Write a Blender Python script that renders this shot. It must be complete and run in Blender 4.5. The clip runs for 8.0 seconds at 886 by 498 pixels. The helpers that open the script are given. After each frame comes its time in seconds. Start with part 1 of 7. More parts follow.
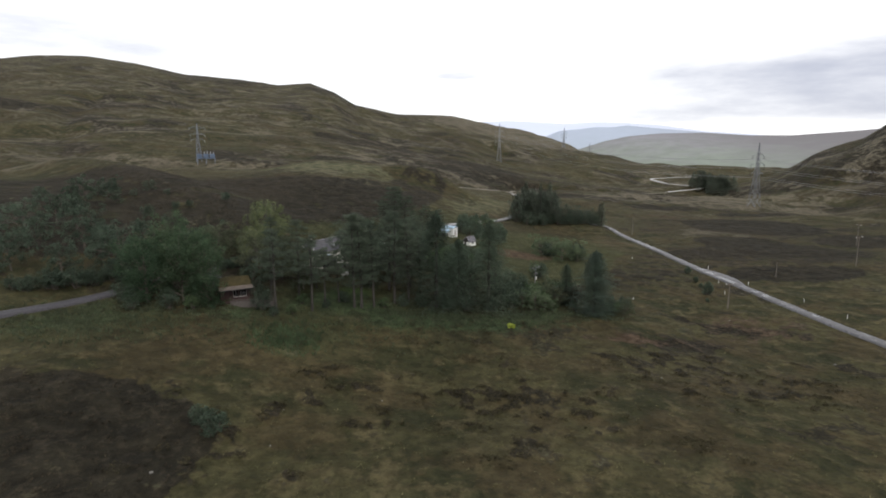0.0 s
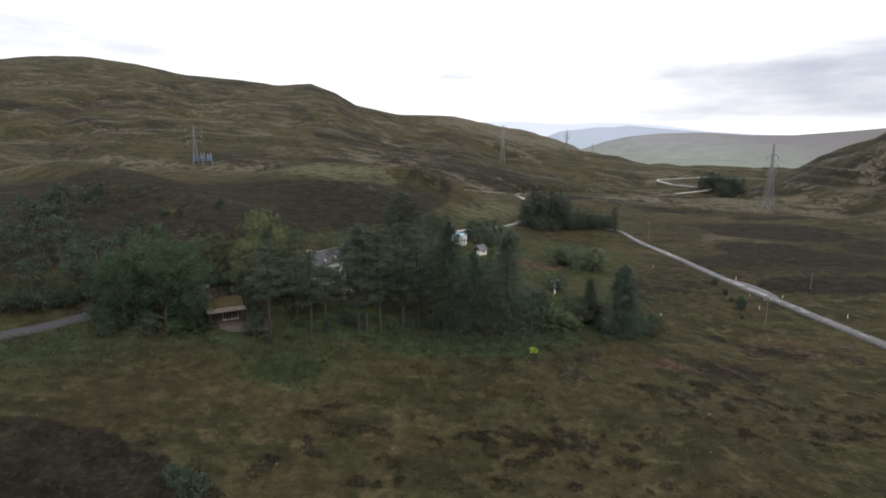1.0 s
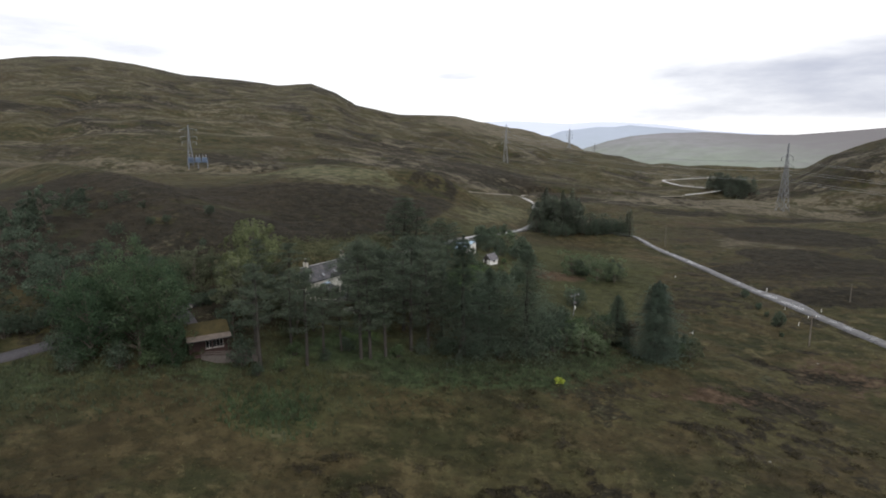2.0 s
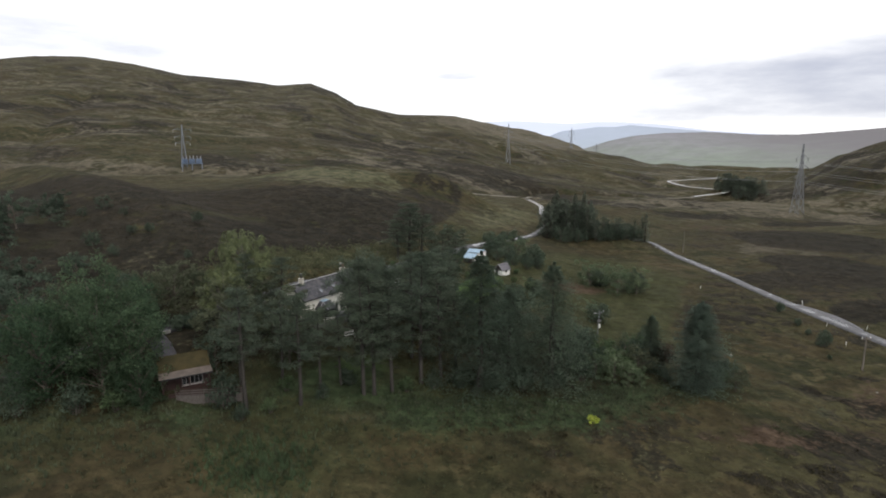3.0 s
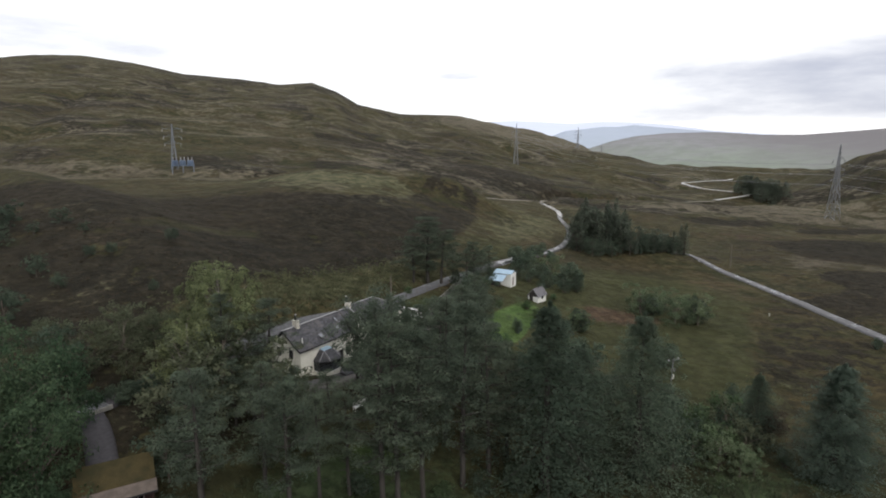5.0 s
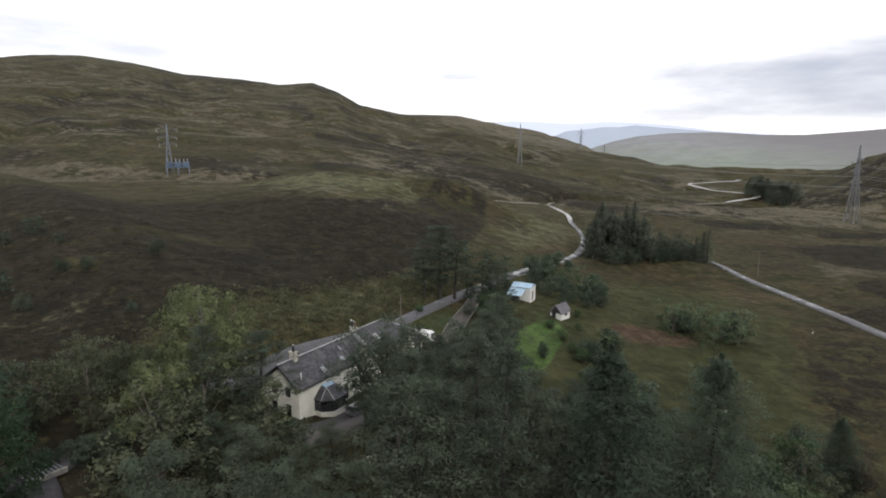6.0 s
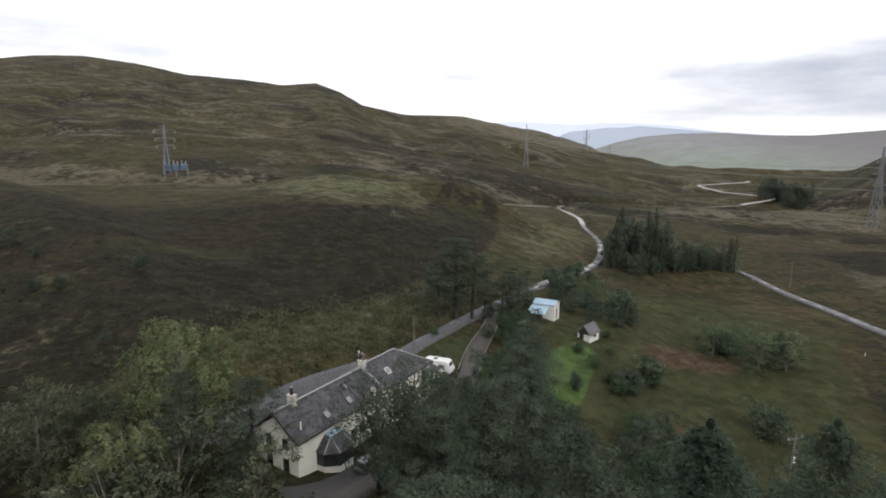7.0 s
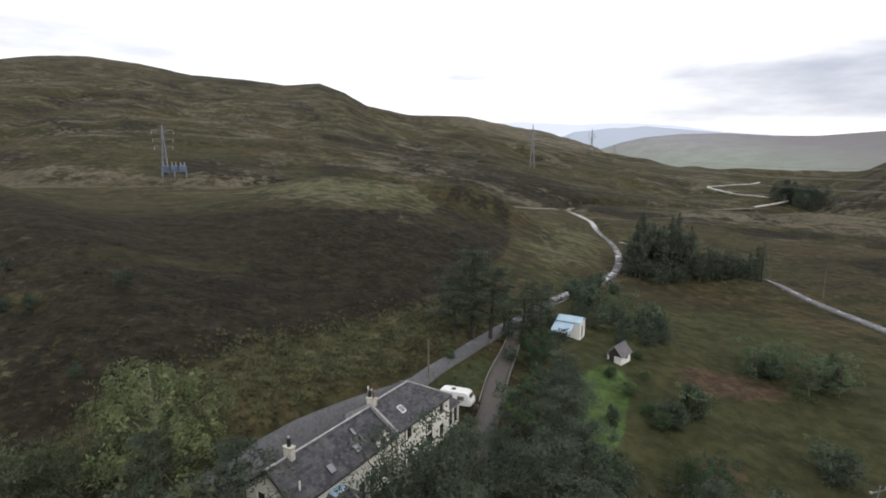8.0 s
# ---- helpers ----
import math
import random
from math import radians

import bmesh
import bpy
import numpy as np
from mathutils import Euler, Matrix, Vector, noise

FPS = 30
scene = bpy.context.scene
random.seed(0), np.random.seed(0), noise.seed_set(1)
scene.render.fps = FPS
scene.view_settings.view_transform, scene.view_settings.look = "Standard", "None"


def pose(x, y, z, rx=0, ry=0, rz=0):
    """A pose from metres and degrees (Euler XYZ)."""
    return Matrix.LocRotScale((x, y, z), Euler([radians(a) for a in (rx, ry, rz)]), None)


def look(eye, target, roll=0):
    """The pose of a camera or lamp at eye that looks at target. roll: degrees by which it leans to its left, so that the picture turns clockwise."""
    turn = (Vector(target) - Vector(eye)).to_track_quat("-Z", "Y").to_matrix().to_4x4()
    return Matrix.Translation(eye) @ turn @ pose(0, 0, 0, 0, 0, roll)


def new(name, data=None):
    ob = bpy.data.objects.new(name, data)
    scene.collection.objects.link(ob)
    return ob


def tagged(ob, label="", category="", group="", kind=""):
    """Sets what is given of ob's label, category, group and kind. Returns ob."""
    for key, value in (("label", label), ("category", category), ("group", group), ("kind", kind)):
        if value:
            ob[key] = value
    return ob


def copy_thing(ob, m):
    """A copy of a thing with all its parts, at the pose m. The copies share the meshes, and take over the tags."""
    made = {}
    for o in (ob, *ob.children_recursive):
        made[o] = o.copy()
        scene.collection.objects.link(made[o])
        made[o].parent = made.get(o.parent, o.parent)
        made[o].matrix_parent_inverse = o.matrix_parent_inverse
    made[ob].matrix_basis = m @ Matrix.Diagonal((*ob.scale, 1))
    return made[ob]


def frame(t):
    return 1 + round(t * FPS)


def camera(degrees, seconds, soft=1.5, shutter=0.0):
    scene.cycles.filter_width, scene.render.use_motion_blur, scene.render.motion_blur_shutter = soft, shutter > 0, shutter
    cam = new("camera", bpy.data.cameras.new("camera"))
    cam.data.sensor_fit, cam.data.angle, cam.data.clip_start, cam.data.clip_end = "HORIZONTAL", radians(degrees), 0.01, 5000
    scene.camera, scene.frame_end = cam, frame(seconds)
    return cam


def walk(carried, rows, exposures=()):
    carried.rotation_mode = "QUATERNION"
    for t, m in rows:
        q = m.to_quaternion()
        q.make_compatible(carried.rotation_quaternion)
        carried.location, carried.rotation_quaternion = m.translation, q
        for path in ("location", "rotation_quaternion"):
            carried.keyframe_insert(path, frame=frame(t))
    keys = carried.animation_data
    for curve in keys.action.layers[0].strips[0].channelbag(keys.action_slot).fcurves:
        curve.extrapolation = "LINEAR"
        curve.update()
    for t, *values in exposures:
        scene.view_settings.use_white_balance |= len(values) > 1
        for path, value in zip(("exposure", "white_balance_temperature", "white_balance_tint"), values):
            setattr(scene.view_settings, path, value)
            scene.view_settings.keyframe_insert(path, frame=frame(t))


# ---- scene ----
cam = camera(77.5, 8.0, soft=1.85)
METRES, EYE, TILT, LEAN, TURN = 87.8, 36.0, 3.4, 5.75, 0.0
ROWS = [
    (0.0, 0.0, 0.0, 0.0, 1.4, -13.53, -5.81),
    (0.5, -0.0151, 0.0616, -0.0011, 1.45, -13.52, -5.77),
    (1.0, -0.029, 0.125, -0.0024, 1.47, -13.51, -5.72),
    (1.5, -0.0414, 0.1888, -0.0039, 1.51, -13.52, -5.66),
    (3.0, -0.079, 0.3817, -0.0119, 1.5, -13.51, -5.59),
    (3.5, -0.0929, 0.4458, -0.0153, 1.52, -13.5, -5.59),
    (4.0, -0.1077, 0.51, -0.0191, 1.56, -13.51, -5.62),
    (4.5, -0.1229, 0.573, -0.0222, 1.61, -13.53, -5.63),
    (6.0, -0.1696, 0.7564, -0.0314, 1.71, -13.51, -5.61),
    (6.5, -0.1848, 0.8158, -0.0337, 1.76, -13.48, -5.61),
    (7.0, -0.1986, 0.8718, -0.0345, 2.01, -13.49, -5.6),
    (7.5, -0.2117, 0.9242, -0.0368, 2.26, -13.5, -5.59),
    (8.0, -0.224, 0.9734, -0.0391, 2.34, -13.49, -5.58),
]
walk(cam, [(t, pose(0, 0, EYE, TILT, LEAN, TURN) @ pose(METRES * x, METRES * y, METRES * z, 90 + pitch, roll, yaw)) for t, x, y, z, yaw, pitch, roll in ROWS])

# ---- sky and sun ----
SUN_EL, SUN_AZ = 40.0, 152.0      # degrees; bearing clockwise from +y
world = bpy.data.worlds.new("overcast_sky")
scene.world = world
world.use_nodes = True
wn, wl = world.node_tree.nodes, world.node_tree.links
wn.clear()
w_out, w_bg = wn.new("ShaderNodeOutputWorld"), wn.new("ShaderNodeBackground")
w_sky = wn.new("ShaderNodeTexSky")
w_sky.sky_type, w_sky.sun_disc = "NISHITA", False
w_sky.sun_elevation, w_sky.sun_rotation = radians(SUN_EL), radians(SUN_AZ)


def w_node(kind, *links):
    t = wn.new(kind)
    for k, v in enumerate(links):
        if isinstance(v, (int, float)):
            t.inputs[k].default_value = v
        elif v is not None:
            wl.new(v, t.inputs[k])
    return t


def w_math(op, a, b):
    t = w_node("ShaderNodeMath", a, b)
    t.operation = op
    return t.outputs[0]


def w_step(v, lo, hi, a=0.0, b=1.0):
    t = w_node("ShaderNodeMapRange", v, lo, hi, a, b)
    t.interpolation_type = "SMOOTHSTEP"
    return t.outputs["Result"]


def w_clouds(scale, place, size, detail, rough):
    mp, t = wn.new("ShaderNodeMapping"), wn.new("ShaderNodeTexNoise")
    mp.inputs["Scale"].default_value, mp.inputs["Location"].default_value = scale, place
    t.inputs["Scale"].default_value, t.inputs["Detail"].default_value, t.inputs["Roughness"].default_value = size, detail, rough
    wl.new(w_co.outputs["Generated"], mp.inputs["Vector"])
    wl.new(mp.outputs["Vector"], t.inputs["Vector"])
    return t.outputs["Fac"]


def w_wisp(cx, cz, rx, rz, amount):
    """A small drifting cloud by bearing and height."""
    u = w_math("DIVIDE", w_math("SUBTRACT", w_sep.outputs["X"], cx), rx)
    v = w_math("DIVIDE", w_math("SUBTRACT", w_sep.outputs["Z"], cz), rz)
    q = w_math("ADD", w_math("MULTIPLY", u, u), w_math("MULTIPLY", v, v))
    return w_step(q, 0.1, 1.3, amount, 0.0)


w_co, w_sep = wn.new("ShaderNodeTexCoord"), wn.new("ShaderNodeSeparateXYZ")
wl.new(w_co.outputs["Generated"], w_sep.inputs["Vector"])
w_x, w_z = w_sep.outputs["X"], w_sep.outputs["Z"]
w_big = w_clouds((1.6, 1.6, 9.0), (3.1, 0.7, 0.35), 1.5, 8.0, 0.55)
w_fine = w_clouds((2.2, 2.2, 10.0), (1.3, 4.2, 2.1), 4.5, 6.0, 0.6)
w_tex = w_math("ADD", w_math("MULTIPLY", w_math("SUBTRACT", w_big, 0.5), 0.95), w_math("MULTIPLY", w_math("SUBTRACT", w_fine, 0.5), 0.5))
# a grey bank over the far valley, open white below it, and thin drifts
w_bank = w_math("MULTIPLY", w_step(w_x, 0.12, 0.50), w_math("MULTIPLY", w_step(w_z, 0.030, 0.062), w_step(w_z, 0.185, 0.12)))
w_drift = w_math("MULTIPLY", w_step(w_x, -0.30, -0.52), w_math("MULTIPLY", w_step(w_z, 0.125, 0.150), w_step(w_z, 0.215, 0.17)))
w_tip = w_math("MULTIPLY", w_step(w_x, 0.50, 0.62), w_step(w_z, 0.15, 0.19))
w_sum = w_math("ADD", w_math("MULTIPLY", w_bank, 0.60), w_math("MULTIPLY", w_drift, 0.28))
w_sum = w_math("ADD", w_sum, w_math("MULTIPLY", w_tip, 0.25))
for w_c in ((0.012, 0.129, 0.055, 0.0085, 0.42), (-0.25, 0.121, 0.04, 0.006, 0.22)):
    w_sum = w_math("ADD", w_sum, w_wisp(*w_c))
w_grey = w_step(w_math("ADD", w_sum, w_math("MULTIPLY", w_tex, w_step(w_sum, 0.0, 0.25, 0.15, 1.0))), 0.04, 0.80)
w_mix, w_scale, w_cloud = (wn.new("ShaderNodeMix") for _ in range(3))
for t in (w_mix, w_scale, w_cloud):
    t.data_type = "RGBA"
w_scale.blend_type = "MULTIPLY"
w_scale.inputs[0].default_value, w_scale.inputs[7].default_value = 1.0, (0.1, 0.1, 0.1, 1)
w_mix.inputs[0].default_value = 0.93
w_cloud.inputs[6].default_value, w_cloud.inputs[7].default_value = (1.0, 1.0, 1.02, 1), (0.48, 0.50, 0.59, 1)
wl.new(w_grey, w_cloud.inputs[0])
wl.new(w_sky.outputs["Color"], w_scale.inputs[6])
wl.new(w_scale.outputs[2], w_mix.inputs[6])
wl.new(w_cloud.outputs[2], w_mix.inputs[7])
wl.new(w_mix.outputs[2], w_bg.inputs["Color"])
wl.new(w_bg.outputs["Background"], w_out.inputs["Surface"])
w_bg.inputs["Strength"].default_value = 1.0
sun = new("sun", bpy.data.lights.new("sun", "SUN"))
sun.data.energy, sun.data.angle, sun.data.color = 1.15, radians(20), (1.0, 0.95, 0.86)
_a, _e = radians(SUN_AZ), radians(SUN_EL)
sun.matrix_world = look((math.sin(_a) * math.cos(_e) * 400, math.cos(_a) * math.cos(_e) * 400, math.sin(_e) * 400), (0, 0, 0))
scene.view_settings.exposure = 0.3


# ---- materials ----
def mat_base(name, rough=0.85, spec=0.25):
    m = bpy.data.materials.new(name)
    m.use_nodes = True
    n, l = m.node_tree.nodes, m.node_tree.links
    b = n["Principled BSDF"]
    b.inputs["Roughness"].default_value = rough
    b.inputs["Specular IOR Level"].default_value = spec
    return m, n, l, b


def noise_node(n, l, vec, scale, detail=4.0, rough=0.55):
    t = n.new("ShaderNodeTexNoise")
    t.inputs["Scale"].default_value, t.inputs["Detail"].default_value = scale, detail
    t.inputs["Roughness"].default_value = rough
    l.new(vec, t.inputs["Vector"])
    return t.outputs["Fac"]


def ramp_node(n, l, fac, lo, hi, a=0.0, b=1.0):
    t = n.new("ShaderNodeMapRange")
    t.interpolation_type = "SMOOTHSTEP"
    for key, v in (("From Min", lo), ("From Max", hi), ("To Min", a), ("To Max", b)):
        t.inputs[key].default_value = v
    l.new(fac, t.inputs["Value"])
    return t.outputs["Result"]


def mix_node(n, l, fac, a, b, blend="MIX"):
    t = n.new("ShaderNodeMix")
    t.data_type, t.blend_type = "RGBA", blend
    for slot, v in ((0, fac), (6, a), (7, b)):
        if isinstance(v, (int, float)):
            t.inputs[slot].default_value = v
        elif isinstance(v, tuple):
            t.inputs[slot].default_value = (*v, 1)
        else:
            l.new(v, t.inputs[slot])
    return t.outputs[2]


def math_node(n, l, op, a, b):
    t = n.new("ShaderNodeMath")
    t.operation = op
    for slot, v in ((0, a), (1, b)):
        if isinstance(v, (int, float)):
            t.inputs[slot].default_value = v
        else:
            l.new(v, t.inputs[slot])
    return t.outputs[0]


def bump_node(n, l, b, height, strength, dist):
    t = n.new("ShaderNodeBump")
    t.inputs["Strength"].default_value, t.inputs["Distance"].default_value = strength, dist
    l.new(height, t.inputs["Height"])
    l.new(t.outputs["Normal"], b.inputs["Normal"])


def weathered(name, light, dark, scale=1.5, rough=0.8, spec=0.3, bump=0.0, metal=0.0, grain=12.0, stretch=(1, 1, 1)):
    """Two colours mixed by coarse stains and fine grain, in object space."""
    m, n, l, b = mat_base(name, rough, spec)
    co, mp = n.new("ShaderNodeTexCoord"), n.new("ShaderNodeMapping")
    mp.inputs["Scale"].default_value = stretch
    l.new(co.outputs["Object"], mp.inputs["Vector"])
    v = mp.outputs["Vector"]
    a = ramp_node(n, l, noise_node(n, l, v, scale, 5), 0.35, 0.68)
    g = ramp_node(n, l, noise_node(n, l, v, scale * grain, 3), 0.3, 0.7)
    c = mix_node(n, l, a, light, dark)
    c = mix_node(n, l, math_node(n, l, "MULTIPLY", g, 0.45), c, tuple(0.55 * (p + q) / 2 for p, q in zip(light, dark)))
    l.new(c, b.inputs["Base Color"])
    b.inputs["Metallic"].default_value = metal
    if bump:
        bump_node(n, l, b, g, 0.6, bump)
    return m


def leaf_mat(name, dark, mid, light, thin=0.3, rough=0.75):
    m, n, l, b = mat_base(name, rough, 0.1)
    geo, info = n.new("ShaderNodeNewGeometry"), n.new("ShaderNodeObjectInfo")
    r = n.new("ShaderNodeValToRGB")
    r.color_ramp.elements[0].color, r.color_ramp.elements[1].color = (*dark, 1), (*light, 1)
    e = r.color_ramp.elements.new(0.55)
    e.color = (*mid, 1)
    l.new(geo.outputs["Random Per Island"], r.inputs["Fac"])
    hsv = n.new("ShaderNodeHueSaturation")
    l.new(ramp_node(n, l, info.outputs["Random"], 0, 1, 0.485, 0.515), hsv.inputs["Hue"])
    l.new(ramp_node(n, l, info.outputs["Random"], 1, 0, 0.86, 1.14), hsv.inputs["Value"])
    l.new(r.outputs["Color"], hsv.inputs["Color"])
    co = n.new("ShaderNodeTexCoord")
    patch = ramp_node(n, l, noise_node(n, l, co.outputs["Object"], 0.45, 3), 0.3, 0.7, 0.7, 1.25)
    c = mix_node(n, l, 1.0, hsv.outputs["Color"], patch, "MULTIPLY")
    l.new(c, b.inputs["Base Color"])
    tr, mx = n.new("ShaderNodeBsdfTranslucent"), n.new("ShaderNodeMixShader")
    l.new(c, tr.inputs["Color"])
    mx.inputs[0].default_value = thin
    l.new(b.outputs[0], mx.inputs[1])
    l.new(tr.outputs[0], mx.inputs[2])
    l.new(mx.outputs[0], n["Material Output"].inputs["Surface"])
    return m


def ground_mat():
    """Moor: heather, rough grass, lush grass and straw by the cover layer of the land, broken up by noise at many scales."""
    m, n, l, b = mat_base("moorland", 0.95, 0.1)
    at, co = n.new("ShaderNodeAttribute"), n.new("ShaderNodeTexCoord")
    at.attribute_name = "cover"
    sep = n.new("ShaderNodeSeparateColor")
    l.new(at.outputs["Color"], sep.inputs["Color"])
    v = co.outputs["Object"]
    mp = n.new("ShaderNodeMapping")
    mp.inputs["Scale"].default_value, mp.inputs["Rotation"].default_value = (0.92, 1.05, 1.0), (0, 0, radians(-14))
    l.new(v, mp.inputs["Vector"])
    w = mp.outputs["Vector"]

    def spread(vec, scale, detail, rough, lo=0.37, hi=0.63):
        t = n.new("ShaderNodeMapRange")
        for key, q in (("From Min", lo), ("From Max", hi), ("To Min", 0.0), ("To Max", 1.0)):
            t.inputs[key].default_value = q
        l.new(noise_node(n, l, vec, scale, detail, rough), t.inputs["Value"])
        return t.outputs["Result"]

    n80 = spread(v, 0.013, 8, 0.6)
    n20 = spread(w, 0.055, 9, 0.66)
    n5 = spread(v, 0.24, 7, 0.64)
    n1 = spread(v, 1.1, 5, 0.6)
    n2 = spread(v, 0.45, 6, 0.7)
    tint = n.new("ShaderNodeAttribute")
    tint.attribute_name = "tint"
    tone = n.new("ShaderNodeSeparateColor")
    l.new(tint.outputs["Color"], tone.inputs["Color"])
    rust = spread(w, 0.075, 7, 0.6)

    def jitter(layer, a, c, d, lo, hi):
        t = layer
        for f, k in ((n20, a), (n5, c), (n1, d)):
            t = math_node(n, l, "ADD", t, math_node(n, l, "MULTIPLY", math_node(n, l, "SUBTRACT", f, 0.5), k))
        return ramp_node(n, l, t, lo, hi)

    grass = mix_node(n, l, ramp_node(n, l, n20, 0.15, 0.85), (0.0285, 0.0300, 0.0140), (0.0600, 0.0545, 0.0262))
    grass = mix_node(n, l, ramp_node(n, l, n5, 0.5, 0.95, 0, 0.75), grass, (0.086, 0.072, 0.037))
    grass = mix_node(n, l, ramp_node(n, l, rust, 0.45, 0.85, 0, 0.55), grass, (0.062, 0.046, 0.024))
    grass = mix_node(n, l, ramp_node(n, l, n1, 0.55, 0.95, 0, 0.55), grass, (0.026, 0.026, 0.014))
    heath = mix_node(n, l, ramp_node(n, l, n5, 0.2, 0.8), (0.0150, 0.0136, 0.0094), (0.0238, 0.0210, 0.0142))
    heath = mix_node(n, l, ramp_node(n, l, n1, 0.5, 0.95, 0, 0.45), heath, (0.046, 0.038, 0.026))
    c = mix_node(n, l, jitter(sep.outputs["Red"], 0.70, 0.55, 0.2, 0.38, 0.58), grass, heath)
    lush = mix_node(n, l, ramp_node(n, l, n5, 0.2, 0.8), (0.0385, 0.0415, 0.0182), (0.050, 0.0515, 0.0240))
    c = mix_node(n, l, jitter(sep.outputs["Green"], 0.3, 0.35, 0.2, 0.30, 0.72), c, lush)
    # dry grass, its blue raised so the far hills look hazed
    straw = mix_node(n, l, ramp_node(n, l, n1, 0.2, 0.8), (0.142, 0.124, 0.090), (0.084, 0.075, 0.053))
    c = mix_node(n, l, jitter(sep.outputs["Blue"], 0.70, 0.55, 0.35, 0.50, 1.0), c, straw)
    lawn = mix_node(n, l, ramp_node(n, l, n5, 0.2, 0.8), (0.058, 0.098, 0.030), (0.084, 0.130, 0.042))
    c = mix_node(n, l, ramp_node(n, l, at.outputs["Alpha"], 0.4, 0.6), c, lawn)
    c = mix_node(n, l, ramp_node(n, l, n80, 0.45, 0.95, 0, 0.35), c, (0.034, 0.027, 0.018))
    bracken = mix_node(n, l, ramp_node(n, l, n1, 0.2, 0.8), (0.056, 0.038, 0.025), (0.082, 0.057, 0.038))
    c = mix_node(n, l, jitter(tone.outputs["Red"], 0.35, 0.5, 0.35, 0.35, 0.85), c, bracken)
    bleached = mix_node(n, l, ramp_node(n, l, n5, 0.2, 0.8), (0.064, 0.068, 0.036), (0.104, 0.100, 0.058))
    c = mix_node(n, l, jitter(tone.outputs["Green"], 0.35, 0.5, 0.3, 0.30, 0.95), c, bleached)
    wet = mix_node(n, l, ramp_node(n, l, n1, 0.2, 0.8), (0.027, 0.041, 0.019), (0.044, 0.060, 0.029))
    c = mix_node(n, l, jitter(tone.outputs["Blue"], 0.3, 0.45, 0.3, 0.30, 0.90), c, wet)
    c = mix_node(n, l, 0.45, c, ramp_node(n, l, n2, 0.1, 0.9, 0.42, 1.32), "MULTIPLY")
    l.new(c, b.inputs["Base Color"])
    h = math_node(n, l, "ADD", math_node(n, l, "MULTIPLY", n20, 1.5), math_node(n, l, "MULTIPLY", n5, 0.5))
    bump_node(n, l, b, math_node(n, l, "ADD", h, math_node(n, l, "MULTIPLY", n1, 0.14)), 0.8, 1.0)
    return m


def wet_road_mat(name, stone, wet, wetness, sheen=0.14, gloss=0.5, ior=1.5, size=0.35, dull=None):
    m, n, l, b = mat_base(name, 0.6, gloss)
    co = n.new("ShaderNodeTexCoord")
    v = co.outputs["Object"]
    b.inputs["IOR"].default_value = ior
    a, g = noise_node(n, l, v, size, 5), noise_node(n, l, v, 3.0, 4)
    pool = ramp_node(n, l, a, 0.62 - wetness, 0.70 - wetness * 0.6)
    c = mix_node(n, l, ramp_node(n, l, g, 0.35, 0.68), stone, tuple(0.62 * q for q in stone))
    c = mix_node(n, l, math_node(n, l, "MULTIPLY", pool, 0.8), c, wet)
    l.new(c, b.inputs["Base Color"])
    l.new(ramp_node(n, l, pool, 0, 1, 0.65, sheen), b.inputs["Roughness"])
    if dull is not None:
        l.new(ramp_node(n, l, pool, 0, 1, dull, gloss), b.inputs["Specular IOR Level"])
    bump_node(n, l, b, g, 0.3, 0.03)
    return m


def slate_mat():
    """Grey slates in courses, each a little different, with pale lichen stains."""
    m, n, l, b = mat_base("grey_slate", 0.6, 0.35)
    co = n.new("ShaderNodeTexCoord")
    bk = n.new("ShaderNodeTexBrick")
    bk.offset = 0.5
    for key, q in (("Scale", 1.0), ("Mortar Size", 0.012), ("Brick Width", 0.36), ("Row Height", 0.24), ("Bias", 0.0)):
        bk.inputs[key].default_value = q
    bk.inputs["Color1"].default_value = (0.020, 0.020, 0.025, 1)
    bk.inputs["Color2"].default_value = (0.068, 0.067, 0.079, 1)
    bk.inputs["Mortar"].default_value = (0.022, 0.021, 0.023, 1)
    l.new(co.outputs["Object"], bk.inputs["Vector"])
    stain = ramp_node(n, l, noise_node(n, l, co.outputs["Object"], 0.9, 6), 0.48, 0.72, 0, 0.5)
    c = mix_node(n, l, stain, bk.outputs["Color"], (0.115, 0.108, 0.105))
    c = mix_node(n, l, ramp_node(n, l, noise_node(n, l, co.outputs["Object"], 9, 3), 0.5, 0.8, 0, 0.4), c, (0.030, 0.029, 0.031))
    l.new(c, b.inputs["Base Color"])
    bump_node(n, l, b, bk.outputs["Fac"], -0.5, 0.02)
    return m


M_GROUND = ground_mat()
M_ROAD = wet_road_mat("worn_asphalt", (0.102, 0.101, 0.106), (0.080, 0.080, 0.086), 0.14, 0.2, 0.5)
# lane asphalt with the trees' shade put into its colour
M_SHADED_LANE = wet_road_mat("shaded_lane_asphalt", (0.056, 0.053, 0.060), (0.045, 0.043, 0.050), 0.05, 0.5, 0.25)
M_TRACK = wet_road_mat("wet_gravel_track", (0.30, 0.29, 0.275), (0.22, 0.215, 0.21), 0.20, 0.08, 1.0)
M_GRASSTRACK = wet_road_mat("worn_grassy_track", (0.150, 0.136, 0.105), (0.11, 0.10, 0.08), 0.03, 0.5, 0.3)
M_GREYLANE = wet_road_mat("grey_lane_asphalt", (0.092, 0.093, 0.102), (0.074, 0.076, 0.084), 0.06, 0.4, 0.4)
M_WETLANE = wet_road_mat("wet_lane", (0.072, 0.070, 0.072), (0.05, 0.05, 0.053), 0.135, 0.02, 1.0, 1.8, 0.26, 0.1)
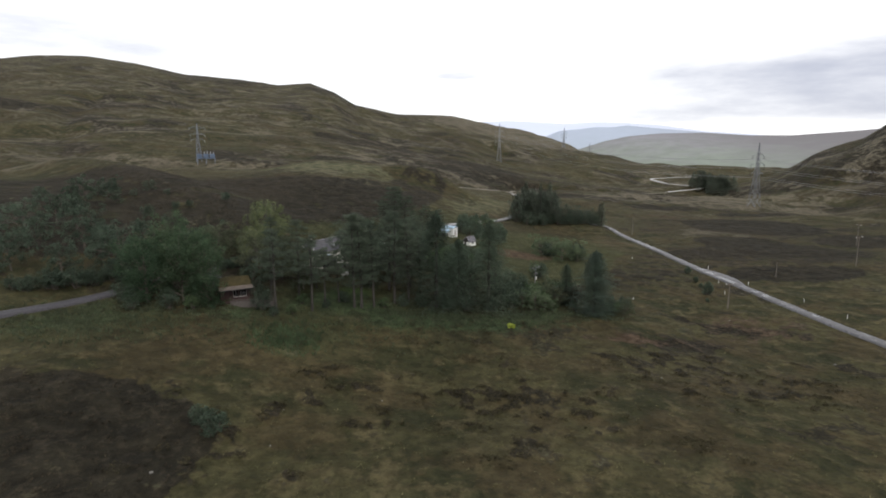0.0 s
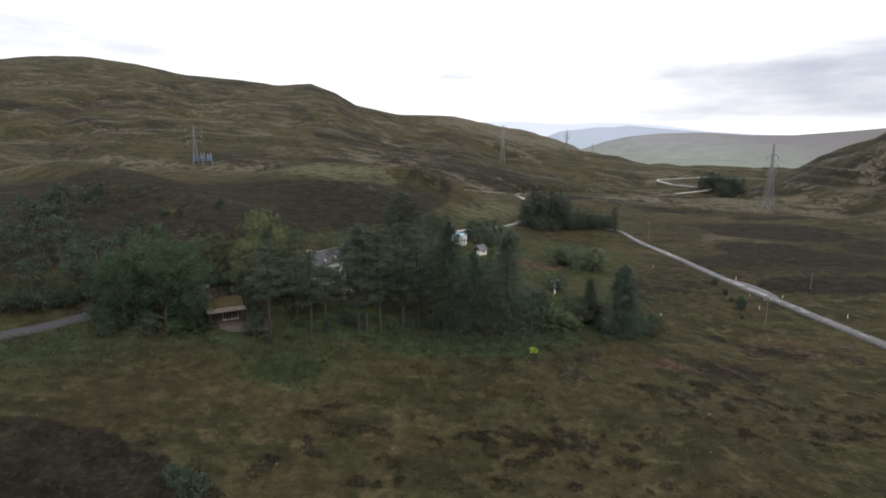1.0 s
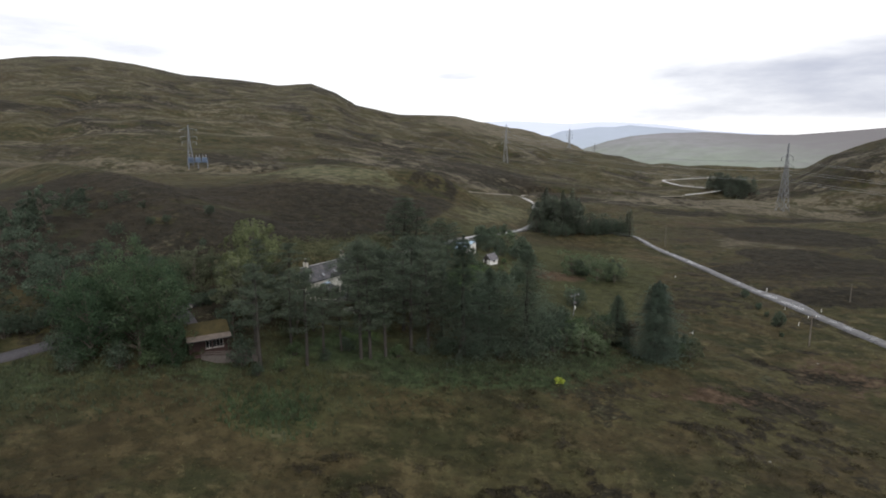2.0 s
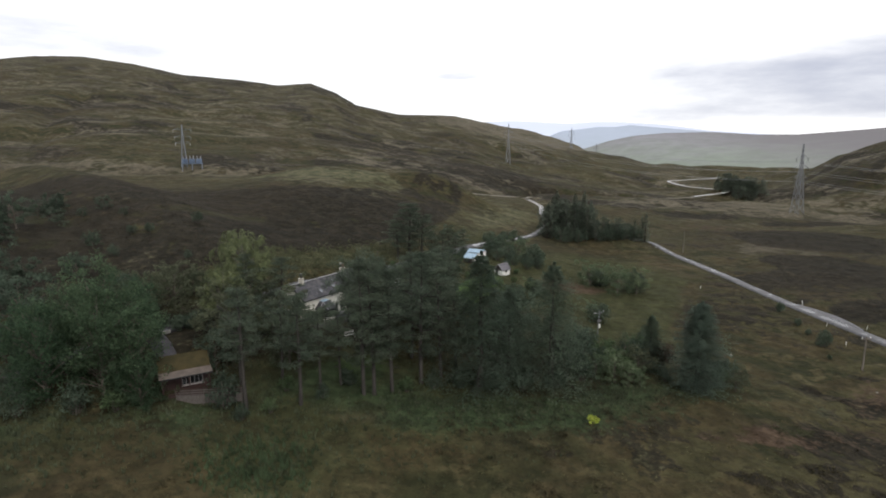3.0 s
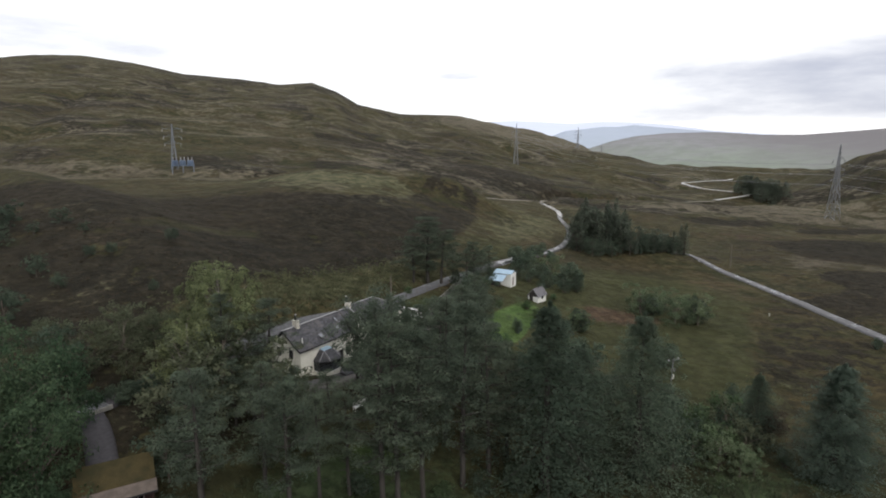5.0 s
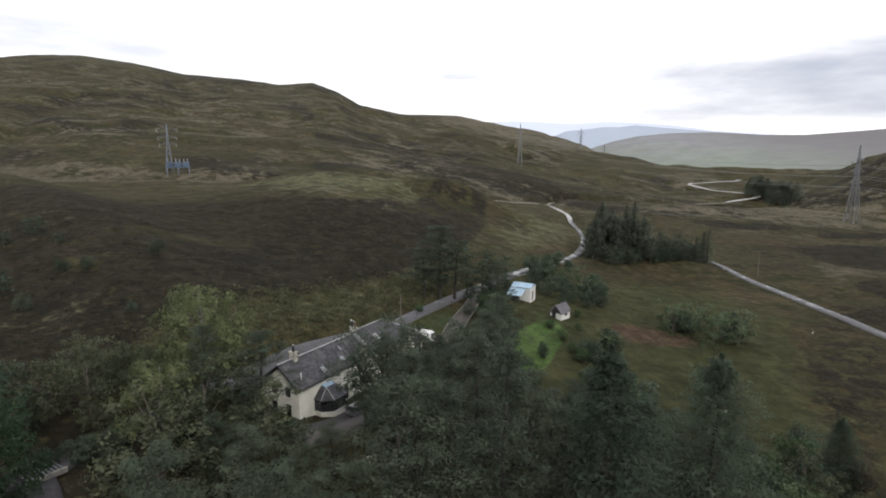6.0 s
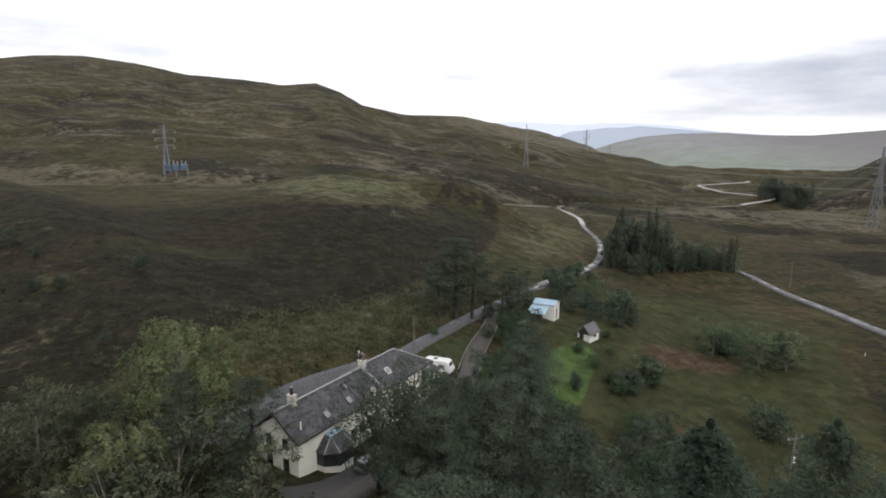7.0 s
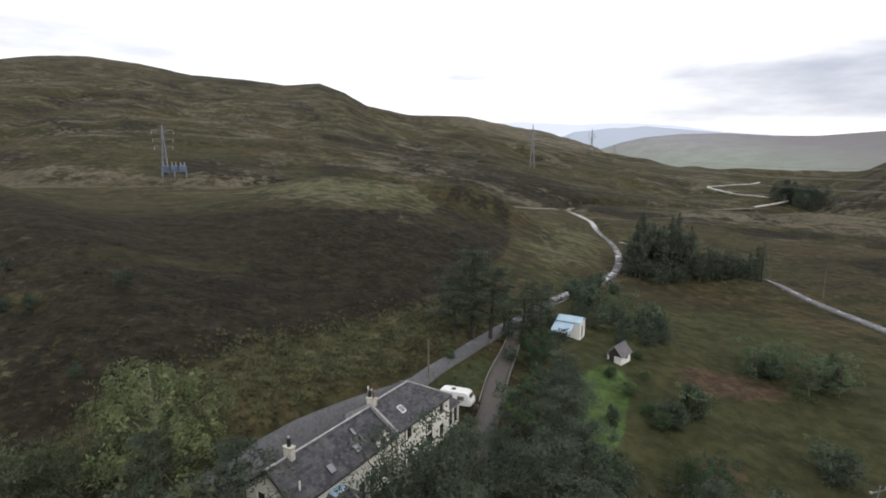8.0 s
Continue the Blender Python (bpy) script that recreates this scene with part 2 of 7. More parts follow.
M_DRIVE = wet_road_mat("brown_gravel", (0.066, 0.057, 0.051), (0.045, 0.040, 0.036), 0.05, 0.5)
M_DARKGRAVEL = wet_road_mat("dark_gravel", (0.045, 0.041, 0.045), (0.035, 0.033, 0.038), 0.05, 0.5)
M_BARK = weathered("grey_bark", (0.16, 0.14, 0.12), (0.07, 0.06, 0.05), 2.0, 0.95, 0.1, 0.02, stretch=(1, 1, 0.25))
M_PINEBARK = weathered("pine_bark", (0.064, 0.059, 0.054), (0.040, 0.036, 0.033), 2.0, 0.95, 0.1, 0.02, stretch=(1, 1, 0.25))
M_BIRCHBARK = weathered("birch_bark", (0.24, 0.225, 0.20), (0.10, 0.09, 0.08), 3.0, 0.85, 0.2, stretch=(1, 1, 2.5))
M_LEAF = leaf_mat("alder_leaves", (0.058, 0.094, 0.056), (0.074, 0.116, 0.067), (0.100, 0.150, 0.084), 0.6)
M_PINE = leaf_mat("pine_needles", (0.092, 0.120, 0.091), (0.115, 0.144, 0.106), (0.146, 0.174, 0.125), 0.6)
M_SPRUCE = leaf_mat("spruce_needles", (0.078, 0.110, 0.081), (0.098, 0.132, 0.095), (0.126, 0.160, 0.116), 0.6)
M_PLANTED = leaf_mat("plantation_needles", (0.092, 0.114, 0.090), (0.114, 0.136, 0.106), (0.142, 0.166, 0.126), 0.6)
M_PALESPRUCE = leaf_mat("grey_green_spruce_needles", (0.094, 0.132, 0.104), (0.120, 0.160, 0.124), (0.158, 0.198, 0.154), 0.6)
M_RUSSET = leaf_mat("russet_leaves", (0.078, 0.066, 0.052), (0.098, 0.082, 0.062), (0.122, 0.100, 0.076), 0.5)
M_BIRCH = leaf_mat("yellowing_birch_leaves", (0.110, 0.134, 0.070), (0.148, 0.178, 0.092), (0.200, 0.234, 0.120), 0.45)
M_WILLOW = leaf_mat("willow_leaves", (0.072, 0.101, 0.074), (0.085, 0.115, 0.083), (0.102, 0.134, 0.096), 0.5)
M_SALLOW = leaf_mat("olive_sallow_leaves", (0.0826, 0.0993, 0.0635), (0.0991, 0.1140, 0.0719), (0.1197, 0.1331, 0.0846), 0.45)
M_BRIGHT = leaf_mat("fresh_shrub_leaves", (0.078, 0.115, 0.062), (0.098, 0.142, 0.074), (0.128, 0.178, 0.090), 0.48)
M_SAPLING = leaf_mat("sapling_leaves", (0.115, 0.155, 0.094), (0.142, 0.186, 0.110), (0.175, 0.220, 0.132), 0.5)
M_LIME = leaf_mat("lime_shrub_leaves", (0.20, 0.30, 0.04), (0.38, 0.50, 0.08), (0.55, 0.62, 0.14))
M_TUFT = leaf_mat("moor_grass_blades", (0.066, 0.062, 0.032), (0.105, 0.094, 0.048), (0.165, 0.140, 0.078), 0.25, 0.8)
M_TUSSOCK = leaf_mat("olive_tussock_blades", (0.070, 0.079, 0.044), (0.098, 0.106, 0.060), (0.140, 0.140, 0.086), 0.3, 0.8)
M_HEATH = leaf_mat("heather_sprigs", (0.029, 0.026, 0.018), (0.043, 0.038, 0.026), (0.066, 0.057, 0.037), 0.4, 0.9)
M_HUMMOCK = leaf_mat("olive_heather_sprigs", (0.040, 0.040, 0.022), (0.058, 0.055, 0.030), (0.085, 0.076, 0.042), 0.45, 0.9)
M_GREENRUSH = leaf_mat("fresh_rushes", (0.044, 0.070, 0.038), (0.058, 0.088, 0.046), (0.078, 0.110, 0.060), 0.3, 0.7)
M_RUSH = leaf_mat("green_rushes", (0.0440, 0.0560, 0.0354), (0.0600, 0.0740, 0.0448), (0.0800, 0.0940, 0.0590), 0.25, 0.7)
M_RENDER = weathered("cream_render", (0.82, 0.81, 0.74), (0.72, 0.71, 0.64), 0.7, 0.9, 0.2, 0.006)
M_STACK = weathered("stained_chimney_render", (0.66, 0.63, 0.56), (0.42, 0.40, 0.36), 1.6, 0.9, 0.2, 0.006)
M_SLATE = slate_mat()
M_LEAD = weathered("lead_ridge", (0.36, 0.36, 0.37), (0.24, 0.24, 0.25), 2.0, 0.6, 0.4)
M_TRIM = weathered("dark_paint", (0.035, 0.033, 0.034), (0.022, 0.021, 0.022), 2.0, 0.5, 0.4)
M_WHITE = weathered("white_paint", (0.80, 0.80, 0.78), (0.68, 0.68, 0.65), 1.5, 0.5, 0.4)
M_GREYPAINT = weathered("worn_grey_paint", (0.36, 0.34, 0.33), (0.24, 0.22, 0.21), 2.0, 0.7, 0.3)
M_POT = weathered("clay_pot", (0.20, 0.15, 0.12), (0.11, 0.085, 0.07), 4.0, 0.9, 0.2)
M_STEEL = weathered("galvanised_steel", (0.27, 0.28, 0.30), (0.18, 0.19, 0.21), 0.4, 0.55, 0.4, metal=0.3)
M_PALESTEEL = weathered("pale_galvanised_steel", (0.21, 0.23, 0.27), (0.14, 0.16, 0.20), 0.4, 0.6, 0.4)
M_BLUESTEEL = weathered("blue_grey_steel", (0.125, 0.175, 0.26), (0.07, 0.10, 0.16), 0.6, 0.55, 0.4)
M_WIRE = weathered("aluminium_wire", (0.30, 0.31, 0.33), (0.22, 0.22, 0.24), 0.2, 0.5, 0.4, metal=0.4)
M_POLE = weathered("weathered_timber", (0.17, 0.15, 0.13), (0.11, 0.095, 0.08), 3.0, 0.9, 0.15, stretch=(1, 1, 0.2))
M_CABIN = weathered("dark_red_boards", (0.058, 0.032, 0.029), (0.032, 0.021, 0.020), 2.5, 0.8, 0.25, stretch=(1, 1, 6))
M_DECK = weathered("grey_decking", (0.115, 0.102, 0.094), (0.07, 0.06, 0.055), 3.0, 0.85, 0.2, stretch=(1, 5, 1))
M_MOSS = weathered("mossy_felt", (0.066, 0.052, 0.025), (0.033, 0.032, 0.017), 0.9, 0.95, 0.1, 0.04)
M_FELT = weathered("pale_brown_felt", (0.145, 0.118, 0.102), (0.095, 0.078, 0.068), 1.5, 0.85, 0.2)
M_FELTGREY = weathered("grey_roof_felt", (0.115, 0.108, 0.125), (0.075, 0.07, 0.083), 1.5, 0.7, 0.3)
M_DARKBOARD = weathered("dark_weatherboard", (0.060, 0.054, 0.050), (0.035, 0.032, 0.031), 2.0, 0.8, 0.2, stretch=(1, 1, 5))
M_TIN = weathered("pale_blue_sheeting", (0.40, 0.54, 0.66), (0.31, 0.43, 0.55), 0.8, 0.45, 0.45)
M_RUST = weathered("rusty_sheet", (0.16, 0.085, 0.055), (0.08, 0.05, 0.04), 2.0, 0.8, 0.3)
M_STONE = weathered("grey_stone", (0.30, 0.29, 0.27), (0.18, 0.175, 0.165), 1.2, 0.9, 0.2, 0.03)
M_TYRE = weathered("rubber", (0.03, 0.03, 0.03), (0.02, 0.02, 0.02), 4.0, 0.85, 0.2)
M_CARPAINT = weathered("silver_blue_car_paint", (0.22, 0.225, 0.24), (0.17, 0.175, 0.19), 1.0, 0.3, 0.6, metal=0.4)
M_VAN = weathered("white_caravan_shell", (0.82, 0.82, 0.82), (0.74, 0.74, 0.74), 1.0, 0.35, 0.5)


def glass_mat():
    m, n, l, b = mat_base("window_glass", 0.04, 0.5)
    b.inputs["Base Color"].default_value = (0.20, 0.22, 0.24, 1)
    b.inputs["Transmission Weight"].default_value = 0.9
    b.inputs["IOR"].default_value = 1.45
    return m


M_GLASS = glass_mat()
# pale base colour carries the sky's reflection in the rooflight panes
M_SKYGLASS = weathered("sky_tinted_rooflight_glass", (0.20, 0.21, 0.235), (0.14, 0.15, 0.17), 2.0, 0.08, 0.9)


# ---- mesh helpers ----
def link_mesh(name, verts, faces, material, parent=None, smooth=False):
    me = bpy.data.meshes.new(name)
    me.from_pydata([tuple(v) for v in verts], [], [tuple(f) for f in faces])
    if smooth:
        me.polygons.foreach_set("use_smooth", [True] * len(me.polygons))
    me.materials.append(material)
    me.update()
    ob = new(name, me)
    ob.parent = parent
    return ob


def part(name, bm, material, parent, label=""):
    me = bpy.data.meshes.new(name)
    bmesh.ops.recalc_face_normals(bm, faces=bm.faces)
    bm.to_mesh(me)
    bm.free()
    me.materials.append(material)
    ob = new(name, me)
    ob.parent = parent
    if label:
        tagged(ob, label)
    return ob


def thing(name, m, label, category, group="", kind=""):
    ob = new(name)
    ob.empty_display_size = 0.5
    ob.matrix_basis = m
    return tagged(ob, label, category, group, kind)


def add_box(bm, x0, x1, y0, y1, z0, z1, bevel=0.0):
    vs = [bm.verts.new((x, y, z)) for x in (x0, x1) for y in (y0, y1) for z in (z0, z1)]
    fs = [bm.faces.new([vs[i] for i in q]) for q in ((0, 1, 3, 2), (4, 6, 7, 5), (0, 4, 5, 1), (2, 3, 7, 6), (0, 2, 6, 4), (1, 5, 7, 3))]
    if bevel:
        es = list({e for f in fs for e in f.edges})
        bmesh.ops.bevel(bm, geom=es, offset=bevel, segments=2, affect="EDGES", profile=0.5)
    return bm


def box(x0, x1, y0, y1, z0, z1, bevel=0.0):
    return add_box(bmesh.new(), x0, x1, y0, y1, z0, z1, bevel)


def slab(bm, pts, thick):
    """A flat polygon given its upper outline, with thickness downwards along its normal."""
    ps = [Vector(p) for p in pts]
    nrm = (ps[1] - ps[0]).cross(ps[2] - ps[0]).normalized()
    if nrm.z < 0:
        nrm = -nrm
    a = [bm.verts.new(p) for p in ps]
    b = [bm.verts.new(p - nrm * thick) for p in ps]
    bm.faces.new(a)
    bm.faces.new(list(reversed(b)))
    for i in range(len(ps)):
        j = (i + 1) % len(ps)
        bm.faces.new((a[i], b[i], b[j], a[j]))
    return bm


def beam(bm, p, q, w, sides=4):
    """A straight member of width w between two points."""
    p, q = Vector(p), Vector(q)
    t = (q - p).normalized()
    u = t.cross(Vector((0, 0, 1)) if abs(t.z) < 0.9 else Vector((1, 0, 0))).normalized()
    v = t.cross(u)
    ring = [[bm.verts.new(c + (u * math.cos(k) + v * math.sin(k)) * w * 0.5 * 1.2) for k in [2 * math.pi * (i + 0.5) / sides for i in range(sides)]] for c in (p, q)]
    for i in range(sides):
        j = (i + 1) % sides
        bm.faces.new((ring[0][i], ring[0][j], ring[1][j], ring[1][i]))
    bm.faces.new(ring[0])
    bm.faces.new(list(reversed(ring[1])))
    return bm


# ---- the lie of the land ----
SKY_AZ = [-70, -38.6, -36, -32.9, -29.2, -25.2, -20.3, -17.3, -14.1, -11.9, -9.8, -5.8, -0.1, 2.7, 5.6, 11.2, 13.9, 18.2, 21.8, 25]
SKY_EL = [5, 7.15, 7.6, 7.87, 7.57, 6.84, 6.63, 6.32, 6.58, 5.8, 4.54, 3.68, 3.52, 3.02, 2.35, 1.17, 0.4, -0.84, -1.25, -1.6]
SKY_R = [2300, 2300, 2300, 2300, 2300, 2250, 2200, 2200, 2150, 2100, 2050, 2000, 1950, 1900, 1750, 1500, 1350, 1150, 1000, 950]


def sstep(a, b, v):
    t = np.clip((v - a) / (b - a), 0, 1)
    return t * t * (3 - 2 * t)


def swell(x, y, cx, cy, sx, sy, turn, h):
    c, s = np.cos(np.radians(turn)), np.sin(np.radians(turn))
    u, v = (x - cx) * c + (y - cy) * s, -(x - cx) * s + (y - cy) * c
    return h * np.exp(-(u / sx) ** 2 - (v / sy) ** 2)


def land(x, y):
    x, y = np.asarray(x, float), np.asarray(y, float)
    yy = np.clip(y, 45, None)
    x0 = 85 * (1 - np.exp(-(yy - 68) / 120)) - 10
    d = (x0 - x) / 9
    ramp = 0.172 * 9 * np.logaddexp(0, d)
    cap = 25 - 10 * (1 - sstep(90, 150, y))*sstep(-40,-70,x)
    ramp = cap * np.tanh((ramp / cap) ** 1.5) ** (1 / 1.5)
    z = 2.0 + ramp
    # the heather knoll behind the lane, its nose, and the shelf that the small pylon stands on
    z = z + swell(x, y, -50.3, 232.6, 41.1, 41.9, -16.9, 8.4) + swell(x, y, -14.8, 278.2, 11, 23, -71.2, 8.6) + swell(x, y, -65, 277.6, 27.6, 23.6, -24.3, 6.1)
    z = z + swell(x, y, -26.1, 273.2, 46.4, 27.9, -6.5, 3.4) - swell(x, y, 7, 280.9, 36.5, 12.7, -69.7, 0.9)
    z = z + swell(x, y, -121.2, 333, 25.3, 37.8, -88.5, 4) + swell(x, y, -137.4, 214.8, 117.2, 14.5, -40, 7.1)
    z = z - swell(x, y, -110, 312, 90, 9, 10, 3.5) + swell(x, y, 199, 368, 32, 20, 10, 2.2)
    z = z - swell(x, y, 62, 95, 45, 50, 0, 3.2) + swell(x, y, 30, 108, 16, 14, 0, 1.7) - swell(x, y, 0, 78, 13, 11, 0, 1.1)
    z = z + swell(x, y, 56, 238, 16, 14, 0, 2.5) - swell(x, y, -64, 88, 16, 16, 0, 1.4)
    # hills by bearing
    az = np.degrees(np.arctan2(x, y)); r = np.hypot(x, y)
    el = np.interp(az, SKY_AZ, SKY_EL); R = np.interp(az, SKY_AZ, SKY_R)
    top = 36 + R * np.tan(np.radians(el))
    foot = np.interp(az, [-60, -40, -20, -8, 2, 14, 20], [290, 335, 350, 365, 400, 520, 760])
    s = np.clip((r - foot) / (R - foot), 0, 1.6)
    prof = np.where(s <= 1, s ** 0.97, 1 - 0.9 * (s - 1))
    w = sstep(26, 18, az) * sstep(-140, -80, az)
    z = z + w * prof * (top - (2 + ramp))
    # right-hand hill
    z = z + (np.interp(az, [27, 29, 30.9, 32.4, 34.7, 35.8, 37, 45, 70], [0, 8, 21, 35, 46, 50, 62, 105, 140]) * sstep(420, 740, r) * sstep(1500, 820, r) * sstep(120, 70, az))
    z = z - 40 * sstep(1000, 2400, y) * sstep(150, 500, x)
    u, v = (x + 34.7) * .49 + (y - 124.4) * .87 - 12, (x + 34.7) * .87 - (y - 124.4) * .49 - 2
    w = np.exp(-(u / 17) ** 4 - (v / 8) ** 4)
    z = z + (8.5 - z) * w
    return z


def lattice(ix, iy, seed):
    h = (ix.astype(np.int64) * 374761393 + iy.astype(np.int64) * 668265263 + seed * 1442695041) & 0x7FFFFFFF
    h = ((h ^ (h >> 13)) * 1274126177) & 0x7FFFFFFF
    return ((h ^ (h >> 16)) & 0xFFFF) / 65535.0


def vnoise(x, y, size, seed, octaves=3):
    out, amp, total = 0.0, 1.0, 0.0
    for k in range(octaves):
        px, py = x / size * 2**k + 91.7 * k, y / size * 2**k - 37.3 * k
        ix, iy = np.floor(px), np.floor(py)
        fx, fy = px - ix, py - iy
        fx, fy = fx * fx * (3 - 2 * fx), fy * fy * (3 - 2 * fy)
        a, b = lattice(ix, iy, seed + k), lattice(ix + 1, iy, seed + k)
        c, d = lattice(ix, iy + 1, seed + k), lattice(ix + 1, iy + 1, seed + k)
        out = out + amp * ((a * (1 - fx) + b * fx) * (1 - fy) + (c * (1 - fx) + d * fx) * fy)
        total += amp
        amp *= 0.5
    return out / total


def spline(points, step=3.0):
    """A smooth plan line through the given points, as x, y rows."""
    p = np.array(points, float)
    p = np.vstack([2 * p[0] - p[1], p, 2 * p[-1] - p[-2]])
    rows = []
    for i in range(1, len(p) - 2):
        n = max(2, int(np.linalg.norm(p[i + 1] - p[i]) / step))
        for t in np.arange(n) / n:
            rows.append(0.5 * (2 * p[i] + (p[i + 1] - p[i - 1]) * t + (2 * p[i - 1] - 5 * p[i] + 4 * p[i + 1] - p[i + 2]) * t**2
                               + (3 * p[i] - p[i - 1] - 3 * p[i + 1] + p[i + 2]) * t**3))
    rows.append(p[-2])
    return np.array(rows)


MAIN_ROAD = spline([(96, 10), (90.5, 60), (83.3, 106), (79, 131), (75.9, 149), (73.2, 168), (72, 190), (70.6, 212), (68, 230), (67, 248), (64, 264), (54, 278), (41, 296)])
LANE = spline([(-94, 32), (-79, 60), (-69, 79), (-64.6, 86.2), (-60, 92.5), (-55, 99.5), (-48.5, 109), (-43.5, 119), (-38.5, 129), (-34, 138), (-29, 146), (-23, 154),
               (-17, 165), (-10.5, 176), (-3.5, 188.5), (4, 201), (13, 214.5), (22, 233), (30, 258), (35.5, 290), (38.5, 322), (44, 360), (41.5, 402)])
SPUR = spline([(41.5, 402), (48, 424), (72, 440), (125, 452), (180, 470)])
SIDE_TRACK = spline([(41.5, 402), (33, 399), (25, 388), (16, 376), (8, 370), (0, 362), (-9, 352)])
DRIVE = spline([(-10.5, 173), (-12, 165), (-14.5, 155), (-16.2, 146), (-18, 138), (-21, 129), (-25, 121.5), (-30, 116.5)], 2.0)
FAR_TRACK = spline([(345, 780), (318, 745), (280, 722), (249, 700), (236, 650), (228, 600)], 6.0)
FAR_ROAD = spline([(228, 600), (236, 560), (233, 524), (180, 470)], 6.0)
WAYS = ((MAIN_ROAD, 1.7), (SIDE_TRACK, 1.4), (LANE, 1.5), (SPUR, 1.5), (DRIVE, 1.8), (np.array([(-48.6, 106.5), (-46.6, 104.4), (-44.6, 101.9), (-43, 100)]), 1.6), (np.array([(-31.5, 118.2), (-28.2, 121.2), (-25.6, 124.6), (-23.2, 129)]), 2.8))


def way_distance(x, y):
    """Metres from the nearest road's edge, for points near them; far away it is large."""
    d = np.full(x.shape, 99.0)
    for line, half in WAYS:
        lo, hi = line.min(0) - 12, line.max(0) + 12
        near = np.nonzero((x > lo[0]) & (x < hi[0]) & (y > lo[1]) & (y < hi[1]))[0]
        for chunk in np.array_split(near, max(1, len(near) // 20000)):
            if len(chunk):
                e = np.hypot(x[chunk, None] - line[None, :, 0], y[chunk, None] - line[None, :, 1]).min(1) - half
                d[chunk] = np.minimum(d[chunk], e)
    return d


def peat(x, y):
    """Dark bare patches on the flat moor."""
    warp = 9 * (vnoise(x, y, 22, 19) - 0.5)
    x, y = x + warp, y - warp
    return 1.3 * (np.maximum.reduce([swell(x, y, 142, 262, 34, 34, 30, 1), swell(x, y, 112, 208, 19, 18, 0, 1), swell(x, y, 160, 215, 24, 14, 20, 1), swell(x, y, 101, 156, 22, 11, 10, 1), swell(x, y, 185, 330, 34, 12, 0, 1), swell(x, y, 130, 352, 24, 12, 0, 1)]) > 0.42)


def tummocks(x, y):
    """Small heather hummocks dotted over the near moor."""
    field = np.maximum(np.maximum(swell(x, y, 6, 72, 22, 10, 8, 1), swell(x, y, -14, 68, 12, 12, 30, 1.1)), 0.52 * sstep(0.50, 0.62, vnoise(x, y, 22, 16)))
    return sstep(0.61, 0.72, vnoise(x, y, 2.1, 15, 2) + 0.06 * field) * sstep(0.3, 0.7, field)


def field_edge(y):
    """Where the green field ends and the brown moor begins."""
    return 43.5 + 0.56 * (y - 157)


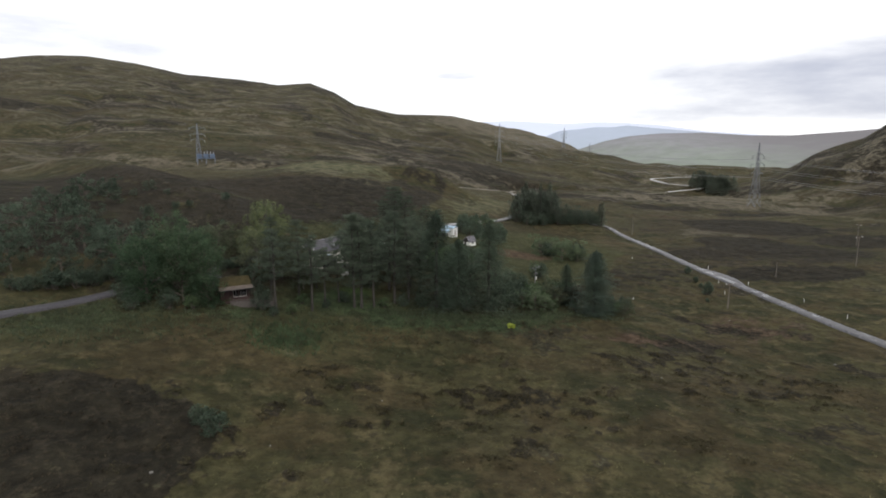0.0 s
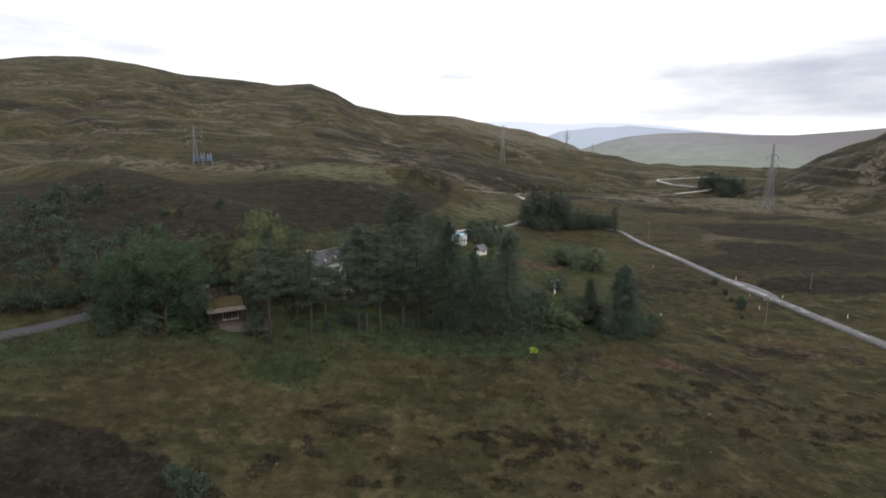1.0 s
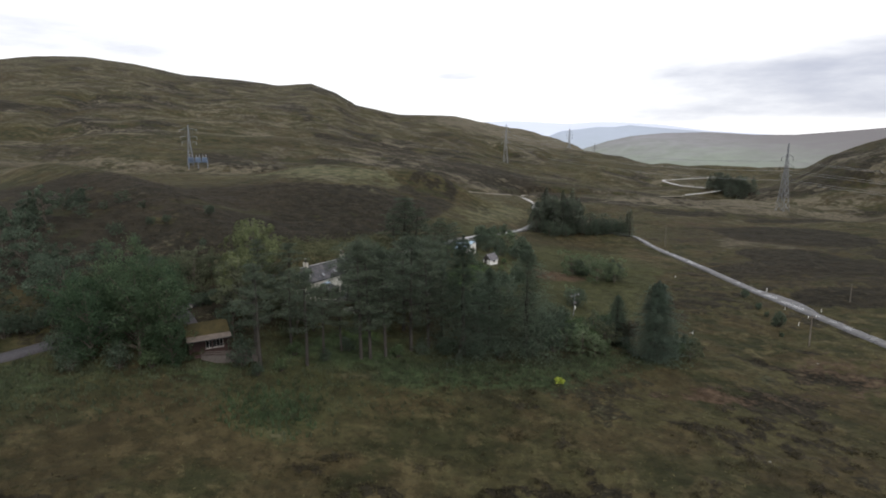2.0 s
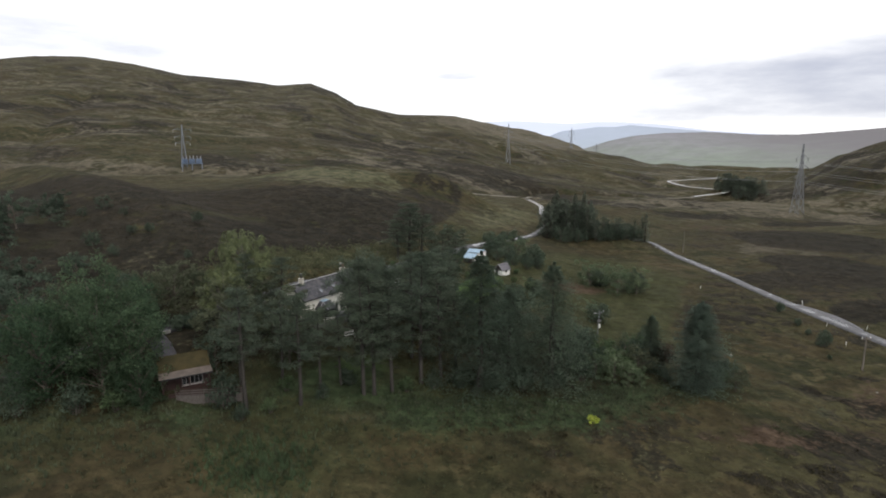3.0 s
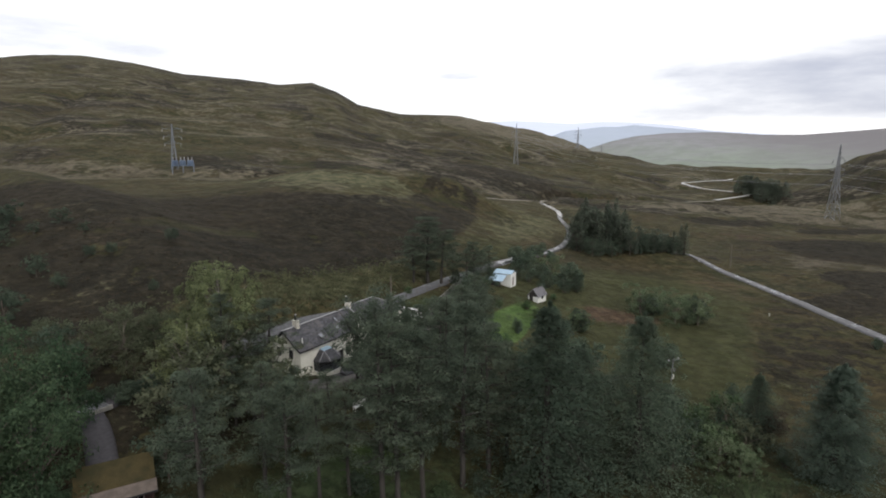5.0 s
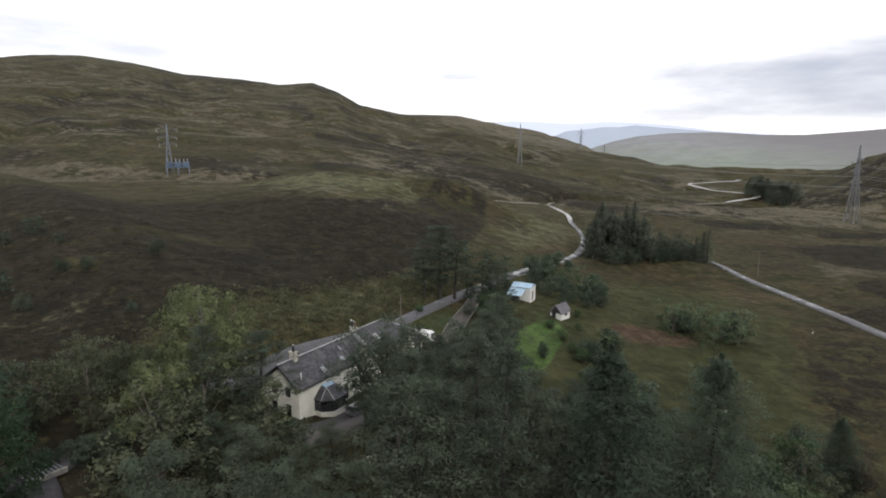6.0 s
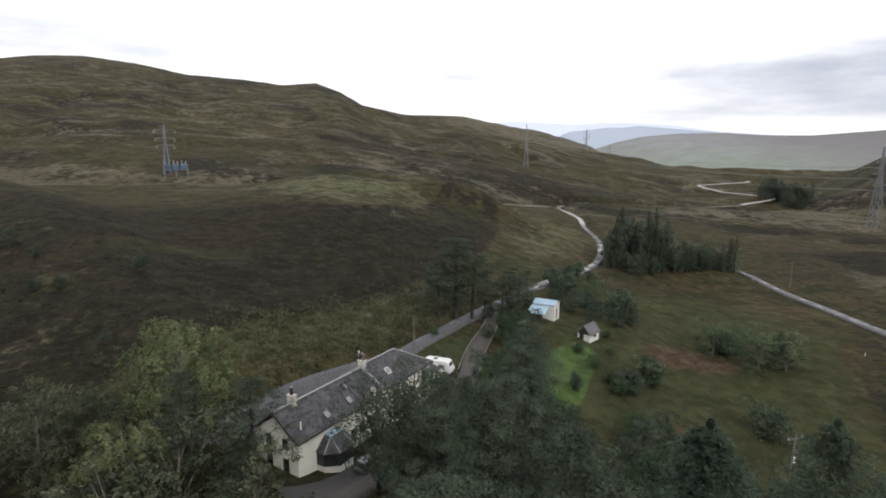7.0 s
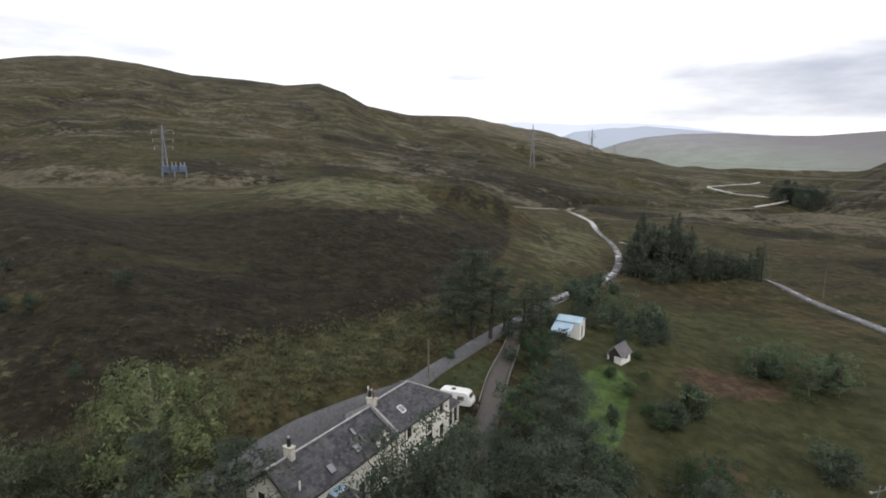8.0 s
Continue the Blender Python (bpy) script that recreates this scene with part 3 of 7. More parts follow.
def cover(x, y):
    """How much heather, lush green and straw grows at a place; far straw also imitates haze."""
    heath = 0.2 + 0.9 * (vnoise(x, y, 55, 11) - 0.5)
    r = np.hypot(x, y)
    far = sstep(230, 420, r)
    az = np.degrees(np.arctan2(x, y))
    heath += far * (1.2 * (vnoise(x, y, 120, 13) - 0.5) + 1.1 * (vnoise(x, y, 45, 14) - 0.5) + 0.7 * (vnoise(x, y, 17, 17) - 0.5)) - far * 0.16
    # dark heather and peat lines that also stand in for weak gully shading
    vein = 1 - np.abs(2 * vnoise(x, y, 110, 18, 4) - 1)
    heath += far * 0.8 * sstep(0.86, 0.98, vein)
    heath += 0.5 * sstep(1350, 1750, r) * sstep(-30, -24, az) * sstep(-3, -8, az)
    near = 1 - sstep(110, 170, r)
    heath += near * 0.62 * tummocks(x, y)
    heath += swell(x, y, -110, 323, 17, 6, -8, 1.5) + swell(x, y, -20, 412, 75, 16, 4, 0.8) + swell(x, y, 340, 480, 70, 70, 0, 0.5) + swell(x, y, 90, 400, 120, 12, 3, 0.6)
    heath += 1.6 * sstep(1.15, 0.75, np.hypot((x + 43 + 5 * (vnoise(x, y, 9, 71) - 0.5)) / 15, (y - 52 + 7 * (vnoise(x, y, 7, 72) - 0.5)) / 14)) + swell(x, y, -60, 190, 70, 34, 12, 1.0) + swell(x, y, 112, 188, 28, 15, 5, 1.1) + swell(x, y, 142, 362, 34, 26, 0, 0.5) + swell(x, y, -125, 205, 45, 22, 0, 0.6) + peat(x, y) + swell(x, y, 21, 165, 7, 5, 0, 0.6)
    heath += swell(x, y, -85, 148, 45, 42, 0, 0.85) + swell(x, y, 60, 470, 110, 40, 0, 0.5)
    heath += swell(x, y, 43, 102, 11, 4, 4, 0.85) + swell(x, y, 30, 78.5, 7, 1.6, -6, 0.4) + swell(x, y, 13, 73, 5, 4, -30, 0.3) + swell(x, y, 46, 66, 7, 3, -25, 0.4)
    heath += swell(x, y, 53, 116, 8, 1.3, -38, 1.0) + swell(x, y, 60, 124, 6, 1.2, -30, 0.7) + swell(x, y, 62, 112, 12, 5, 0, 0.4)
    heath -= swell(x, y, 15, 205, 26, 60, -12, 0.6) + swell(x, y, -10, 85, 30, 10, 5, 0.35)
    heath -= swell(x, y, -35, 152, 9, 36, -32, 0.9) + swell(x, y, -62, 254, 36, 20, -20, 1.3) + swell(x, y, -52, 230, 10, 9, 0, 0.9) + swell(x, y, -67, 173, 9, 4, 20, 0.9) + swell(x, y, -155, 302, 75, 20, 4, 1.2) + swell(x, y, 14, 255, 13, 45, -20, 0.8)
    heath += swell(x, y, -17, 262, 9, 24, -10, 0.35) + swell(x, y, -60, 205, 45, 20, -8, 0.5)
    # the dark slope between the grassy bank of the lane and the knoll's top
    v = y + 11 * (vnoise(x, y, 16, 73) - 0.5)
    upper = np.interp(x, [-190, -140, -117, -94, -87, -69, -50, -37, -28, -20, -12, -5, 0], [192, 190, 186, 187, 191, 208, 215, 234, 256, 282, 294, 290, 270])
    lower = np.interp(x, [-110, -75, -54, -41, -30, -15, -8, 0], [106, 113, 129, 151, 169, 199, 222, 265])
    slope = sstep(-4, 6, v - lower) * sstep(-7, 17, upper - v) * sstep(3, -8, x)
    heath += 0.85 * slope
    band = sstep(-4, 14, v - upper) * sstep(285, 262, y) * sstep(3, -8, x)
    heath -= 0.75 * band * (0.6 + 0.9 * vnoise(x, y, 18, 53))
    patchy = 0.92 + 0.7 * (vnoise(x, y, 21, 52) - 0.5) + 0.6 * (vnoise(x, y, 6, 54) - 0.5) + swell(x, y, -36, 188, 24, 34, -25, 0.3) - swell(x, y, -18, 265, 11, 28, -15, 0.5)
    heath = np.minimum(heath, 1.6 - slope * (1.6 - patchy))
    heath -= swell(x, y, -67, 173.5, 9, 3.5, 25, 0.8) + swell(x, y, -74, 152, 6, 3, 10, 0.5) + swell(x, y, -94, 185, 12, 2.0, 5, 0.7) + swell(x, y, -84, 180, 9, 2.5, 10, 0.4)
    heath -= 0.25 * sstep(0.58, 0.70, vnoise(x, y, 20, 51)) * swell(x, y, -85, 170, 50, 45, 0, 1)
    # heather cut on the far shoulder, part of its painted sun patch
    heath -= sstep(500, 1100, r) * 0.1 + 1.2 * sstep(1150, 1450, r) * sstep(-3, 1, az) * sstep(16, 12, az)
    green = -0.12 + 0.36 * (vnoise(x, y, 30, 21) - 0.5) + swell(x, y, -60, 80, 22, 11, 30, 0.62) + swell(x, y, 0, 102, 26, 5, 14, 0.7)
    green += swell(x, y, -22, 104, 13, 8, 30, 1.2) + swell(x, y, -1, 152, 5, 11, -25, 1.1) + swell(x, y, -12, 150, 3, 6, 0, 0.8)
    green += swell(x, y, 16, 110, 9, 6, 20, 0.5) + swell(x, y, -25, 84, 4, 5, 0, 0.5) + swell(x, y, -18.5, 155, 3.2, 10, -30, 1.1) + swell(x, y, 118, 128, 30, 16, -30, 0.4)
    green += swell(x, y, -60, 252, 34, 20, -20, 0.55) + swell(x, y, 14, 250, 14, 45, -20, 0.45) + swell(x, y, -67, 173, 9, 4, 20, 0.5) + 0.2 * near + swell(x, y, -30, 86, 40, 9, 8, 0.25)
    green += swell(x, y, -16, 195, 12, 34, -30, 0.42) + swell(x, y, -36, 152, 6, 32, -32, 0.28) + swell(x, y, 0.6, 143, 4, 6, -20, 0.9) + 0.72 * sstep(75, 20, x) * sstep(-12, 4, x) * sstep(112, 135, y) * sstep(230, 180, y) + 0.3 * sstep(70, 55, x) * sstep(-4, 8, x) * sstep(125, 140, y) * sstep(225, 195, y)
    straw = -0.25 - 0.12 * near + 0.6 * (vnoise(x, y, 40, 31) - 0.5) + swell(x, y, -52, 229, 9, 9, 0, 0.55) + swell(x, y, -60, 252, 36, 18, -20, 0.62) + swell(x, y, -155, 304, 70, 15, 4, 1.6) + swell(x, y, -118, 297, 32, 8, 8, 1.2) + swell(x, y, -185, 240, 40, 12, 0, 0.6)
    # the 1.6 term paints sunlight on the far shoulder as straw
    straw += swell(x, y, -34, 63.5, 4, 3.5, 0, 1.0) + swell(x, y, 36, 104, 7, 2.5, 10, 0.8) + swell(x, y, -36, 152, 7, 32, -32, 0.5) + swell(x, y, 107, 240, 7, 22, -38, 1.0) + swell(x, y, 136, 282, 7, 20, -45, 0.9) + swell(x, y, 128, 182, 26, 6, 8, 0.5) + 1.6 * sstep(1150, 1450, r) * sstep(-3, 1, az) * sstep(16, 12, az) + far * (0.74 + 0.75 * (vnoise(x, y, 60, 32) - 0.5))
    straw -= swell(x, y, 52, 112, 26, 22, 0, 0.4)
    straw += swell(x, y, 130, 250, 75, 120, 0, 0.30) + swell(x, y, 122, 238, 5, 26, -20, 0.5) - 1.2 * peat(x, y)
    straw += swell(x, y, 198, 372, 45, 15, 5, 1.1) + swell(x, y, 122, 262, 6, 22, -35, 0.5) + swell(x, y, 15, 395, 12, 8, 0, 0.5) + swell(x, y, 240, 420, 100, 18, 12, 0.4)
    green, straw = green - 0.35 * slope + 0.25 * band, straw - 0.5 * slope + 0.18 * band
    green += swell(x, y, -67, 173.5, 9, 3.5, 25, 0.6) + swell(x, y, -74, 152, 6, 3, 10, 0.4)
    straw += swell(x, y, -94, 185, 12, 1.6, 5, 0.8) + swell(x, y, -58, 248, 30, 12, -18, 0.35) + swell(x, y, -38, 264, 12, 6, -25, 0.6) + swell(x, y, -105, 287, 26, 6, 14, 0.6) + swell(x, y, -160, 300, 60, 7, 3, 0.6) + swell(x, y, -50, 213, 5, 5, 0, 0.5)
    meadow = sstep(2.5, -2.5, x - field_edge(y) + 3 * (vnoise(x, y, 9, 74) - 0.5)) * sstep(-12, 4, x) * sstep(112, 135, y) * sstep(232, 195, y)
    rough = sstep(-2, 4, x - field_edge(y)) * sstep(45, 10, x - field_edge(y)) * sstep(112, 135, y) * sstep(205, 180, y)
    heath, green, straw = heath - 0.6 * meadow + 0.12 * rough, green + 0.3 * meadow - 0.4 * rough, straw - 0.4 * meadow
    straw = straw + 0.9 * np.exp(-((x - field_edge(y)) / 0.9) ** 2) * sstep(148, 153, y) * sstep(188, 178, y)
    lawn = swell(x, y, -1.0, 155, 3.4, 11, -24, 1.5) + swell(x, y, -3.2, 148, 2.6, 6, -10, 1.2) + swell(x, y, -12.4, 148.6, 1.7, 5, 10, 1.1) + swell(x, y, -20.5, 105, 9, 5.0, 30, 0.62)
    return np.clip(heath, -0.5 * meadow, 1), np.clip(green, 0, 1), np.clip(straw, -0.5 * meadow, 1), np.clip(lawn, 0, 1)


def bracken(x, y):
    """Patches of rust-brown bracken and dead growth."""
    b = swell(x, y, 22, 166, 9, 5, 10, 1.7) + swell(x, y, 9, 141, 5, 4, 0, 0.7) + swell(x, y, 34, 100.5, 7, 2.2, 8, 0.9) + swell(x, y, 45, 103, 20, 4, 12, 0.45) + swell(x, y, 62, 116, 14, 9, 0, 0.5) + swell(x, y, 60, 200, 10, 30, 0, 0.45)
    b += swell(x, y, -15, 96, 14, 2.5, 20, 0.75) + swell(x, y, 14, 236, 14, 8, 0, 0.6) + swell(x, y, 130, 300, 70, 12, 8, 0.55) + swell(x, y, -75, 160, 22, 9, 10, 0.3) + swell(x, y, 120, 430, 60, 14, 4, 0.5)
    return np.clip(b + 0.25 * (vnoise(x, y, 14, 81) - 0.62), 0, 1)


def pale_grass(x, y):
    """Bleached green grass on the knoll's top, the bank and the flats by the lane."""
    p = swell(x, y, -62, 251, 34, 13, -20, 1.1) + swell(x, y, -38, 262, 14, 8, -25, 0.8) + swell(x, y, 14, 258, 11, 48, -20, 0.75) + swell(x, y, -37, 150, 5, 30, -32, 0.55) + swell(x, y, -30, 166, 5, 16, -30, 0.3)
    p += swell(x, y, -110, 290, 34, 10, 10, 0.5) + swell(x, y, 20, 210, 16, 20, -10, 0.35) + swell(x, y, -62, 228, 24, 8, -15, 0.45) + swell(x, y, 5, 330, 40, 40, 0, 0.4)
    return np.clip(p + 0.35 * (vnoise(x, y, 16, 83) - 0.55), 0, 1)


def fresh_green(x, y):
    """Wet green growth at the meadow's edge, under the trees and round the garden."""
    f = swell(x, y, -3, 99, 13, 4, 14, 0.9) + swell(x, y, 10, 105, 15, 6, 14, 0.7) + swell(x, y, -37, 89, 8, 4, 10, 0.7) + swell(x, y, -22, 101, 11, 6, 20, 0.9) + swell(x, y, 24, 112, 14, 5, 10, 0.5)
    f += swell(x, y, -58, 82, 16, 8, 30, 0.7) + swell(x, y, -52, 124, 7, 5, 20, 0.7) + swell(x, y, 2, 160, 7, 14, -20, 0.6) + swell(x, y, -18, 154, 3, 10, -30, 0.6) + swell(x, y, 42, 116, 16, 10, 10, 0.3) + swell(x, y, 28, 168, 12, 10, 0, 0.3)
    return np.clip(f + 0.4 * (vnoise(x, y, 9, 84) - 0.55), 0, 1)


def relief(x, y):
    """Hummocks and gullies on top of the land's large form."""
    r = np.hypot(x, y)
    heath = cover(x, y)[0]
    z = 0.55 * (vnoise(x, y, 7, 41) - 0.5) + (0.28 + 0.7 * heath) * (vnoise(x, y, 2.6, 42, 2) - 0.5) + 1.1 * (vnoise(x, y, 26, 43) - 0.5)
    far = sstep(230, 520, r) * (1 - 0.75 * sstep(1300, 2000, r))
    c, s = math.cos(radians(28)), math.sin(radians(28))
    gully = 1 - np.abs(2 * vnoise(c * x + s * y, 0.45 * (c * y - s * x), 150, 46, 3) - 1)
    z = z + far * (8 * (vnoise(x, y, 75, 44, 4) - 0.5) + 34 * (vnoise(c * x + s * y, 2.6 * (c * y - s * x), 330, 45, 4) - 0.5) - 9 * gully ** 5)
    z = z + 0.4 * tummocks(x, y) * (1 - sstep(110, 170, r))
    keep = sstep(0.5, 5.0, way_distance(x, y))
    u, v = (x + 34.7) * .49 + (y - 124.4) * .87 - 12, (x + 34.7) * .87 - (y - 124.4) * .49 - 2
    keep = keep * (1 - np.exp(-(u / 18) ** 4 - (v / 9) ** 4))
    return z * keep - 0.25 * (1 - keep) * (1 - np.exp(-(u / 18) ** 4 - (v / 9) ** 4))


def floor_at(x, y):
    a, b = np.array([float(x)]), np.array([float(y)])
    return float((land(a, b) + relief(a, b))[0])


def build_ground():
    cx, cy = -8.0, 25.0
    az = np.radians(np.r_[np.arange(-52, 52, 0.33), np.arange(57, 303, 4.1)])
    rad = 15 * 1.014 ** np.arange(0, 417)
    a, r = np.meshgrid(az, rad)
    x, y = (cx + r * np.sin(a)).ravel(), (cy + r * np.cos(a)).ravel()
    z = land(x, y) + relief(x, y)
    n, m = len(az), len(rad)
    xyz = np.vstack([np.column_stack([x, y, z]), [[cx, cy, land(cx, cy)]]])
    i, j = np.meshgrid(np.arange(n), np.arange(m - 1))
    k = (i + 1) % n
    quads = np.stack([j * n + i, j * n + k, (j + 1) * n + k, (j + 1) * n + i], -1).reshape(-1, 4)[:, ::-1]
    cap = np.stack([np.full(n, n * m), (np.arange(n) + 1) % n, np.arange(n)], 1)[:, ::-1]
    me = bpy.data.meshes.new("ground")
    me.vertices.add(len(xyz))
    me.vertices.foreach_set("co", xyz.ravel())
    me.loops.add(quads.size + cap.size)
    me.loops.foreach_set("vertex_index", np.r_[quads.ravel(), cap.ravel()].astype(np.int32))
    me.polygons.add(len(quads) + len(cap))
    me.polygons.foreach_set("loop_start", np.r_[np.arange(len(quads)) * 4, quads.size + np.arange(len(cap)) * 3].astype(np.int32))
    me.update(calc_edges=True)
    me.polygons.foreach_set("use_smooth", np.ones(len(me.polygons), bool))
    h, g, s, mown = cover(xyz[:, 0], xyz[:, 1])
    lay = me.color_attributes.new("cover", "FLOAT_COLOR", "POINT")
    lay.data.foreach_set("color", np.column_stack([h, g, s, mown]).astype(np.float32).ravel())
    rust, pale, none = bracken(xyz[:, 0], xyz[:, 1]), pale_grass(xyz[:, 0], xyz[:, 1]), np.zeros(len(xyz))
    fresh = fresh_green(xyz[:, 0], xyz[:, 1])
    lay = me.color_attributes.new("tint", "FLOAT_COLOR", "POINT")
    lay.data.foreach_set("color", np.column_stack([rust, pale, fresh, none]).astype(np.float32).ravel())
    me.materials.append(M_GROUND)
    return tagged(new("ground", me), "brown heather and rough grass moor rising to hills", "moorland", kind="structure")


build_ground()


def ribbon(name, line, half, material, label, category, lift=0.1, seed=5):
    t = np.gradient(line, axis=0)
    t /= np.linalg.norm(t, axis=1)[:, None]
    nrm = np.column_stack([-t[:, 1], t[:, 0]])
    wob = 0.5 * (vnoise(line[:, 0], line[:, 1], 6, seed) - 0.5)
    offs = (-1.12, -1.0, -0.45, 0.0, 0.45, 1.0, 1.12)
    drop = (-0.35, 0.0, 0.03, 0.05, 0.03, 0.0, -0.35)
    vs = []
    for o, d in zip(offs, drop):
        p = line + nrm * (half * o + wob * (abs(o) > 0.9))[:, None]
        vs.append(np.column_stack([p, land(p[:, 0], p[:, 1]) + lift + d]))
    n, v = len(line), np.vstack(vs)
    fs = [(k * n + i, k * n + i + 1, (k + 1) * n + i + 1, (k + 1) * n + i) for k in range(len(offs) - 1) for i in range(n - 1)]
    ob = link_mesh(name, v, [f[::-1] for f in fs], material, smooth=True)
    return tagged(ob, label, category, kind="structure")


ribbon("road", MAIN_ROAD, 1.18, M_ROAD, "narrow grey single-track road across the moor", "road", 0.12)
LAY_BY = spline([(74.0, 165), (76.2, 158.5), (77.6, 152), (78.2, 145)])
ribbon("road", LAY_BY, 0.15 + 1.1 * np.sin(np.linspace(0, math.pi, len(LAY_BY))), M_ROAD, "grey lay-by along the road", "lay-by", 0.1)
DAMP = int(np.argmax(LANE[:, 1] > 186))
# up to here the lane wears the tree-shade colour
SHADE = int(np.argmax(LANE[:, 1] > 122))
ribbon("road", LANE[:SHADE + 1], 1.1, M_SHADED_LANE, "narrow lane coloured darker for the shade under the trees", "road", 0.1)
ribbon("road", LANE[SHADE:DAMP + 1], 0.95, M_GREYLANE, "narrow grey lane running behind the cottage", "road", 0.1)
FORK = int(np.argmax(LANE[:, 1] > 330))
ribbon("road", LANE[DAMP:FORK + 1], 1.0, M_WETLANE, "wet shining stretch of the narrow lane", "road", 0.1)
ribbon("road", LANE[FORK:], 1.2, M_TRACK, "pale wet gravel track winding up the glen", "track", 0.1)
ribbon("road", spline([(-31.5, 118.2), (-28.2, 121.2), (-25.6, 124.6), (-23.2, 129)], 1.5), 2.6, M_DARKGRAVEL, "dark gravel forecourt in front of the cottage", "driveway", 0.10)
ribbon("road", SPUR, 1.0, M_GRASSTRACK, "faint straw-coloured track over the moor", "track", 0.25)
ribbon("road", SIDE_TRACK, 1.1, M_GRASSTRACK, "straw-coloured worn track round the knoll", "track", 0.25)
ribbon("road", FAR_TRACK, 1.5, M_TRACK, "pale far-off gravel track", "track", 1.2)
ribbon("road", FAR_ROAD, 1.4, M_TRACK, "pale far-off gravel track", "track", 1.0)
ribbon("road", spline([(-49.6, 107.4), (-47.6, 105.6), (-45.6, 103.2), (-43.6, 100.6), (-42.2, 99.2)], 1.2), 1.15, M_SHADED_LANE, "short worn asphalt track down to the cabin", "driveway", 0.09)
ribbon("road", DRIVE, np.linspace(0.85, 1.75, len(DRIVE)), M_DRIVE, "brown gravel driveway of the cottage", "driveway", 0.13)


def far_ridge(name, label, az, el, r_top, r_foot, z_foot, colours, haze_glow, seed, mottle=0.0):
    """Hills at the far end of the glen; haze is painted into colour and emission."""
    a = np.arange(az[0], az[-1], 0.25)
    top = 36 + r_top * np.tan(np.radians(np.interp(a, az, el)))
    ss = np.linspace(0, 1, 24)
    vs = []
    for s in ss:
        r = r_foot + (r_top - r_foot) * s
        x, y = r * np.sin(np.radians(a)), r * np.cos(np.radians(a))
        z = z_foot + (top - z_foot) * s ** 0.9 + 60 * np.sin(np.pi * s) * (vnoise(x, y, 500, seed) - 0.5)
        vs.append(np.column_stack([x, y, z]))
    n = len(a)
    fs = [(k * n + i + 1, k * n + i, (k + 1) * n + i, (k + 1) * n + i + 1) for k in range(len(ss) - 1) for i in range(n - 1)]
    m, nn, l, b = mat_base(name + "_hazed", 1.0, 0.0)
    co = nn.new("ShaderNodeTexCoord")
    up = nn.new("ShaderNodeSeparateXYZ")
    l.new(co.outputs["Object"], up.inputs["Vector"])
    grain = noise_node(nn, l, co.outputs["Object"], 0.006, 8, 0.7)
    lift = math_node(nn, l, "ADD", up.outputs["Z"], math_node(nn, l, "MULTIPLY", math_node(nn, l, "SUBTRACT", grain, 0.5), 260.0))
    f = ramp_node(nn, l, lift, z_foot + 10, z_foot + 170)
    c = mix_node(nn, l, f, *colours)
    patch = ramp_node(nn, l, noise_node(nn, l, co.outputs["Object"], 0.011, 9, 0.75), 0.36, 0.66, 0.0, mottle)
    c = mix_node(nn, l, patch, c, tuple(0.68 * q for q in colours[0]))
    # colour turns purple-grey towards the east
    eastward = ramp_node(nn, l, math_node(nn, l, "ADD", up.outputs["X"], math_node(nn, l, "MULTIPLY", grain, 700.0)), 1300, 2200, 0.0, mottle * 2)
    c = mix_node(nn, l, eastward, c, (0.148, 0.142, 0.148))
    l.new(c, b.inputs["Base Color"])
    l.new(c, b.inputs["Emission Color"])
    # faint emission stands in for bright air in front of the hills
    b.inputs["Emission Strength"].default_value = haze_glow
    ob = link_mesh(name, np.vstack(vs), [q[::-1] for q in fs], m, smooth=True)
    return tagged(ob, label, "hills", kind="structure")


far_ridge("backdrop", "far hills coloured pale blue for haze", [-4, 2, 5.6, 8, 11.1, 14, 16.5, 20, 24, 30, 60], [2.2, 2.9, 3.05, 2.92, 2.72, 2.86, 2.78, 2.5, 1.9, 1.4, 1.0],
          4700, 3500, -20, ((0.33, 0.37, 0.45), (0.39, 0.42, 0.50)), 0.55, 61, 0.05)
far_ridge("backdrop", "ridge coloured blue for haze in front of the pale far hills", [7.5, 9.5, 10.6, 12.5, 14.1, 15.5, 17, 19.1, 21, 23, 26, 30], [0.2, 1.6, 2.05, 2.2, 2.4, 2.36, 2.52, 2.3, 2.1, 1.9, 1.5, 1.0],
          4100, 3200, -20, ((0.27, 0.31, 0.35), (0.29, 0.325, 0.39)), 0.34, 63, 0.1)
far_ridge("backdrop", "grey-green hill across the far valley, paled for haze", [9, 12, 15, 17.1, 20, 24, 27.5, 30.7, 35, 45, 75], [-0.9, 0.1, 1.05, 1.5, 1.75, 1.78, 1.5, 1.45, 1.75, 2.6, 3.0],
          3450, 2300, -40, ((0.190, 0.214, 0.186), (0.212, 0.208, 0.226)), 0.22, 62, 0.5)


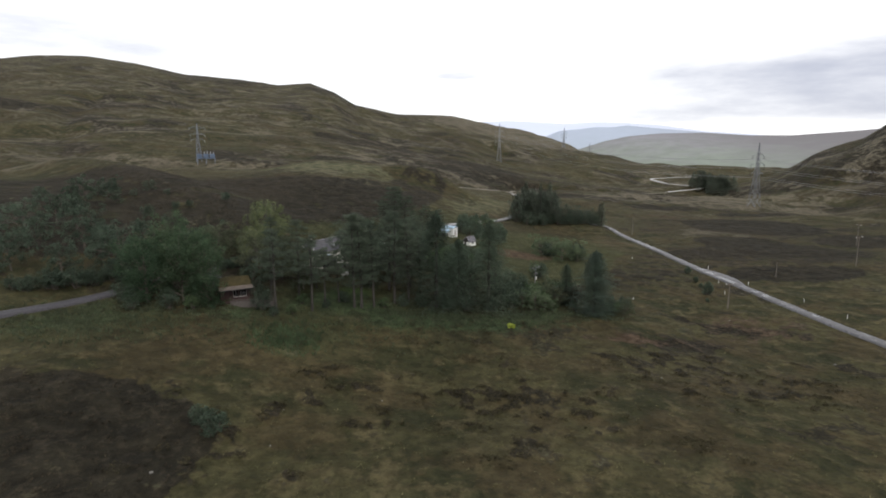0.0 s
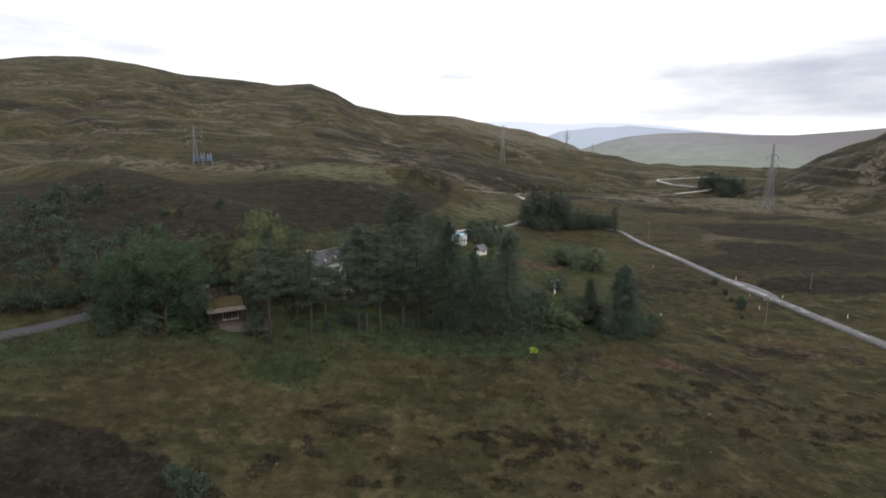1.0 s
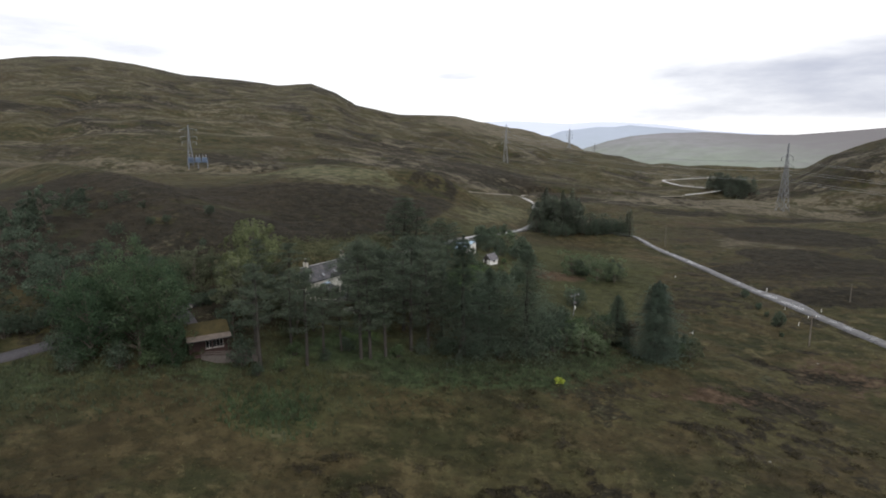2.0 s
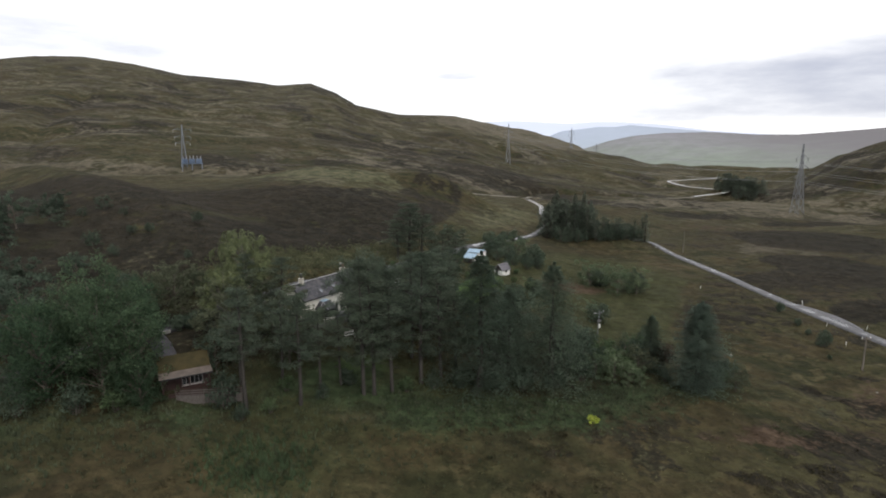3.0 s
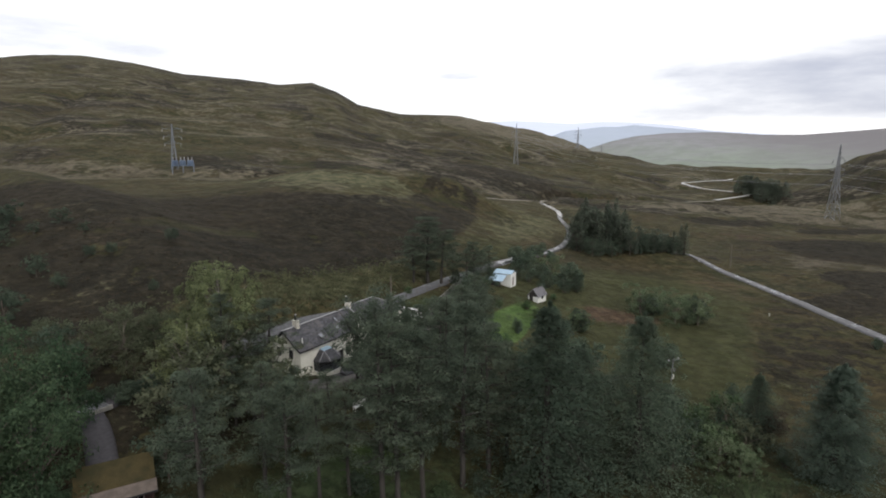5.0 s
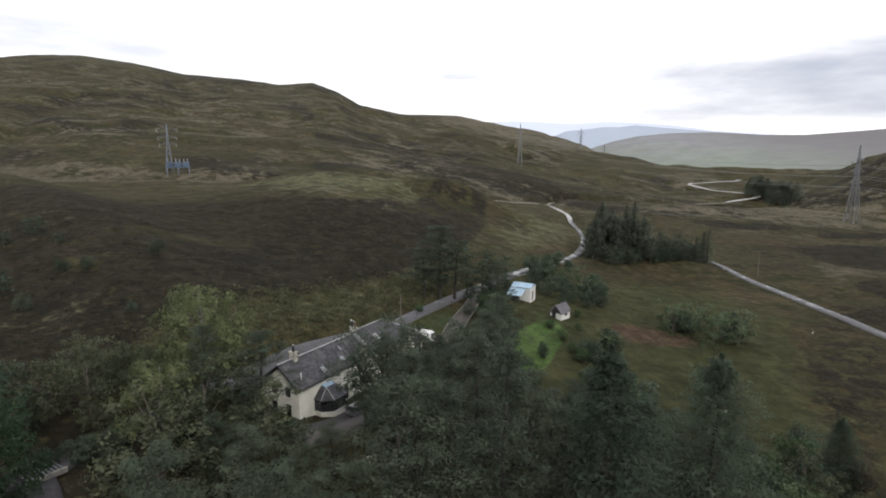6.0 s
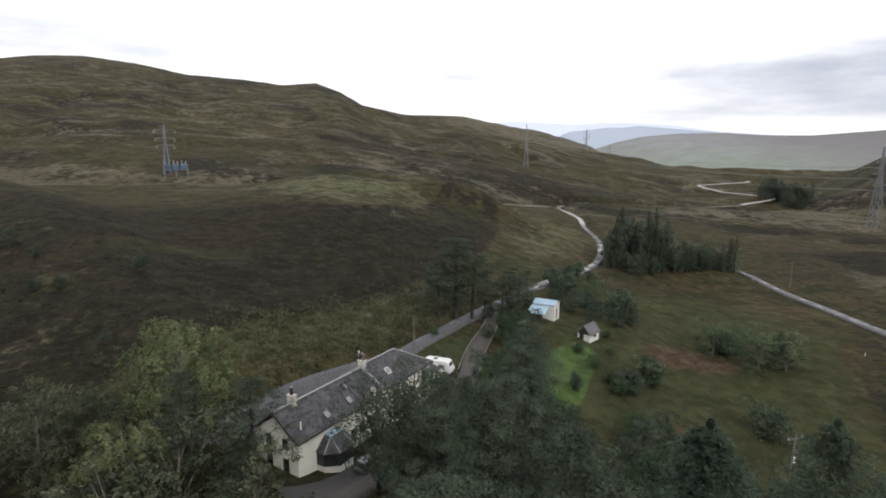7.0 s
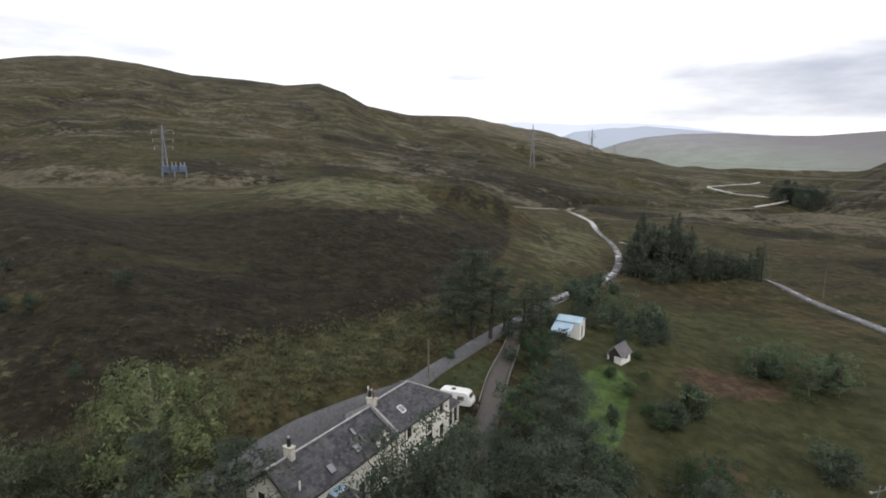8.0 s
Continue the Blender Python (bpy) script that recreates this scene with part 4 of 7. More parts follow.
# ---- plants ----
def leaf_cloud(name, centres, normals, long, wide, material, parent, seed, spread=0.7):
    """One mesh of many small leaves or tufts: a bent quad at each centre, facing about along its normal."""
    g = np.random.default_rng(seed)
    k = len(centres)
    nrm = normals + g.normal(0, spread, (k, 3))
    nrm /= np.linalg.norm(nrm, axis=1)[:, None] + 1e-9
    t = np.cross(nrm, g.normal(0, 1, (k, 3)))
    t /= np.linalg.norm(t, axis=1)[:, None] + 1e-9
    s = np.cross(nrm, t)
    size = g.uniform(0.65, 1.35, (k, 1))
    t, s = t * long * size * 0.5, s * wide * size * 0.5
    tip = nrm * long * 0.12
    soft = normals / (np.linalg.norm(normals, axis=1)[:, None] + 1e-9)
    away = (nrm * soft).sum(1) < 0
    s[~away] = -s[~away]
    v = np.stack([centres - t, centres + s * 1.0 + tip, centres + t, centres - s * 1.0 + tip], 1).reshape(-1, 3)
    f = np.arange(4 * k).reshape(k, 4)
    me = bpy.data.meshes.new(name)
    me.vertices.add(4 * k)
    me.vertices.foreach_set("co", v.ravel())
    me.loops.add(4 * k)
    me.loops.foreach_set("vertex_index", f.ravel().astype(np.int32))
    me.polygons.add(k)
    me.polygons.foreach_set("loop_start", (np.arange(k) * 4).astype(np.int32))
    me.update(calc_edges=True)
    me.polygons.foreach_set("use_smooth", np.ones(k, bool))
    soft = soft + g.normal(0, 0.12, (k, 3))
    soft /= np.linalg.norm(soft, axis=1)[:, None]
    me.normals_split_custom_set_from_vertices(np.repeat(soft, 4, axis=0).tolist())
    me.materials.append(material)
    ob = new(name, me)
    ob.parent = parent
    return ob


def tube(verts, faces, pts, radii, sides=7):
    pts = [Vector(p) for p in pts]
    base = len(verts)
    for i, (p, r) in enumerate(zip(pts, radii)):
        t = (pts[min(i + 1, len(pts) - 1)] - pts[max(i - 1, 0)]).normalized()
        u = t.cross(Vector((0.3, 1, 0.1))).normalized()
        w = t.cross(u)
        verts.extend(p + (u * math.cos(k) + w * math.sin(k)) * r for k in [2 * math.pi * q / sides for q in range(sides)])
    for i in range(len(pts) - 1):
        for q in range(sides):
            a, b = base + i * sides + q, base + i * sides + (q + 1) % sides
            faces.append((a, b, b + sides, a + sides))
    faces.append(tuple(base + (len(pts) - 1) * sides + q for q in range(sides)))


def limb(verts, faces, p, q, r0, r1, sag, sides=5):
    p, q = Vector(p), Vector(q)
    mid = (p + q) / 2 + Vector((0, 0, sag))
    tube(verts, faces, [p, mid, q], [r0, (r0 + r1) / 2, r1], sides)


def clump_points(g, centres, radii, each, flat=0.8):
    k = len(centres)
    d = g.normal(0, 1, (k, each, 3))
    d /= np.linalg.norm(d, axis=2)[:, :, None]
    rr = radii[:, None, None] * g.uniform(0.45, 1.05, (k, each, 1))
    p = centres[:, None, :] + d * rr * np.array([1, 1, flat])
    return p.reshape(-1, 3), d.reshape(-1, 3)


def broad_tree(name, h, w, seed, leaf, bark, label, category, clumps=100, each=62, low=0.06, size=0.26, droop=0.0, group="", airy=1.0):
    g = np.random.default_rng(seed)
    top = thing(name, Matrix(), label, category, group)
    lobes = []
    for k in range(7):
        a = k * 2.4 + g.uniform(-0.5, 0.5)
        lobes.append((math.cos(a) * w * 0.24, math.sin(a) * w * 0.24, h * (0.22 + 0.10 * k), w * g.uniform(0.22, 0.34) * airy, h * g.uniform(0.15, 0.24) * airy))
    cs = []
    for k in range(clumps):
        lx, ly, lz, lr, lh = lobes[k % 7]
        d = g.normal(0, 1, 3)
        d /= np.linalg.norm(d)
        d *= g.uniform(0.55, 1.0)
        z = min(max(lz + d[2] * lh, h * low), h * 0.96)
        cs.append((lx + d[0] * lr, ly + d[1] * lr, z))
    cs = np.array(cs)
    rad = g.uniform(0.055, 0.105, clumps) * h
    vs, fs = [], []
    tube(vs, fs, [(0, 0, -0.6), (0.1, 0, h * 0.2), (0.15, 0.1, h * 0.45), (0, 0.2, h * 0.75)], [h * 0.022, h * 0.017, h * 0.012, h * 0.003])
    for k in range(0, clumps, 4):
        limb(vs, fs, (0.1, 0.05, min(cs[k][2] * 0.6, h * 0.7)), cs[k], h * 0.006, h * 0.0015, h * 0.02)
    link_mesh("trunk", vs, fs, bark, top, True)
    p, d = clump_points(g, cs, rad, each, 0.75)
    if droop:
        p[:, 2] -= droop * g.uniform(0, 1, len(p)) ** 2
    p[:, 2] = np.maximum(p[:, 2], 0.12)
    leaf_cloud("crown", p, d + np.array([0, 0, 0.5]), size, size * 0.62, leaf, top, seed + 1)
    return top


def weeping_birch(name, h, w, seed, label):
    """A birch with rising limbs and hanging strands of small leaves in separate lumps."""
    g = np.random.default_rng(seed)
    top = thing(name, Matrix(), label, "birch tree")
    vs, fs, ps, ns = [], [], [], []
    tube(vs, fs, [(0, 0, -0.6), (0.15, 0.1, h * 0.3), (0.1, -0.1, h * 0.6), (0.2, 0, h * 0.92)], [h * 0.017, h * 0.013, h * 0.008, h * 0.002])
    for k in range(15):
        s = (k + 0.5) / 15
        a = k * 2.4 + g.uniform(-0.3, 0.3)
        rr = w * 0.5 * (0.3 + 0.7 * math.sin(math.pi * min(0.92, 0.28 + 0.66 * s))) * g.uniform(0.55, 1.05)
        z = h * (0.36 + 0.60 * s)
        c = np.array([math.cos(a) * rr, math.sin(a) * rr, z])
        limb(vs, fs, (0.1, 0, z * 0.72), c, h * 0.0055, h * 0.0012, h * 0.02)
        size = h * g.uniform(0.075, 0.125)
        for q in range(26):
            d = g.normal(0, 1, 3)
            d /= np.linalg.norm(d)
            p0 = c + d * size * np.array([1, 1, 0.55])
            fall = g.uniform(0.6, 2.6) * h / 14 * (1.2 - 0.5 * s)
            n = 32
            f = g.uniform(0, 1, n) ** 1.3
            ps.append(p0 + np.column_stack([g.normal(0, 0.16, n) + d[0] * 0.3 * f, g.normal(0, 0.16, n) + d[1] * 0.3 * f, -fall * f]))
            ns.append(np.tile(d * np.array([1, 1, 0.6]) + np.array([math.cos(a) * 0.5, math.sin(a) * 0.5, 0.45]), (n, 1)))
    link_mesh("trunk", vs, fs, M_BIRCHBARK, top, True)
    leaf_cloud("crown", np.vstack(ps), np.vstack(ns), 0.25, 0.15, M_BIRCH, top, seed + 1)
    return top


def pine_tree(name, h, seed, label, bare=0.42, spread=0.2, clumps=115, each=76):
    g = np.random.default_rng(seed)
    top = thing(name, Matrix(), label, "pine tree")
    lean = g.uniform(-0.05, 0.05, 2) * h
    vs, fs = [], []
    line = [(lean[0] * s * s, lean[1] * s * s + 0.15 * math.sin(5 * s), -0.6 + (h * 0.97 + 0.6) * s) for s in (0, 0.25, 0.5, 0.75, 1)]
    tube(vs, fs, line, [h * 0.016, h * 0.013, h * 0.010, h * 0.006, h * 0.0015])
    cs, boughs = [], max(10, clumps // 5)
    for k in range(boughs):
        s = (k + g.uniform(0, 1)) / boughs
        z = h * (bare + (0.95 - bare) * s)
        rr = spread * h * (min(1, 0.5 + 2.0 * s) * (1 - s) ** 0.5 + 0.10) * g.uniform(0.55, 1.15)
        a, rise = k * 2.4 + g.uniform(-0.5, 0.5), rr * g.uniform(0.05, 0.4)
        q = (z / h) ** 2
        foot = np.array([lean[0] * q, lean[1] * q, z])
        end = foot + np.array([math.cos(a) * rr, math.sin(a) * rr, rise])
        limb(vs, fs, foot, end, h * 0.0055, h * 0.001, -h * 0.008)
        for f in np.linspace(0.45, 1.0, 5):
            side = g.normal(0, 0.20, 3) * rr * np.array([1, 1, 0.35])
            cs.append(foot + (end - foot) * f + side)
    cs = np.array(cs)
    for k in range(6):
        a, z = g.uniform(0, 6.28), h * g.uniform(0.2, bare)
        limb(vs, fs, (0, 0, z), (math.cos(a) * h * 0.08, math.sin(a) * h * 0.08, z + g.uniform(-0.3, 0.5)), h * 0.003, h * 0.0008, 0)
    link_mesh("trunk", vs, fs, M_PINEBARK, top, True)
    p, d = clump_points(g, cs, g.uniform(0.030, 0.066, len(cs)) * h, each, 0.55)
    leaf_cloud("crown", p, d + np.array([0, 0, 0.8]), 0.25, 0.094, M_PINE, top, seed + 1)
    return top


def spruce_tree(name, h, seed, label, width=0.19, levels=34, per=15, leafs=44, leaf=None, grain=1.0, taper=0.62):
    g = np.random.default_rng(seed)
    top = thing(name, Matrix(), label, "spruce tree")
    vs, fs = [], []
    tube(vs, fs, [(0, 0, -0.6), (0, 0, h * 0.5), (0, 0, h)], [h * 0.017, h * 0.010, h * 0.001])
    ps, ns = [], []
    for k in range(levels):
        s = k / (levels - 1)
        z = h * (0.04 + 0.95 * s)
        reach = width * h * ((1 - s) ** taper + 0.02) * min(1.0, 0.72 + 2.2 * s) * (0.95 + 0.05 * math.sin(3 * s * 6.28 + seed))
        for b in range(per):
            a = 2 * math.pi * (b + g.uniform(-0.4, 0.4)) / per + k * 0.7
            rr = reach * g.uniform(0.5, 1.22) * (0.86 + 0.22 * math.sin(k * 1.9 + b * 2.2 + seed))
            zd = rr * g.uniform(0.2, 0.48)
            if b % 6 == 0:
                limb(vs, fs, (0, 0, z), (math.cos(a) * rr * 0.9, math.sin(a) * rr * 0.9, z - zd * 0.7), h * 0.002, h * 0.0005, 0.05 * rr, 4)
            f = g.uniform(0.12, 1, leafs) ** 0.7
            side = g.normal(0, 0.13, leafs) * rr * (1.15 - f * 0.6)
            x = math.cos(a) * rr * f - math.sin(a) * side
            y = math.sin(a) * rr * f + math.cos(a) * side
            zz = z - zd * f**1.3 + 0.12 * zd * (f > 0.85) + g.normal(0, 0.10, leafs)
            ps.append(np.column_stack([x, y, np.maximum(zz, 0.1)]))
            ns.append(np.column_stack([np.full(leafs, math.cos(a) * 0.5), np.full(leafs, math.sin(a) * 0.5), np.full(leafs, 0.9)]))
    link_mesh("trunk", vs, fs, M_PINEBARK, top, True)
    leaf_cloud("crown", np.vstack(ps), np.vstack(ns), 0.0122 * h * grain, 0.0044 * h * grain, leaf or M_SPRUCE, top, seed + 1, 0.55)
    return top


def bush(name, h, w, seed, leaf, label, category="bush", clumps=34, each=33, size=0.245):
    g = np.random.default_rng(seed)
    top = thing(name, Matrix(), label, category)
    d = g.normal(0, 1, (clumps, 3))
    d /= np.linalg.norm(d, axis=1)[:, None]
    d *= g.uniform(0.5, 1.0, (clumps, 1))
    cs = d * np.array([w * 0.38, w * 0.38, h * 0.4]) + np.array([0, 0, h * 0.46])
    cs[:, 2] = np.maximum(cs[:, 2], 0.18)
    vs, fs = [], []
    for c in cs[::2]:
        limb(vs, fs, (c[0] * 0.15, c[1] * 0.15, -0.3), c, 0.05, 0.012, 0.05, 4)
    link_mesh("stem", vs, fs, M_BARK, top, True)
    p, n = clump_points(g, cs, g.uniform(0.13, 0.24, clumps) * min(h, w), each, 0.85)
    p[:, 2] = np.maximum(p[:, 2], 0.08)
    leaf_cloud("foliage", p, n + np.array([0, 0, 0.4]), size, size * 0.6, leaf, top, seed + 1)
    return top


rng = random.Random(7)


def plant(model, size, x, y, h, turn=None, wide=1.0, sink=0.1):
    """A copy of a model of the given height, set on the ground at x, y."""
    s = h / size
    m = pose(x, y, floor_at(x, y) - sink, 0, 0, rng.uniform(0, 360) if turn is None else turn) @ Matrix.Diagonal((s * wide, s * wide, s, 1))
    return copy_thing(model, m)


def drop_model(*tops):
    for top in tops:
        for o in [*top.children_recursive, top]:
            bpy.data.objects.remove(o)


ALDER = [broad_tree("alder_tree", 13, 10.5, 101 + k, M_LEAF, M_BARK, "dense green broadleaved tree beside the wooden cabin", "tree", 130, 68, size=0.27) for k in range(2)]
WILLOW = [broad_tree("willow_tree", 9, 9, 111 + k, M_WILLOW, M_BARK, "grey-green rounded willow tree on the rough slope", "tree", 90, 30, size=0.33) for k in range(2)]
SCRUB = broad_tree("willow_tree", 6, 6.5, 115, M_WILLOW, M_BARK, "low grey-green willow scrub on the heather slope", "tree", 50, 36, 0.05, 0.30)
BIRCH = [weeping_birch("birch_tree", 15, 9, 121 + k, "tall weeping birch with yellowing leaves beside the cottage") for k in range(2)]
SALLOW = [broad_tree("sallow_tree", 8, 8, 126 + k, M_SALLOW, M_BARK, "pale olive sallow with a soft rounded crown", "tree", 80, 50, size=0.24) for k in range(2)]
PINE = [pine_tree("pine_tree", 18, 131 + k, "tall dark Scots pine with a bare lower trunk", 0.20 + 0.07 * k, 0.20 + 0.02 * k) for k in range(3)]
ROUND = broad_tree("pine_tree", 11, 7.2, 136, M_PINE, M_PINEBARK, "dense dark rounded pine close to the cottage", "tree", 110, 66, size=0.2)
AIRY = pine_tree("pine_tree", 18, 138, "slender airy Scots pine with an open crown", 0.36, 0.19, 75, 84)
SPRUCE = [spruce_tree("spruce_tree", 16, 141 + k, "dark conical spruce at the edge of the meadow", 0.33 + 0.05 * k) for k in range(2)]
LONE = spruce_tree("spruce_tree", 13.5, 147, "broad bushy dark spruce standing alone in the meadow", 0.26, 36, 17, 60, M_PALESPRUCE, taper=0.5)
FIR = spruce_tree("conifer", 16, 151, "dark spruce in a small plantation", 0.26, 20, 9, 9, M_PLANTED, grain=3.3)
DARK = broad_tree("conifer", 15, 9, 155, M_PLANTED, M_BARK, "dark bushy conifer in a small plantation", "conifer", 70, 20, 0.03, 0.62)
SAPLING = [broad_tree("sapling", 6, 5, 158 + k, M_SAPLING, M_BARK, "soft grey-green sapling thicket at the meadow edge", "tree", 60, 52, 0.05, 0.17) for k in range(2)]
SHRUB = [bush("shrub", 4, 4, 161 + k, M_WILLOW, "low grey-green shrub on the rough grass") for k in range(2)]
RUSSET = bush("shrub", 4, 4, 167, M_RUSSET, "russet-brown shrub beside the lone spruce")
GORSE = bush("shrub", 3, 3.2, 165, M_SPRUCE, "dark evergreen shrub on the rough grass")
FRESH = bush("shrub", 3.4, 4, 171, M_BRIGHT, "fresh green shrub in the cottage garden")

for k, (x, y, h) in enumerate([(-51.5, 89.5, 12.5), (-46.5, 91.5, 13.5), (-43.2, 92.6, 11.0), (-49.5, 96, 14.5), (-55, 94.5, 10.5), (-48.5, 101.5, 12.0), (-41.8, 90.6, 6.5)]):
    plant(ALDER[k % 2], 13, x, y, h + 1.2, wide=0.84, sink=1.5)
for k, (x, y, h) in enumerate([(-18.2, 99.0, 18.5), (-16.9, 99.4, 18), (-14.8, 100.8, 17), (-11.2, 103.6, 19), (-8.6, 105.8, 16.5),
                               (-19.6, 106.5, 12), (-13, 110, 16.5), (-6.5, 109, 13.5)]):
    plant(PINE[k % 3], 18, x, y, h)
for x, y, h in ((-30.7, 92.6, 15), (-25.1, 95, 14.5), (-28.8, 100, 12), (-23.6, 98.6, 11), (-21.4, 100.6, 10.5), (-33, 97, 12)):
    plant(AIRY, 18, x, y, h, wide=1.15)
for x, y, h in ((-24.0, 119.4, 11.0), (-21.8, 118.6, 12.6), (-19.6, 119.2, 12.2), (-17.4, 119.6, 11.8), (-20.4, 115.4, 9.6)):
    plant(ROUND, 11, x, y, h)
for k in range(5):
    plant(WILLOW[k % 2], 9, rng.uniform(-112, -84), rng.uniform(140, 172), rng.uniform(3, 5), wide=1.2)
for k, (x, y, h) in enumerate([(-85, 107.5, 10.7), (-76.3, 111.4, 9.9), (-80.2, 96.7, 8.3), (-71.5, 97.4, 7.2), (-68.1, 103.7, 7.7), (-62.7, 101.1, 10.2), (-54.3, 111.8, 6.8)]):
    plant(WILLOW[k % 2], 9, x, y, h)
for k, (x, y, h) in enumerate([(-28.8, 110.2, 6.0), (-25.2, 110.2, 6.2), (-32.5, 108.1, 6.4), (-26.8, 105.5, 7.4)]):
    plant(PINE[k % 3], 18, x, y, h, wide=1.6)
for k, (x, y, h, w) in enumerate([(-3.2, 105.5, 19, 1.55), (7.4, 110.6, 18.5, 1.4), (25.4, 120.5, 9.6, 1.5), (38.4, 169.6, 6.1, 1.2), (34.2, 115.2, 4.8, 1.3), (1.2, 110, 14, 1.3)]):
    plant(SPRUCE[k % 2], 16, x, y, h, wide=w)
for k, (x, y, h) in enumerate([(12.6, 113.3, 5), (18.4, 116.4, 6.0), (10.6, 116, 7), (38.6, 120.6, 3.8), (19.5, 116.5, 5), (3, 107.5, 4), (13.5, 120, 6.5), (18, 121, 6), (21.5, 119.0, 6), (16.2, 125.5, 5), (24.5, 126, 6), (28, 130, 5), (33.5, 119, 4.6), (36, 117.5, 3.4), (12, 118, 6), (17.5, 117.5, 5)]):
    plant((SHRUB[k % 2], FRESH)[k % 3 == 1], 4, x, y, h)
for k, (x, y, h) in enumerate([(-41.4, 121.8, 13.2), (-40.4, 111.0, 9.0)]):
    plant(BIRCH[k % 2], 15, x, y, h, wide=1.15)
plant(PINE[0], 18, -39.4, 117.2, 10.5, wide=1.3)
plant(PINE[0], 18, -34.0, 117.6, 11.2, wide=1.6)
for k, (x, y, h) in enumerate([(-50, 115.5, 7.5), (-48, 113.5, 3.6), (-53.5, 112, 7), (-60, 106, 7), (-46.5, 124, 4.5), (-53, 119.5, 6), (-58, 114, 6), (-49.5, 121, 5), (-41, 114.5, 7), (-46, 119.5, 6.5), (20.4, 118.0, 6.4), (22.3, 116.5, 5.2), (38.0, 116.5, 4.0), (36.4, 114.0, 3.2)]):
    plant(SALLOW[k % 2], 8, x, y, h)
for k, (x, y, h) in enumerate([(-8.9, 139, 12), (-7, 144.5, 7), (-16.6, 124.3, 10), (-9.6, 133.5, 12.5),
                               (-8, 141, 10), (-11, 128, 13), (-14, 118, 14), (-10.5, 121, 14), (-18.6, 132.5, 7), (-8, 171, 10), (-18.5, 114, 12)]):
    plant(PINE[(k + 1) % 3], 18, x, y, h, wide=1.25)
for x, y, h in ((-17.6, 166.8, 14.8), (-15.0, 167.4, 12.2), (-20.5, 165.5, 10)):
    plant(PINE[1], 18, x, y, h, wide=1.75)
for x, y, h in ((-9.8, 168.8, 9.0), (-4.4, 178.4, 8.0), (-12.6, 171.5, 7.5), (-6.6, 172.6, 8.0)):
    plant(AIRY, 18, x, y, h, wide=1.6)
for x, y, h in ((-11.8, 169.5, 4), (-8.5, 172, 4.5), (-12.5, 160.5, 3), (7.2, 149.6, 3.8), (5, 181, 5), (9, 178.5, 4.5), (12.5, 177, 4), (2.5, 185, 5), (7, 174.5, 3), (16, 180, 4.5), (-4.5, 177.5, 4)):
    plant(SHRUB[0], 4, x, y, h)
for k, (x, y, h) in enumerate([(33.2, 166, 7.8), (38.1, 166.6, 7.4), (22.8, 143.6, 5.2), (10.5, 153.6, 4.6), (6.3, 150.3, 3.6), (27.5, 170.5, 7.5), (34.3, 174.6, 6), (38.5, 169.5, 6.2), (22.6, 146, 4.2),
                               (14.7, 184.6, 6.2), (12, 191.5, 5.8), (8.7, 196, 4.8), (8.5, 186, 5), (17, 187, 4.4), (30, 172, 5)]):
    plant((SAPLING[0], SAPLING[1], SHRUB[1], SAPLING[0], GORSE)[k % 5], (6, 6, 4, 6, 3)[k % 5], x, y, h * 1.12, wide=1.1, sink=0.14 * h)
plant(GORSE, 3, -1.2, 147.6, 3.0, wide=0.7)
for k, (x, y, h) in enumerate([(64.2, 136.4, 3.8), (68, 157.4, 2.6), (66.4, 148, 2.0), (65.5, 143, 1.6), (-27.1, 57.8, 3.2), (-29.5, 59.5, 2.4), (62, 131, 1.2)]):
    plant(GORSE, 3, x, y, h, wide=(0.8, 1.1)[k in (4, 5)])
for k, (x, y, h) in enumerate([(-9.5, 131, 8), (-5, 134, 4.5), (1.5, 130, 6), (-9, 147, 6.5), (-9.5, 158, 6), (-6, 163, 6), (-13, 141, 7), (3.5, 136, 5), (7, 138, 4.5), (-2, 128, 5.5),
                               (4, 131, 6), (-15.5, 135.5, 5), (9, 126, 5.5), (-1, 118, 9), (-36.8, 99, 6)]):
    plant((WILLOW[0], ALDER[1], WILLOW[1])[k % 3], (9, 13, 9)[k % 3], x, y, h, wide=0.95)
for k, (x, y, h) in enumerate([(-12.5, 149, 2.2), (-11, 153, 2.6), (4.2, 152, 2.4), (3.5, 157, 2.6), (5, 148.5, 2.8), (2.2, 162, 2.2), (-3.5, 160, 2.0), (7.5, 163, 1.8), (-17.6, 140.5, 1.6), (-19, 142.5, 1.3),
                               (-9.5, 167, 3), (-6, 170, 3.4), (-21, 158, 2.0), (-8, 153, 2.8), (9, 170.5, 1.8)]):
    plant(FRESH, 3.4, x, y, h)
for k, (x, y, h) in enumerate([(-9, 115, 12), (1.5, 114.5, 12), (4, 119, 12), (9.5, 119, 9), (-12, 122.5, 12), (-10.5, 126, 10), (0, 124, 10), (-17, 110, 14), (14, 122, 6.5)]):
    plant((PINE[0], SPRUCE[0], WILLOW[0])[k % 3], (18, 16, 9)[k % 3], x, y, h, wide=(1.35, 0.9, 1.0)[k % 3])
for k, (x, y, h) in enumerate([(-23, 97, 2.2), (-20.5, 101, 2.6), (-13, 101.5, 2.4), (-9.5, 103, 2.8), (-6, 104.5, 3.2), (-27.5, 97.5, 2.4), (-1, 105, 3), (8, 110, 3.4), (21, 114, 3.2), (26, 115, 2.6)]):
    plant((SHRUB[0], GORSE, FRESH)[k % 3], (4, 3, 3.4)[k % 3], x, y, h)
